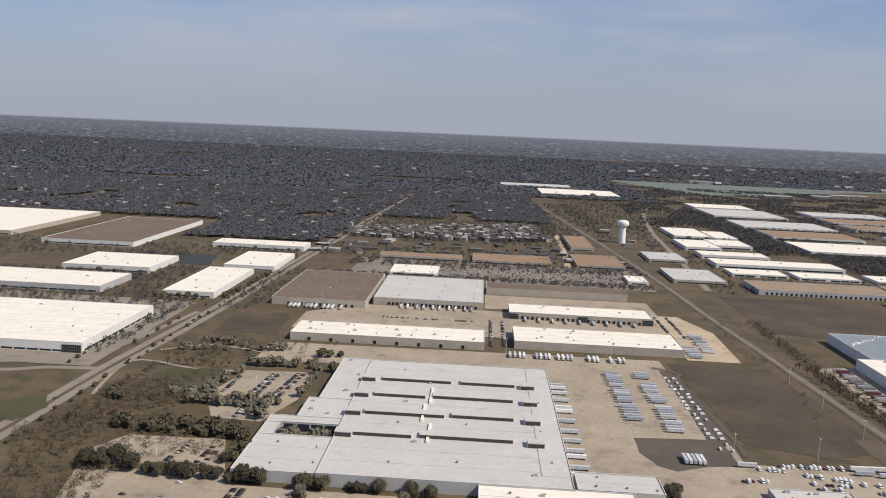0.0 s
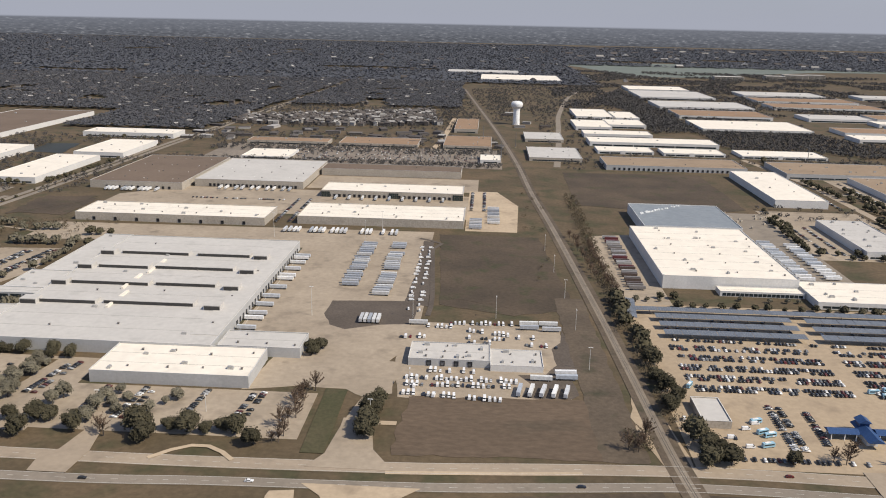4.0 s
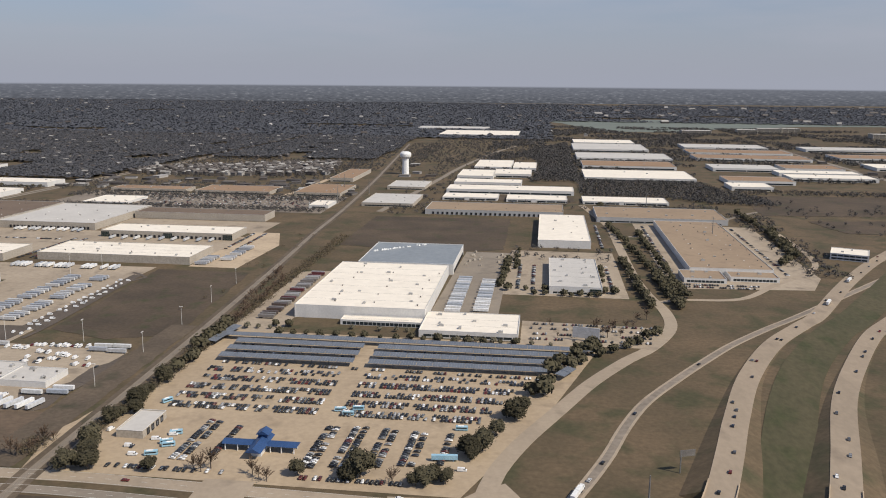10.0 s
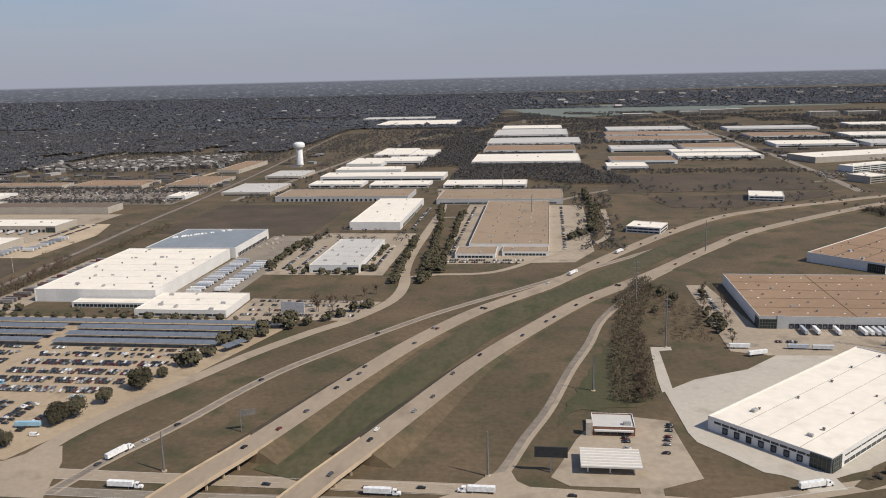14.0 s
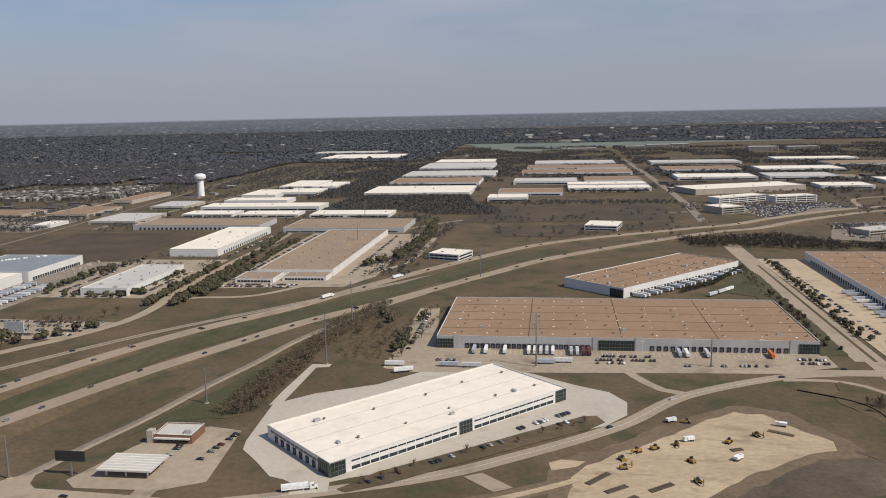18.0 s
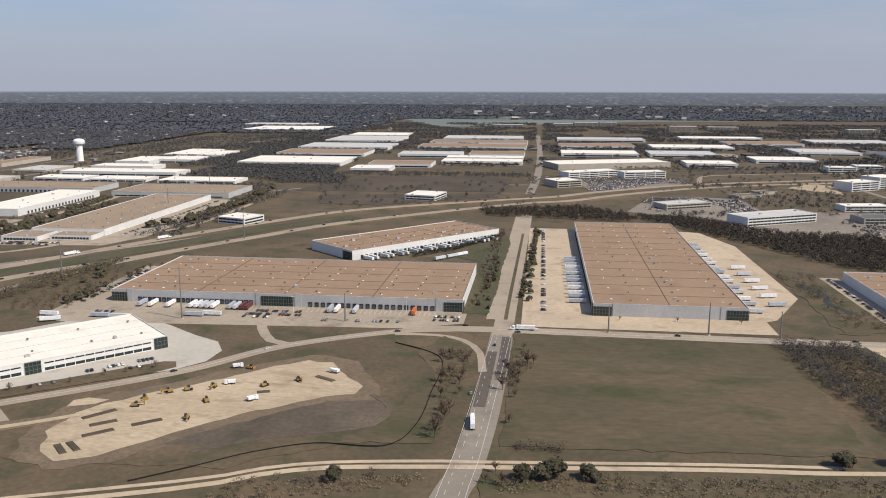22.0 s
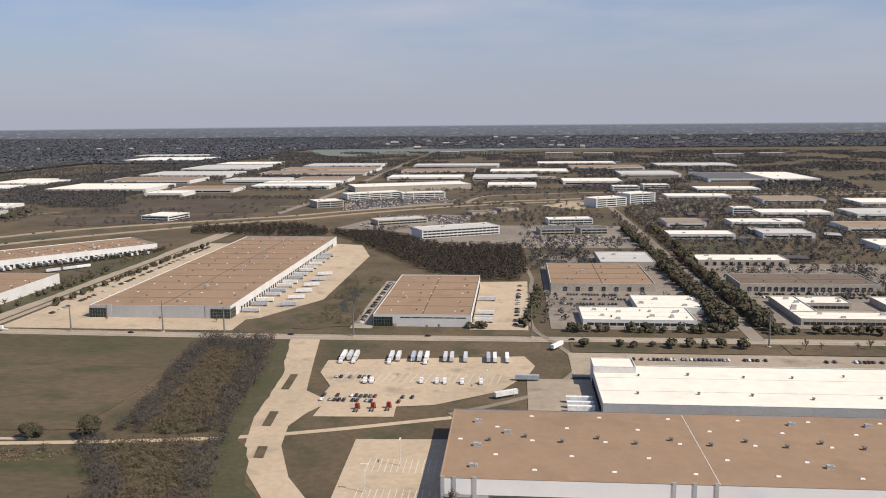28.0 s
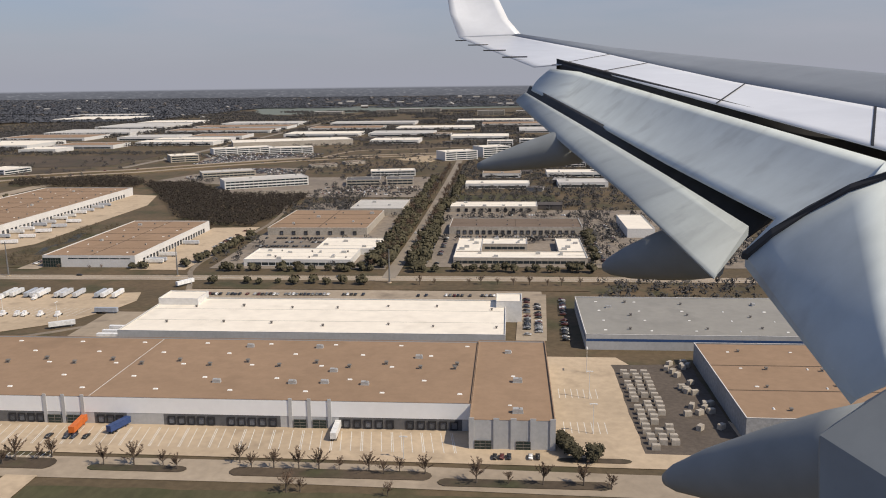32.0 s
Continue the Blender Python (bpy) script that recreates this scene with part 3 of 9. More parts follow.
def building(name, label, x, y, L, D, ang=0.0, h=10.0, roof=M_RWHITE, wall=M_WWHITE, category="warehouse", docks=(), bands=(), corners=(), units=0, vents=0, lights=0, panels=18.0, fins=(), stripe=None, cope=M_COPE, group="", seed=1, ends=None):
    """A tilt-up building. docks: (side, from, to, step); bands: (side, from, to, sill, head, step) of windows; corners: (side, from, to, height) of
    glazed office corners; fins: (side, at, width) of pilasters; panels: the panels' width, 0 for walls far off; units, vents, lights: how many on the roof."""
    rnd = random.Random(seed * 7 + int(L) + int(D))
    if y > 1100:
        panels, units, vents, lights = 0, (units + 1) // 2, vents // 2, lights // 2
    top = new(name)
    top.matrix_basis = pose(x, y, 0, 0, 0, ang)
    BUILT.append((x, y, L, D, radians(ang)))
    tagged(top, label, category, group)
    t, deck = 0.3, h - 0.7
    for side, n in (("s", L), ("e", D), ("n", L), ("w", D)):
        # ends: another wall colour for the sides that catch more sun
        back = put("wall", boxes_mesh("wall", [((0 if side in "sn" else t), 0.06, 0, (n if side in "sn" else n - t), t, h)], (ends or wall) if side in "ew" else wall), top, side_pose(side, 0, L, D))
        if panels and side != "n":
            k = max(1, round(n / panels))
            w = n / k
            me = boxes_mesh("panel", [(0.03, 0.0, 0.05, w - 0.03, 0.058, h - 0.02)], (ends or wall) if side in "ew" else wall)
            for i in range(k):
                put("panel", me, back, pose(i * w, 0, 0))
    put("roof", boxes_mesh("roof", [(t, t, deck - 0.25, L - t, D - t, deck)], roof), top)
    put("parapet_cap", boxes_mesh("parapet_cap", [(-0.08, -0.08, h, L + 0.08, t + 0.06, h + 0.09), (-0.08, D - t - 0.06, h, L + 0.08, D + 0.08, h + 0.09), (-0.08, t + 0.06, h, t + 0.06, D - t - 0.06, h + 0.09), (L - t - 0.06, t + 0.06, h, L + 0.08, D - t - 0.06, h + 0.09)], cope), top)
    for side, a, b, step in docks:
        k = max(1, int((b - a) / step))
        for i in range(k):
            m = side_pose(side, a + (i + 0.5) * (b - a) / k, L, D)
            d = put("dock_door", shared("dock", dock_seal), top, m)
            if y < 900:
                put("door_leaf", shared("leaf", dock_leaf), d)
    for side, a, b, z0, z1, step in bands:
        k = max(1, int((b - a) / step))
        w = (b - a) / k - (0.5 if step < 10 else 1.6)
        me = boxes_mesh("window", [(-w / 2, -0.04, 0, w / 2, 0.03, z1 - z0)], M_GLASS)
        for i in range(k):
            put("window", me, top, side_pose(side, a + (i + 0.5) * (b - a) / k, L, D, z0))
    for side, a, b, hh in corners:
        m = side_pose(side, a, L, D)
        box = put("glazed_corner", boxes_mesh("glazed_corner", [(0, -0.5, 0.2, b - a, -0.02, hh)], M_GLASSG), top, m, "green tinted glass corner")
        n = max(2, int((b - a) / 2.2))
        put("mullion", boxes_mesh("mullion", [((b - a) * i / n - 0.07, -0.62, 0.2, (b - a) * i / n + 0.07, -0.5, hh) for i in range(n + 1)] + [(0, -0.60, hh * q, b - a, -0.5, hh * q + 0.16) for q in (0.02, 0.34, 0.67, 0.985)], M_UNITD), box)
    for side, a, w in fins:
        put("pilaster", boxes_mesh("pilaster", [(-w / 2, -0.4, 0, w / 2, -0.01, h + 0.9)], wall), top, side_pose(side, a, L, D))
    if stripe:
        for side, n in (("s", L), ("e", D), ("w", D)):
            put("stripe", boxes_mesh("stripe", [(0.2, -0.012, h * 0.55, n - 0.2, -0.002, h * 0.72)], stripe), top, side_pose(side, 0, L, D), "painted band")
    if roof in (M_RTAN, M_RBROWN) and y < 1100 and L > 60 and (units or vents):
        k, q = max(1, round(L / 105)), max(1, round(D / 40))
        put("roof_seam", boxes_mesh("roof_seam", [(L * (i + 1) / (k + 1) - 0.35, 0.5, deck, L * (i + 1) / (k + 1) + 0.35, D - 0.5, deck + 0.12) for i in range(k)] + [(0.5, D * (i + 1) / (q + 1) - 0.38, deck, L - 0.5, D * (i + 1) / (q + 1) + 0.38, deck + 0.10) for i in range(q)], M_SEAM), top, None, "dark roof joint")
    elif roof in (M_RWHITE, M_RLIGHT) and y < 1100 and L > 50:
        k = max(1, round(D / 30))
        put("roof_seam", boxes_mesh("roof_seam", [(0.5, D * (i + 1) / (k + 1) - 0.14, deck, L - 0.5, D * (i + 1) / (k + 1) + 0.14, deck + 0.04) for i in range(k)], M_RGREY), top, None, "faint grey roof joint")
    for kind, count in ((0, units), (1, vents), (2, lights)):
        if not count:
            continue
        cols = max(1, round(math.sqrt(count * L / D)))
        rows = max(1, math.ceil(count / cols))
        me = shared("unit%d" % kind, lambda kind=kind: roof_unit(kind))
        jit = (0.32, 0.12, 0.03)[kind]
        for i in range(count):
            cx, cy = (i % cols + 0.5 + (0.25 if kind == 1 else 0.0)) / cols, (i // cols + 0.5) / rows
            px, py = L * cx + rnd.uniform(-jit, jit) * L / cols, D * cy + rnd.uniform(-jit, jit) * D / rows
            if 3 < px < L - 3 and 3 < py < D - 3:
                s = rnd.uniform(0.85, 1.25) if kind == 0 else rnd.uniform(0.65, 0.9)
                put(me.name.split(".")[0], me, top, pose(px, py, deck, 0, 0, rnd.choice((0, 0, 90))) @ Matrix.Diagonal((s, s, s, 1)))
    return top


def free_of_buildings(p, margin=3.0):
    """Keeps the spots that no building stands on."""
    keep = np.ones(len(p), bool)
    for x, y, L, D, a in BUILT:
        u = (p[:, 0] - x) * math.cos(a) + (p[:, 1] - y) * math.sin(a)
        v = -(p[:, 0] - x) * math.sin(a) + (p[:, 1] - y) * math.cos(a)
        keep &= ~((u > -margin) & (u < L + margin) & (v > -margin) & (v < D + margin))
    return p[keep]


# ---- roads, rails, yards and fields ----
ribbon("road_east_west", [(1400, 652), (1473, 661), (1740, 656), (2120, 660), (2700, 660)], 15, 0.10, M_STREET, "pale grey concrete street between the fields and the warehouses")
ribbon("road_avenue", [(1464, 180), (1464, 364), (1471, 420), (1476, 511), (1478, 652)], 17.5, 0.11, M_ROAD, "wide grey concrete avenue running to the freeway")
ribbon("road_avenue_north", [(1478, 646), (1480, 796), (1484, 1096), (1486, 1260)], 16, 0.11, M_STREET, "wide tan concrete avenue between the warehouses")
ribbon("verge_avenue_median", [(1479, 690), (1480, 796), (1484, 1096)], 3.2, 0, M_MEADOW, "grass median of the avenue", "verge", thick=0.05)
ribbon("road_avenue_west", [(1467, 690), (1468, 796), (1472, 1096), (1474, 1240)], 8, 0, M_STREET, "pale carriageway of the avenue")
ribbon("road_avenue_patch", [(1471.5, 500), (1472.5, 560), (1473, 606)], 7.5, 0, M_ASPH, "dark asphalt lane patched into the avenue", thick=0.05)
ribbon("road_avenue_patch_east", [(1481, 548), (1482, 600), (1482, 642)], 7, 0, M_ASPH, "dark asphalt lane patched into the avenue", thick=0.05)
ribbon("road_corner_ramp", [(1396, 640), (1428, 641), (1450, 630), (1464, 603), (1469, 562)], 5.5, 0, M_STREET, "curved slip lane into the avenue")
ribbon("road_west_drive", [(-560, 770), (-488, 800), (-430, 828), (-400, 880), (-388, 966), (-374, 1063)], 9, 0, M_ROAD, "pale drive round the large white warehouse")
ribbon("road_west_street", [(-560, 768), (-472, 773), (-434, 789), (-378, 795)], 10, 0, M_ROAD, "concrete street meeting the divided road")
ribbon("road_footpath", [(-350, 705), (-362, 828), (-284, 812), (-225, 816)], 4, 0, M_LOT, "pale worn footpath across the grass")
ribbon("road_footpath_north", [(-350, 874), (-301, 906), (-228, 886), (-165, 890)], 4, 0, M_LOT, "pale worn footpath across the grass")
ribbon("road_dock_drive", [(1280, 680), (1282, 664), (1290, 640), (1306, 612), (1322, 604)], 8, 0, M_LOT, "short concrete drive to the dock court")
ribbon("road_curve", [(960, 395), (1038, 411), (1149, 451), (1207, 488), (1271, 541), (1320, 600), (1393, 645), (1440, 657)], 11, 0.10, M_STREET, "curving two-lane concrete street")
ARTERIAL_NORTH = [(-700, 414), (-250, 411), (30, 410), (128, 410.5), (240, 414), (320, 420), (410, 424), (520, 421), (700, 416), (960, 416), (1200, 395)]
ARTERIAL_SOUTH = [(-700, 391), (-250, 388), (30, 387), (128, 391), (248, 395), (322, 401), (400, 407), (520, 403), (700, 397), (960, 399), (1200, 375)]
ribbon("road_arterial_north", ARTERIAL_NORTH, 12, 0.10, M_STREET, "carriageway of a divided concrete road")
ribbon("road_arterial_south", ARTERIAL_SOUTH, 9, 0.10, M_ROAD, "worn grey carriageway of a divided concrete road")
ribbon("road_arterial_lane", [(222, 408), (260, 410.5), (300, 413.5), (332, 416.5)], 3.6, 0, M_CONC, "bright new concrete turning lane", thick=0.05)
ribbon("road_diagonal_west", [(-392, 385), (-380, 611), (-374, 802), (-354, 1112), (-334, 1635), (-306, 2259), (-270, 3000)], 9, 0.10, M_ROAD, "tree-lined divided road past the white warehouses", shift=-7)
ribbon("road_diagonal_east", [(-392, 385), (-380, 611), (-374, 802), (-354, 1112), (-334, 1635), (-306, 2259), (-270, 3000)], 9, 0.10, M_ROAD, "tree-lined divided road past the white warehouses", shift=7)
ribbon("road_loop", [(650, 408), (653, 430), (658, 463), (672, 507), (696, 563), (722, 622), (754, 679), (778, 715), (803, 777), (806, 838), (796, 905), (790, 1000), (788, 1180), (784, 1343), (752, 1560)], 12, 0.10, M_STREET, "curving pale concrete road beside the car park")
ribbon("road_link", [(804, 872), (833, 886), (894, 899), (948, 971), (1002, 1039), (1034, 1120), (1040, 1320)], 8, 0, M_STREET, "pale street past the low tan-roofed building")
ribbon("road_factory_drive", [(190, 416), (196, 470), (206, 520), (214, 560)], 13, 0.09, M_LOT, "worn concrete drive up to the truck yard")
ribbon("road_kerbed_loop", [(296, 330), (283, 358), (276, 365), (269, 375), (261, 381), (249, 379), (237, 371), (230, 360), (232, 350), (240, 330)], 2.8, 0.08, M_CONC, "pale kerbed loop round a monument")
ribbon("road_gravel_track", [(1180, 326), (1333, 380), (1371, 400), (1403, 411.5), (1458, 419), (1479, 421), (1594, 432), (1660, 436), (1775, 452), (1882, 487)], 4.5, 0.08, M_CONC, "pale gravel track through rough grass")
ribbon("road_gravel_track_upper", [(1180, 334), (1333, 388), (1371, 407), (1403, 417.5), (1458, 425.5), (1479, 427), (1594, 438), (1660, 442)], 3.2, 0.08, M_CONC, "pale gravel track through rough grass")
slab("road_drive_east", [(1745, 649), (1768, 650), (1776, 600), (1781, 570), (1788, 529), (1802, 515), (1805, 505), (1798, 490), (1793, 469), (1797, 441), (1811, 404), (1827, 379), (1850, 352), (1836, 338), (1815, 356), (1807, 378), (1787, 412), (1778, 440), (1770, 480), (1766, 536), (1756, 590)], 0.25, M_CONC, "broad pale concrete drive with planted islands", "road")
ribbon("road_tree_avenue", [(2099, 660), (2102, 896), (2100, 1372), (2096, 1700)], 11, 0.10, M_ROAD, "straight concrete street lined with bare trees")
ribbon("road_front", [(1850, 340), (1960, 338), (2106, 338), (2260, 334), (2500, 334)], 18, 0.09, M_LOT, "broad worn concrete street in front of the brown-roofed warehouse")
FRONTAGE = [(905, 395), (918, 416), (930, 438), (941, 480), (955, 527), (971, 600), (987, 660), (1001, 725), (1035, 816), (1056, 866), (1086, 918)]
ribbon("road_frontage_east", FRONTAGE, 4.6, 0.10, M_WORN, "narrow dark frontage road beside the freeway", shift=-1.6)
ribbon("road_frontage_shoulder", FRONTAGE, 3.2, 0.10, M_STREET, "pale shoulder of the frontage road", shift=2.4)
FRONTAGE_WEST = [(690, 395), (699, 428), (712, 460), (726, 497), (740, 541), (759, 588), (789, 640), (819, 688), (851, 736), (897, 794), (929, 831), (1000, 918), (1160, 1115)]
ribbon("road_frontage_west", FRONTAGE_WEST, 5, 0.10, M_WORN, "narrow dark frontage road beside the freeway")
ribbon("road_frontage_west_edge", FRONTAGE_WEST, 1.8, 0.10, M_STREET, "pale shoulder of the frontage road", shift=-3.4)
ribbon("road_frontage_west_verge", FRONTAGE_WEST, 1.8, 0.10, M_STREET, "pale shoulder of the frontage road", shift=3.4)
ribbon("road_far_link", [(780, 1240), (900, 1300), (1100, 1560), (1480, 1640)], 9, 0.10, M_ROAD, "distant pale street")
ribbon("road_far_avenue", [(1486, 1500), (1500, 1900), (1500, 2600), (1490, 3300)], 16, 0.10, M_ROAD, "distant straight avenue between warehouse rows")
ribbon("road_tower", [(395, 1420), (420, 1700), (440, 1960), (470, 2300), (560, 2900), (700, 3300)], 12, 0.10, M_ROAD, "pale road leading past the water tower")
ribbon("road_mid_north", [(152, 1400), (178, 1700), (190, 2100)], 12, 0.10, M_CONC, "pale concrete street between low brown-roofed buildings")

FREEWAYS = []
# The freeway rises to a pair of bridges over the divided road.
def freeway(name, pts, width):
    line = smooth_line(pts, 14)
    side = offsets(line)
    v, f = [], []
    for p, s in zip(line, side):
        for q, drop in ((-width / 2 - 2.2 * p.z - 0.3, 1), (-width / 2, 0), (width / 2, 0), (width / 2 + 2.2 * p.z + 0.3, 1)):
            a = p + s * q
            v.append((a.x, a.y, -0.05 if drop else p.z + 0.05))
    n = len(line)
    f = [(4 * i + k, 4 * i + k + 1, 4 * i + k + 5, 4 * i + k + 4) for i in range(n - 1) for k in range(3) if line[i].y > 441 or line[i + 1].y < 384]
    ends = [i for i in range(1, n - 1) if (line[i].y > 441) != (line[i - 1].y > 441) or (line[i].y < 384) != (line[i + 1].y < 384)]
    for i in ends:      # the bank slopes down under each end of the bridge
        e = -1 if line[i].y > 400 else 1
        d = (line[min(i + 1, n - 1)] - line[i - 1]).normalized() * e * 0.5 * line[i].z
        j, k = i * 4, len(v)
        for q in (1, 2):
            x_, y_, z_ = v[j + q]
            v.append((x_ + d.x, y_ + d.y, -0.05))
        f += [(j + 1, j + 2, k + 1, k), (j, j + 1, k), (j + 2, j + 3, k + 1)] if e > 0 else [(k, k + 1, j + 2, j + 1), (k, j + 1, j), (k + 1, j + 3, j + 2)]
    tagged(put("embankment", mesh_of("embankment", v, [q[::-1] for q in f], M_GROUND)), "grassy bank under the freeway", "embankment", kind="structure")
    ob = ribbon(name, pts, width, 0.30, M_HWY, "tan concrete freeway carriageway", "freeway", thick=0.3)
    FREEWAYS.append((line, side, width, 0.2 + LEVEL[0]))
    # the bridge's rails, deck edge and piers
    bl = [(p, s) for p, s in zip(line, side) if 330 < p.y < 470]
    for e in (-1, 1):
        v, f = [], []
        for p, s in bl:
            a, b = p + s * e * (width / 2 - 0.5), p + s * e * (width / 2 + 0.1)
            v += [(a.x, a.y, p.z - 0.9), (a.x, a.y, p.z + 1.25), (b.x, b.y, p.z + 1.25), (b.x, b.y, p.z - 0.9)]
        for i in range(len(bl) - 1):
            a, b = 4 * i, 4 * i + 4
            f += [(a, a + 1, b + 1, b), (a + 1, a + 2, b + 2, b + 1), (a + 2, a + 3, b + 3, b + 2), (a + 3, a, b, b + 3)]
        put("bridge_rail", mesh_of("bridge_rail", v, f, M_CONC), ob, None, "pale concrete bridge rail")
    for p, s in bl:
        if 370 < p.y < 440:
            for e in (-0.3, 0.3):
                a = p + s * e * width
                put("pier", boxes_mesh("pier", [(a.x - 0.6, a.y - 0.6, 0, a.x + 0.6, a.y + 0.6, p.z + 0.1)], M_CONC), ob)
    # painted edge and lane lines
    v, f = [], []
    for q, dash in ((-width / 2 + 1.6, 0), (width / 2 - 1.2, 0), (-width / 6, 1), (width / 6, 1)):
        for i in range(len(line) - 1):
            if dash and i % 2:
                continue
            a, b = line[i] + side[i] * q, line[i + 1] + side[i + 1] * q
            if dash:
                b = a + (b - a) * 0.5
            k = len(v)
            d = side[i] * 0.14
            v += [(a.x - d.x, a.y - d.y, a.z + 0.25), (b.x - d.x, b.y - d.y, b.z + 0.25), (b.x + d.x, b.y + d.y, b.z + 0.25), (a.x + d.x, a.y + d.y, a.z + 0.25)]
            f.append((k + 3, k + 2, k + 1, k))
    tagged(put("lane_line", mesh_of("lane_line", v, f, M_LINE), ob), kind="stuff")


freeway("freeway_north", [(700, 180, 6.2), (730, 280, 6.4), (763, 390, 6.4), (782, 443, 6.2), (799, 500, 5.0), (816, 560, 3.2), (845, 650, 1.0), (886, 740, 0.3), (931, 808, 0.2), (958, 848, 0.2), (1038, 1000, 0.2), (1130, 1150, 0.2), (1233, 1270, 1.5), (1440, 1398, 2.5), (1524, 1448, 2.5), (1594, 1519, 2.0), (1674, 1589, 1.5), (1764, 1659, 1.0), (1874, 1714, 1.0), (1984, 1759, 0.6), (2300, 1860, 0.4), (3200, 2050, 0.2)], 17)
freeway("freeway_south", [(770, 180, 6.2), (798, 290, 6.4), (830, 395, 6.4), (848, 445, 6.2), (868, 505, 5.0), (901, 605, 2.1), (938, 690, 0.6), (985, 782, 0.3), (1027, 842, 0.2), (1066, 898, 0.2), (1150, 1030, 0.2), (1239, 1148, 1.5), (1452, 1342, 2.5), (1556, 1406, 2.5), (1626, 1481, 2.0), (1706, 1551, 1.5), (1796, 1621, 1.0), (1906, 1676, 1.0), (2016, 1721, 0.6), (2320, 1820, 0.4), (3200, 2000, 0.2)], 17)
ribbon("road_far_ramp", [(1796, 1660), (1819, 1722), (1837, 1810), (1873, 1865), (2000, 1912), (2123, 1945), (2700, 2070)], 10, 0, M_HWY, "pale ramp road climbing from the freeway")

ribbon("verge_median", [(806, 424), (815, 446), (833, 500), (866, 605), (900, 690), (950, 782), (992, 842), (1064, 962), (1148, 1100), (1236, 1210)], 34, 0, M_MEDIAN, "green grass median between the freeway carriageways", "verge", thick=0.05)


def lane_lines(pts, marks):
    """Painted lines along a road: (sideways, dashed) for each; a dash is 4 m in 12."""
    line = smooth_line(pts, 4.0)
    side = offsets(line)
    v, f = [], []
    for q, dashed in marks:
        for i in range(len(line) - 1):
            if dashed and i % 3:
                continue
            a, b, d = line[i] + side[i] * q, line[i + 1] + side[i + 1] * q, side[i] * 0.11
            k = len(v)
            v += [(a.x - d.x, a.y - d.y, 0.345), (a.x + d.x, a.y + d.y, 0.345), (b.x + d.x, b.y + d.y, 0.345), (b.x - d.x, b.y - d.y, 0.345)]
            f.append((k, k + 1, k + 2, k + 3))
    tagged(put("lane_line", mesh_of("lane_line", v, f, M_LINE)), "white painted lane lines on the concrete", "road marking", kind="stuff")


lane_lines([(1464, 180), (1466, 369), (1471, 451), (1478, 646)], ((-6.8, False), (-3.4, True), (3.4, True), (6.8, False)))
lane_lines(ARTERIAL_NORTH[1:10], ((-5.4, False), (0.0, True), (5.4, False)))
lane_lines(ARTERIAL_SOUTH[1:10], ((-4.0, False), (0.0, True), (4.0, False)))
lane_lines([(1473, 661), (1740, 656), (2120, 660), (2400, 660)], ((-7.0, False), (-0.2, False), (0.2, False), (7.0, False)))
lane_lines([(960, 395), (1038, 411), (1149, 451), (1207, 488), (1271, 541), (1320, 600), (1393, 645)], ((-0.2, False), (0.2, False)))

# The single railway line.
RAIL = [(430, 120), (405, 300), (389, 412), (381, 560), (374, 690), (356, 980), (340, 1199), (326, 1459), (296, 1850), (258, 2268), (190, 3000)]
ribbon("railway_verge", RAIL, 15, 0.05, M_DIRT, "bare earth strip beside the railway", "verge", thick=0.1)
ballast = ribbon("railway", RAIL, 6.0, 0.28, M_BALLAST, "single railway line on pale ballast", "railway", thick=0.4)
rl = smooth_line(RAIL)
for e in (-0.72, 0.72):
    v, f = [], []
    for p, s in zip(rl, offsets(rl)):
        a, b = p + s * (e - 0.09), p + s * (e + 0.09)
        v += [(a.x, a.y, 0.2), (a.x, a.y, 0.46), (b.x, b.y, 0.46), (b.x, b.y, 0.2)]
    for i in range(len(rl) - 1):
        a, b = 4 * i, 4 * i + 4
        f += [(a, a + 1, b + 1, b), (a + 1, a + 2, b + 2, b + 1), (a + 2, a + 3, b + 3, b + 2)]
    put("rail", mesh_of("rail", v, f, M_UNITD), ballast)
SPUR = [(1935, 900), (1930, 760), (1932, 690), (1946, 650), (1960, 600), (1950, 560), (1925, 525), (1880, 492)]
ribbon("rail_spur", SPUR, 4.2, 0.2, M_BALLAST, "curving rail spur on ballast", "railway", thick=0.3)
ribbon("rail_spur_north", [(1935, 900), (1925, 1000), (1890, 1150)], 4.2, 0.2, M_BALLAST, "curving rail spur on ballast", "railway", thick=0.3)

# yards, car parks and fields
slab("yard_factory", [(78, 585), (205, 560), (222, 600), (222, 700), (214, 860), (214, 945), (-240, 935), (-240, 860), (76, 858)], 0.06, M_LOT, "stained tan concrete truck yard beside the factory")
slab("yard_factory_south", [(112, 504), (120, 560), (140, 584), (205, 562), (212, 560), (214, 508), (196, 500), (190, 505), (182, 512), (166, 512), (150, 514)], 0.065, M_LOT, "worn pale concrete yard beside the white building", wobble=0.6)
slab("yard_trailers", [(145, 640), (222, 640), (216, 900), (170, 905), (150, 800)], 0.10, M_LOT, "pale concrete trailer parking strip")
slab("yard_asphalt", [(139, 657), (140, 690), (216, 697), (217, 640), (190, 635), (162, 622), (149, 631)], 0.12, M_ASPH, "dark brown asphalt apron with rounded rim", wobble=0.5)
slab("lot_factory_south", [(-262, 436), (0, 436), (0, 545), (-165, 548), (-180, 566), (-288, 562)], 0.06, M_LOT, "tan car park with rows of cars and trees")
slab("lot_factory_front", rect(-18, 440, 165, 503), 0.07, M_LOT, "tan car park in front of the white building")
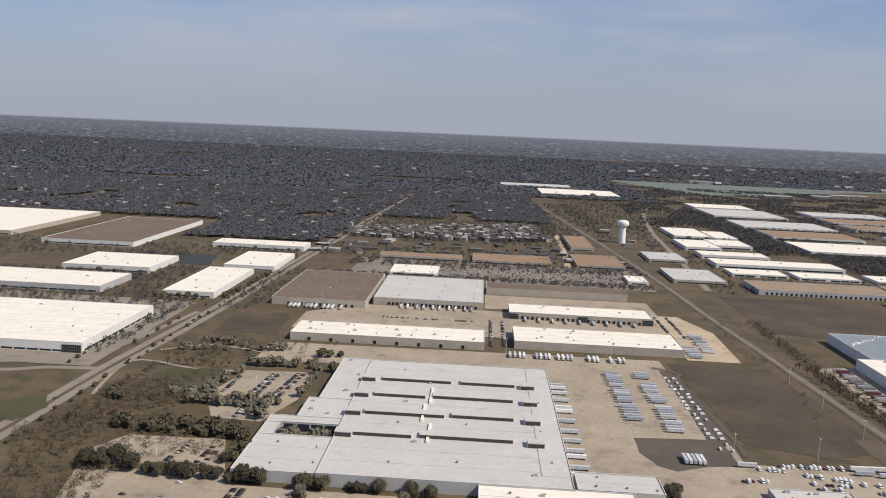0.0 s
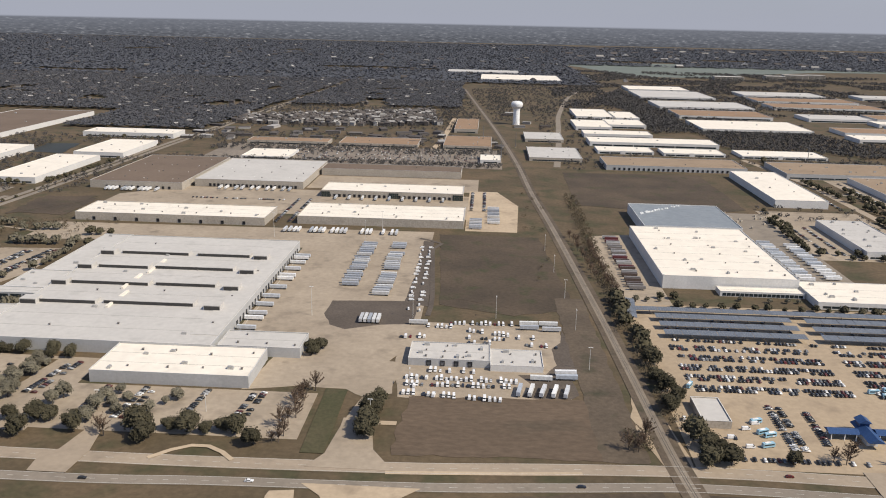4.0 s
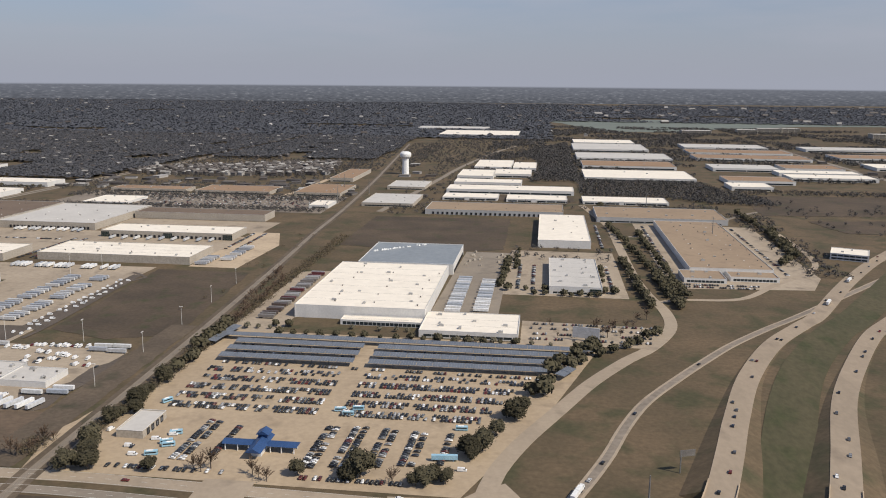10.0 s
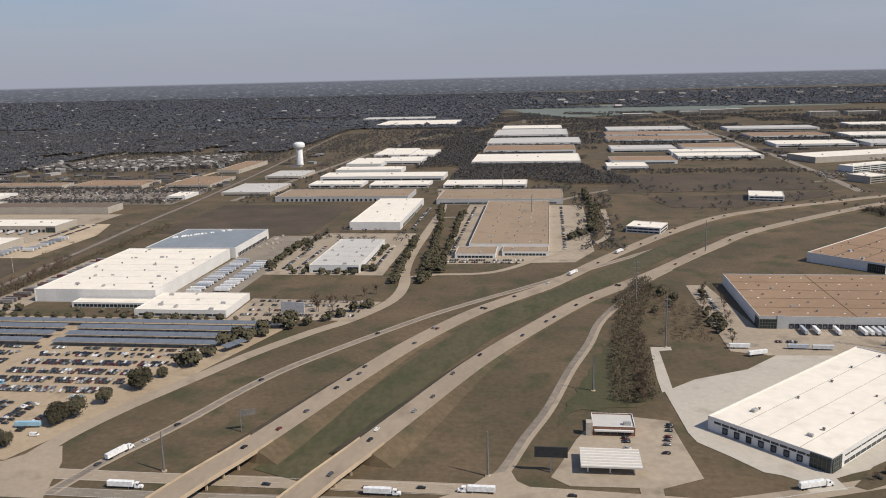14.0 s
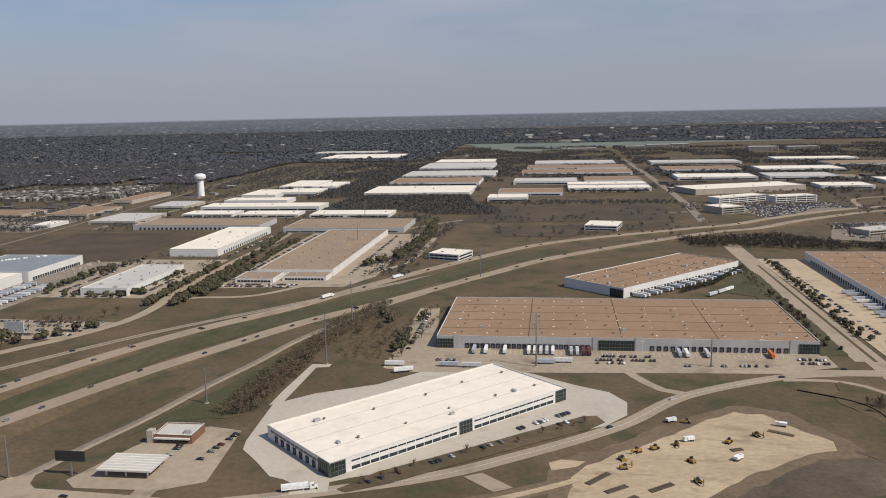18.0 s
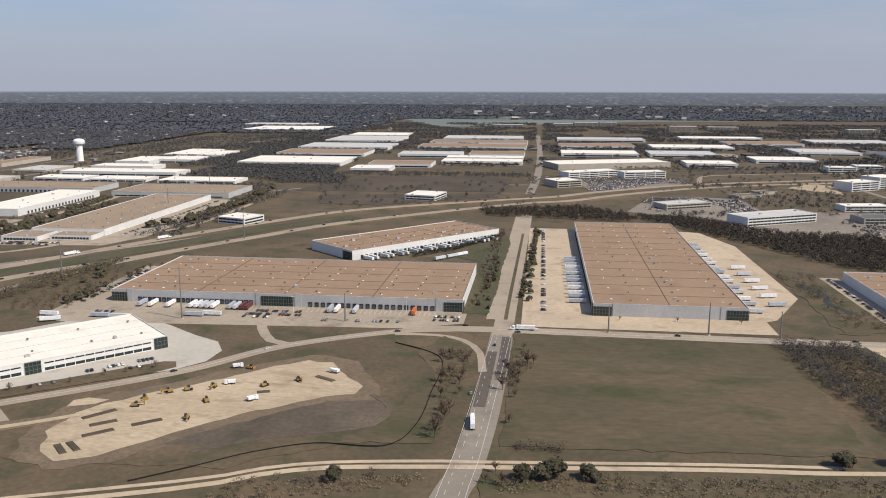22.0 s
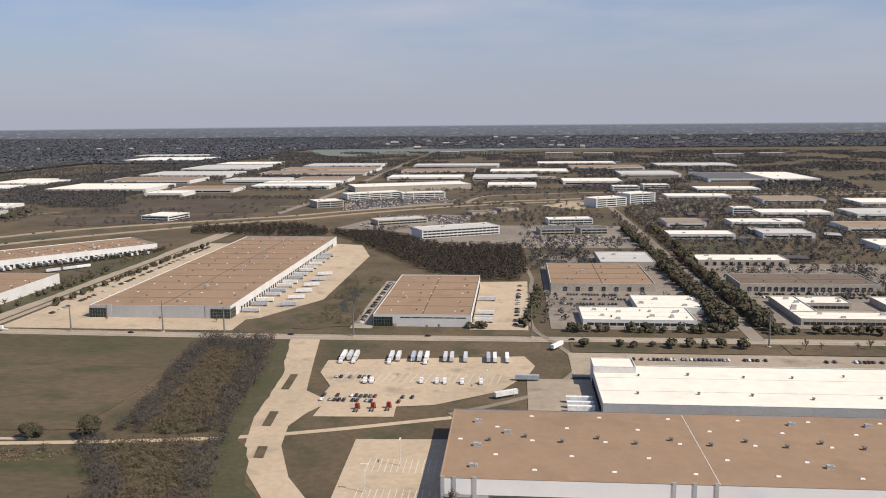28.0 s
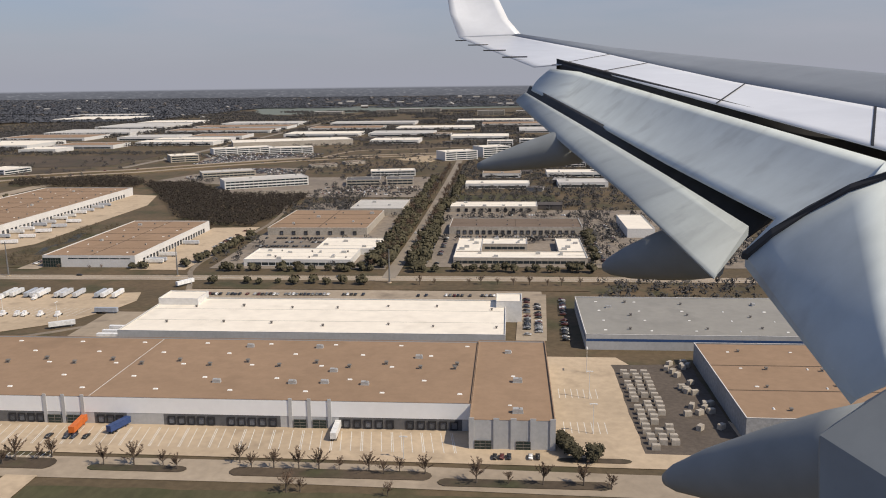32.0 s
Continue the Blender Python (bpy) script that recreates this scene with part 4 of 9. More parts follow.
slab("lot_factory_west", [(-251, 735), (-235, 818), (-168, 823), (-164, 737), (-183, 674), (-227, 678)], 0.07, M_LOT, "tan car park among scrub")
slab("lot_factory_southwest", [(-300, 586), (-278, 628), (-199, 630), (-181, 572), (-249, 574), (-290, 570)], 0.07, M_LOT, "tan car park among dark trees")
slab("yard_asphalt_strip", [(204, 690), (226, 684), (221, 800), (217, 900), (205, 905), (207, 790)], 0.12, M_ASPH, "dark asphalt strip with parked vans beside the ditch", wobble=0.6)
slab("service_track", [(381, 424), (397, 424), (395, 450), (392, 480), (389, 520), (386, 580), (380, 580), (375, 520), (371, 490), (372, 462), (377, 440)], 0.11, M_TANLOT, "pale sandy service track beside the railway", "track", wobble=1.2)
slab("yard_van_depot", [(210, 600), (222, 646), (303, 643), (337, 638), (339, 560), (333, 496), (290, 500), (219, 503), (211, 550)], 0.07, M_LOT, "worn tan depot yard full of white vans", wobble=0.6)
slab("depot_apron", [(300, 546), (320, 549), (329, 566), (327, 597), (335, 611), (338, 637), (347, 600), (342, 560), (338, 539), (341, 517), (330, 506), (302, 511), (310, 530)], 0.11, M_ASPH, "dark asphalt drive round the depot garage", wobble=0.5)
slab("field_brown", [(222, 428), (226, 505), (368, 512), (374, 432)], 0.04, M_FALLOW, "bare dark brown field", "field", wobble=1.5)
slab("field_rough", [(236, 690), (222, 935), (336, 935), (356, 690), (300, 668)], 0.04, M_FIELD, "rough brown and olive field with animal tracks", "field", wobble=1.5)
slab("field_north", [(398, 1120), (400, 1370), (628, 1380), (628, 1120), (590, 1105), (460, 1105)], 0.04, M_FIELD, "dark brown fallow field", "field", wobble=1.5)
slab("verge_rail_dirt", [(345, 430), (372, 430), (364, 720), (338, 720)], 0.05, M_DIRT, "bare earth strip beside the railway", "verge", wobble=1.0)
slab("lot_carpark", [(398, 430), (640, 430), (690, 560), (728, 690), (730, 712), (398, 712)], 0.06, M_TANLOT, "huge pale concrete car park full of parked cars")
slab("yard_big_white", [(396, 712), (444, 712), (444, 962), (396, 950)], 0.07, M_LOT, "tan concrete trailer yard beside the big white warehouse")
slab("yard_big_white_east", [(572, 780), (640, 780), (640, 1100), (580, 1100)], 0.07, M_ROAD, "grey concrete trailer court")
slab("lot_small_cars", [(664, 712), (775, 712), (795, 775), (664, 782)], 0.07, M_LOT, "tan car park with small trees")
slab("lot_grey_white", rect(640, 880, 775, 1120), 0.06, M_LOT, "worn car park round two white buildings")
slab("lot_brown_low", [(826, 935), (985, 950), (1010, 1010), (1010, 1360), (826, 1370)], 0.06, M_LOT, "worn car park round the low brown-roofed building")
slab("yard_lb", [(-235, 1010), (245, 1015), (300, 960), (300, 1060), (275, 1150), (10, 1165), (-160, 1165), (-235, 1100)], 0.06, M_LOT, "tan concrete truck court between long white warehouses")
slab("yard_lb_north", [(10, 1180), (262, 1180), (262, 1280), (10, 1280)], 0.06, M_LOT, "tan concrete truck court")
slab("yard_lb_east", [(250, 955), (312, 955), (318, 1100), (290, 1190), (250, 1190)], 0.08, M_CONC, "pale concrete parking with trailers")
slab("construction_rim", [(1150, 395), (1190, 455), (1232, 492), (1262, 520), (1310, 575), (1400, 612), (1445, 560), (1440, 470), (1350, 405)], 0.05, M_GROUND, "disturbed brown earth round the building site", "bare earth", wobble=4.0)
slab("construction_churn", [(1236, 404), (1224, 440), (1226, 470), (1240, 490), (1290, 534), (1322, 566), (1348, 582), (1378, 578), (1398, 545), (1408, 520), (1406, 503), (1384, 494), (1360, 474), (1330, 446), (1290, 402), (1262, 390)], 0.06, M_TRACKED, "churned tan earth round the graded pad", "bare earth", wobble=3.0)
ribbon("site_track", [(1090, 360), (1120, 388), (1146, 406), (1177, 423), (1206, 437), (1236, 456)], 13, 0, M_TRACKED, "churned dirt track into the building site", "track", thick=0.05)
ribbon("site_track_pale", [(1100, 372), (1146, 408), (1190, 428), (1222, 446), (1256, 470)], 5, 0, M_SAND, "pale wheel track into the building site", "track", thick=0.05)
slab("construction_pad", [(1248, 412), (1237, 436), (1238, 462), (1247, 479), (1264, 494), (1297, 523), (1328, 555), (1346, 570), (1366, 567), (1378, 546), (1395, 525), (1393, 513), (1377, 505), (1355, 489), (1322, 459), (1307, 441), (1282, 410), (1262, 402)], 0.08, M_SAND, "graded pale sand building site", "building site", wobble=1.6)
slab("site_heap", [(1228, 470), (1242, 476), (1246, 484), (1234, 486), (1226, 480)], 0.2, M_SAND, "spread heap of pinkish earth", "bare earth", thick=0.4, wobble=1.0)
slab("construction_berm", [(1300, 424), (1330, 428), (1357, 444), (1387, 456), (1418, 467), (1424, 486), (1413, 499), (1400, 500), (1381, 498), (1359, 480), (1330, 452), (1311, 434)], 0.12, M_DIRT, "dark scoured earth beside the pad", "bare earth", wobble=2.0)
ribbon("site_bank", [(1326, 420), (1357, 441), (1387, 453), (1414, 466), (1419, 493), (1404, 512)], 4.0, 0, M_DIRT, "low earth bank round the site", "bank", thick=0.4)
slab("lot_white_office", [(1033, 562), (1057, 586), (1098, 609), (1126, 641), (1156, 657), (1182, 661), (1215, 640), (1244, 618), (1268, 604), (1279, 584), (1277, 560), (1262, 540), (1174, 486), (1142, 464), (1116, 451), (1106, 445), (1108, 433), (1088, 428), (1087, 440), (1079, 446), (1070, 449), (1056, 467), (1041, 484), (1038, 497)], 0.06, M_NEWCONC, "pale concrete drive and parking round the white warehouse")
slab("spur_white_office", [(1031, 560), (1031, 588), (1034, 654), (1050, 656), (1050, 648), (1040, 646), (1039, 568)], 0.06, M_NEWCONC, "narrow pale concrete spur to a power pole")
slab("pad_site_gate", [(1179, 458), (1189, 464), (1207, 447), (1197, 441)], 0.25, M_STREET, "pale concrete gate pad of the building site")
slab("lot_brown_front", [(1094, 648), (1120, 640), (1400, 655), (1446, 674), (1446, 710), (1128, 712), (1112, 850), (1092, 850)], 0.06, M_LOT, "tan concrete truck court")
slab("lot_corner_food", [(956, 434), (962, 452), (971, 482), (984, 512), (1006, 518), (1029, 513), (1037, 439), (1014, 426), (1014, 414), (1002, 414), (1002, 426), (966, 425)], 0.06, M_LOT, "worn tan concrete forecourt")
slab("junction_frontage", [(896, 405), (912, 418), (922, 434), (934, 440), (938, 428), (950, 418), (968, 414), (968, 404)], 0.25, M_STREET, "flared mouth of the frontage road")
slab("lot_island_green", [(-60, 476), (-46, 540), (-33, 540), (-40, 476)], 0.06, M_GROUND, "grass island with budding trees in the car park", "verge", wobble=0.8)
slab("lot_island_drive", [(-130, 440), (-124, 540), (-112, 540), (-112, 440)], 0.06, M_GROUND, "grass strip beside the car park drive", "verge", wobble=0.8)
slab("field_damp", [(246, 705), (296, 690), (326, 760), (322, 850), (290, 905), (250, 880), (238, 790)], 0.06, M_FIELD, "damp green patch in the rough field", "field", wobble=6.0)
slab("field_west_green", [(-331, 728), (-316, 812), (-257, 815), (-250, 723)], 0.06, M_GREEN, "dull green plot among trees", "field", wobble=2.0)
slab("field_basin_dark", [(-319, 974), (-322, 1073), (-248, 1063), (-247, 967)], 0.06, M_FIELD, "dark brown fallow plot by the road", "field", wobble=2.0)
ribbon("verge_berm", [(227, 660), (228, 700), (222, 798), (218, 872), (226, 893), (200, 914)], 4.5, 0, M_ASPH, "dark ditch round the trailer yard", "verge", thick=0.05)
slab("meadow_kiosk", [(958, 500), (971, 524), (996, 530), (1018, 540), (1012, 600), (1014, 668), (1000, 667), (985, 601)], 0.06, M_GREEN, "green grass beside the frontage road", "verge", wobble=3.0)
slab("meadow_site", [(1400, 440), (1452, 448), (1460, 600), (1436, 640), (1420, 600), (1442, 540)], 0.06, M_MEADOW, "rough green and brown ground by the avenue", "verge", wobble=3.0)
slab("junction_flare", [(178, 393), (243, 393), (230, 380), (223, 369), (225, 356), (230, 342), (240, 300), (246, 250), (226, 250), (218, 310), (211, 342), (201, 361), (190, 382)], 0.25, M_CONC, "bright concrete apron of the side road")
slab("monument_pad", [(235, 358), (256, 369), (263, 357), (242, 345)], 0.25, M_CONC, "pale paved terrace of a monument")
slab("field_south_west", [(300, 330), (285, 362), (264, 386), (330, 395), (374, 401), (380, 330)], 0.05, M_FIELD, "dark brown rough ground by the road", "field", wobble=1.0)
slab("field_south", [(402, 330), (396, 400), (450, 399), (520, 396), (690, 389), (690, 330)], 0.05, M_FIELD, "dark brown rough ground by the road", "field", wobble=1.0)
slab("junction_drive", [(176, 410), (226, 410), (212, 432), (206, 470), (188, 470), (188, 432)], 0.25, M_LOT, "flared concrete mouth of the drive")
slab("lawn_west_corner", [(-424, 688), (-388, 706), (-372, 676), (-384, 640), (-420, 650)], 0.05, M_GREEN, "small green lawn", "lawn", wobble=1.5)
slab("junction_loop", [(600, 389), (690, 389), (676, 430), (664, 450), (650, 440), (640, 428), (600, 426)], 0.25, M_STREET, "flared mouth of the loop road")
slab("meadow_front", [(1486, 448), (1680, 455), (1686, 646), (1488, 650)], 0.05, M_MEADOW, "wide green and brown meadow", "field", wobble=2.0)
slab("meadow_south", [(1480, 300), (1800, 300), (1770, 430), (1480, 418)], 0.045, M_MEADOW, "rough meadow", "field", wobble=2.0)
slab("yard_b3_west", [(1492, 690), (1551, 690), (1551, 1140), (1492, 1140)], 0.06, M_CONC, "pale concrete truck court with parked trailers")
slab("yard_b3_east", [(1676, 700), (1700, 715), (1738, 790), (1738, 1040), (1712, 1130), (1676, 1140)], 0.06, M_CONC, "pale concrete truck court with parked trailers")
slab("yard_b3_front", rect(1492, 672, 1690, 711), 0.055, M_CONC, "pale concrete apron")
slab("lawn_avenue", [(1442, 704), (1464, 704), (1467, 800), (1467, 907), (1471, 1030), (1465, 1075), (1446, 1030), (1416, 974), (1398, 945), (1424, 926), (1440, 915), (1441, 860)], 0.05, M_MEDIAN, "olive grass beside the avenue", "lawn", wobble=0.8)
slab("creek_pond", [(1747, 801), (1749, 822), (1751, 854), (1752, 880), (1759, 886), (1768, 850), (1764, 823), (1758, 797)], 0.07, M_WATER, "small dark pond among scrub", "pond", wobble=1.5)
slab("creek_bank", [(1740, 680), (1795, 690), (1795, 900), (1745, 900)], 0.045, M_MEADOW, "scrubby creek bank", "verge", wobble=3)
slab("creek", [(1750, 840), (1762, 800), (1756, 770), (1766, 740), (1772, 742), (1762, 775), (1770, 805), (1758, 850)], 0.07, M_WATER, "narrow dark creek", "creek", wobble=1.0)
slab("yard_b4", [(1881, 684), (1928, 684), (1930, 885), (1881, 880)], 0.06, M_CONC, "pale concrete truck court")
slab("yard_b4_west", rect(1784, 684, 1802, 880), 0.06, M_LOT, "tan concrete parking strip")
slab("lot_truck_park", [(1787, 594), (1924, 611), (1931, 588), (1927, 571), (1908, 534), (1870, 507), (1848, 503), (1849, 486), (1803, 484), (1804, 505), (1800, 522), (1801, 538), (1788, 566)], 0.06, M_CONC, "pale concrete truck park with painted stalls")
slab("lot_b5_west", [(1834, 452), (1836, 378), (1888, 372), (1888, 455)], 0.06, M_CONC, "pale concrete car park with painted stalls")
slab("lot_b5_front", [(1836, 352), (2300, 348), (2300, 372), (2250, 480), (2212, 480), (2212, 390), (1836, 390)], 0.055, M_CONC, "pale concrete truck court with painted stalls")
slab("yard_w8_west", rect(1925, 478, 1966, 560), 0.06, M_LOT, "tan concrete dock yard")
slab("lot_w8_north", rect(1955, 566, 2215, 622), 0.06, M_LOT, "tan car park behind the white warehouse")
slab("yard_storage", [(2247, 362), (2289, 360), (2287, 470), (2246, 468)], 0.07, M_ASPH, "dark asphalt storage yard", wobble=0.5)
slab("lot_b5_north", [(2196, 508), (2214, 508), (2218, 614), (2199, 614)], 0.06, M_LOT, "worn tan car park between two warehouses")
slab("lawn_strip_west", rect(1958, 624, 2090, 652), 0.05, M_GROUND, "clipped grass strip", "lawn")
slab("lawn_strip_east", rect(2112, 624, 2250, 652), 0.05, M_GROUND, "clipped grass strip", "lawn")
slab("lot_east_block", rect(1946, 690, 2092, 1060), 0.045, M_WORN, "worn grey car parks between low buildings")
slab("lot_east_block_b", rect(2112, 700, 2420, 1000), 0.045, M_WORN, "worn grey car parks between low buildings")
slab("lot_offices_north", [(1605, 1530), (1690, 1610), (1780, 1660), (1790, 1765), (1570, 1710)], 0.045, M_WORN, "office car park full of cars")
slab("lot_bare_sand", [(1968, 1650), (2040, 1565), (2068, 1690), (2035, 1735)], 0.045, M_SAND, "bare sandy building plot", "bare earth", wobble=4)
slab("verge_thicket", [(1735, 643), (1745, 648), (1757, 590), (1765, 560), (1770, 474), (1772, 446), (1780, 437), (1794, 394), (1806, 378), (1812, 350), (1790, 340), (1779, 377), (1764, 430), (1756, 480), (1748, 560)], 0.05, M_GREEN, "green grass strip beside the thicket", "verge", wobble=1.0)
slab("pave_south", [(1366, 340), (1380, 356), (1392, 365), (1409, 368), (1452, 372), (1458, 378), (1456, 340)], 0.06, M_LOT, "worn pale paving by the avenue")
slab("lawn_front", [(2010, 300), (2010, 322), (2107, 322), (2300, 323), (2300, 290), (2100, 292)], 0.05, M_MEDIAN, "rough grass in front of the street", "lawn", wobble=0.6)
slab("lawn_front_west", [(1900, 300), (1900, 320), (1995, 322), (1995, 300)], 0.05, M_MEDIAN, "rough grass in front of the street", "lawn", wobble=0.6)
slab("drive_front", [(1996, 296), (2009, 296), (2009, 330), (1996, 330)], 0.06, M_CONC, "pale concrete drive across the grass")
slab("planted_island", [(1112, 436), (1118, 433), (1140, 446), (1176, 476), (1215, 506), (1252, 534), (1262, 546), (1257, 556), (1248, 555), (1210, 524), (1174, 494), (1130, 460)], 0.3, M_GROUND, "long planted island of dark grass and shrubs", "traffic island", wobble=0.4)
slab("field_far_brown", [(1060, 1490), (1440, 1530), (1450, 1790), (1080, 1750)], 0.04, M_FIELD, "dark brown fallow field", "field", wobble=4)
slab("field_far_green", [(1150, 1330), (1250, 1330), (1420, 1450), (1430, 1500), (1120, 1440)], 0.04, M_FIELD, "dull olive field beside the freeway", "field", wobble=4)
slab("field_far_west", [(500, 1590), (740, 1600), (740, 1670), (500, 1670)], 0.04, M_FIELD, "dark strip of rough land", "field", wobble=4)
slab("field_far_north", [(1500, 2190), (2010, 2190), (2010, 2310), (1500, 2310)], 0.04, M_FIELD, "dark brown fallow field", "field", wobble=4)
slab("field_far_east", [(1830, 1880), (2000, 1930), (2110, 1960), (2110, 2030), (1850, 2030)], 0.04, M_FIELD, "dull olive field by the ramp", "field", wobble=4)
slab("field_far_north_east", [(1500, 2760), (2050, 2760), (2050, 2900), (1500, 2900)], 0.04, M_FIELD, "dark brown fallow field", "field", wobble=4)
slab("lawn_park", rect(2126, 1060, 2250, 1130), 0.05, M_GREEN, "green playing lawn", "lawn")
slab("lot_offices", [(1637, 1306), (1760, 1250), (1780, 1110), (2080, 1110), (2080, 1340), (1845, 1340), (1840, 1480), (1776, 1495), (1670, 1410)], 0.045, M_WORN, "office car parks full of cars")
slab("lot_mid", [(-230, 1380), (300, 1380), (300, 1585), (-230, 1590)], 0.045, M_WORN, "worn car parks between low brown-roofed buildings")
slab("lot_west_white", [(-720, 800), (-395, 800), (-395, 1120), (-720, 1130)], 0.045, M_ROAD, "concrete drives and parking round the white warehouses")
slab("pad_roadside", [(162, 379), (163, 384), (176, 386), (179, 369), (177, 363), (164, 363)], 0.05, M_CONC, "pale concrete pad by the road")
slab("lawn_drive", [(169, 511), (184, 510), (184, 425), (170, 425)], 0.05, M_GREEN, "strip of lawn beside the drive", "lawn")
slab("arterial_gap_west", [(26, 392), (48, 392), (50, 416), (46, 440), (36, 440), (32, 416), (24, 412)], 0.25, M_STREET, "paved gap in the median and mouth of a car park drive")
slab("arterial_gap_east", [(492, 398), (522, 398), (522, 432), (492, 432)], 0.25, M_STREET, "paved gap in the median and mouth of the car park gate")
ribbon("road_lot_path", [(86, 411), (96, 421), (106, 427), (116, 427), (126, 421), (134, 413)], 3.2, 0, M_CONC, "pale looped path by the road")
slab("pad_verge", [(207, 463), (222, 463), (222, 468), (207, 468)], 0.05, M_CONC, "small pale concrete pad in the field")
slab("pond_west", [(-560, 1520), (-500, 1526), (-476, 1412), (-542, 1418)], 0.06, M_WATER, "dark still pond", "pond", wobble=2.0)
slab("pond_basin", [(-318, 960), (-258, 1045), (-256, 1082), (-326, 1056)], 0.05, M_FIELD, "dark retention basin", "basin", wobble=3.0)
slab("lake", [(760, 4723), (939, 3969), (1297, 3975), (1460, 4224), (2045, 4673), (2600, 4800), (2600, 5300), (1149, 5300), (400, 5200)], 0.3, M_LAKE, "wide pale green lake far off", "lake", wobble=10)

# ---- the buildings, from the first to the last that the flight passes ----
factory = building("factory", "sprawling factory with pale grey roof and raised roof strips", -110, 555, 185, 295, 0, 10, M_RLIGHT, M_WGREY, "factory", units=6, vents=10, docks=[("e", 60, 285, 9)])
for row, (ya, x0, x1, x2, x3) in enumerate(((781, 20, 88, 97, 150), (733, 18, 66, 72, 147), (684, 16, 86, 92, 146), (633, 14, 62, 68, 144))):
    for a, b, dy in ((x0, x1, 0), (x2, x3, 0 if row < 1 else 2)):
        put("roof_monitor", boxes_mesh("roof_monitor", [(a, ya - 555 + dy, 9.3, b, ya - 555 + dy + 11, 12.3)], M_RLIGHT, 0.1), factory)
        put("louvre_band", boxes_mesh("louvre_band", [(a + 0.4, ya - 555 + dy - 0.12, 9.5, b - 0.4, ya - 555 + dy + 0.1, 12.1)], M_LOUVRE), factory)
    for a in (-2, 153):
        put("penthouse", boxes_mesh("penthouse", [(a + 2, ya - 560, 9.3, a + 16, ya - 549, 13.6)], M_RLIGHT, 0.1), factory)
        put("penthouse_louvre", boxes_mesh("penthouse_louvre", [(a + 2.6, ya - 560.15, 9.6, a + 15.4, ya - 559.9, 12.9)], M_LOUVRE), factory)
for a in (74, 66, 70):
    put("roof_duct", boxes_mesh("roof_duct", [(a, {74: 70, 66: 118, 70: 165}[a], 9.3, a + 2.2, {74: 112, 66: 160, 70: 208}[a], 11.0)], M_RWHITE), factory)
put("edge_roof", boxes_mesh("edge_roof", [(163, 20, 9.3, 184, 294, 9.75)], M_RLIGHT), factory)
building("factory_wing", "lower grey-roofed wing of the factory", -172, 556, 62, 71, 0, 9, M_RLIGHT, M_WGREY, "factory", vents=4, corners=[("s", 46, 61, 6)])
building("factory_wing", "grey-roofed wing with glazing on a planted court", -172, 655, 62, 16, 0, 9, M_RLIGHT, M_WGREY, "factory", panels=0, bands=[("s", 14, 60, 1.0, 7.4, 11)])
building("factory_wing", "narrow grey-roofed link beside a planted court", -172, 627.2, 12, 27.6, 0, 9, M_RLIGHT, M_WGREY, "factory", panels=0)
building("factory_wing", "stepped grey-roofed block of the factory", -150, 671.2, 39.8, 50, 0, 9, M_RLIGHT, M_WGREY, "factory", panels=0, units=3)
building("factory_wing", "stepped grey-roofed block of the factory", -141, 721.4, 30.8, 134, 0, 9, M_RLIGHT, M_WGREY, "factory", panels=0, units=3)
building("white_roofed_block", "low white-roofed building at the factory", 7, 506, 110, 50, 0, 9, M_RWHITE, M_WGREY, units=5, vents=8)
building("factory_annex", "low grey-roofed annex of the factory", 78, 560, 62, 31, 0, 8, M_RLIGHT, M_WGREY, "factory", vents=4)
building("long_warehouse", "long white-roofed warehouse with grey walls", -222, 948, 232, 62, 0, 10, M_RWHITE, M_WTAN, docks=[("s", 10, 220, 24)], units=8, vents=10, group="long white warehouses")
building("long_warehouse", "long white-roofed warehouse with grey walls", 46, 964, 202, 76, 0, 10, M_RWHITE, M_WTAN, units=6, vents=8, group="long white warehouses", seed=2)
building("long_warehouse", "long white-roofed warehouse with dark entrance", 44, 1122, 198, 58, 0, 10, M_RWHITE, M_WTAN, docks=[("s", 8, 190, 7)], corners=[("s", 0, 12, 8), ("s", 95, 108, 8), ("s", 184, 198, 8)], units=6, vents=6, group="long white warehouses", seed=3)
building("brown_roofed_warehouse", "large brown-roofed warehouse with pale tan walls", -293, 1135, 134, 228, 0, 11, M_RBROWN, M_WTAN, docks=[("s", 20, 120, 9)], vents=24, lights=24)
building("white_warehouse", "large pale-roofed warehouse with a row of dock doors", -152, 1168, 160, 186, 0, 11, M_RLIGHT, M_WTAN, docks=[("s", 20, 152, 6)], vents=20, lights=16)
building("brown_roofed_warehouse", "long low brown-roofed warehouse with tan walls", 12, 1285, 222, 50, 0, 11, M_RBROWN, M_WTAN, vents=8)
building("big_white_warehouse", "very large white-roofed warehouse with blank walls", 444, 762, 128, 195, 0, 13, M_RWHITE, M_WWHITE, units=14, vents=16, fins=[("s", 0.8, 1.2)], panels=12)
blue_roof = building("blue_roofed_warehouse", "warehouse under a bluish metal roof", 462, 962, 115, 122, 0, 13, M_RBLUE, M_WWHITE, docks=[("e", 8, 114, 5)], units=0, cope=M_PALE)
rnd_ = random.Random(8)
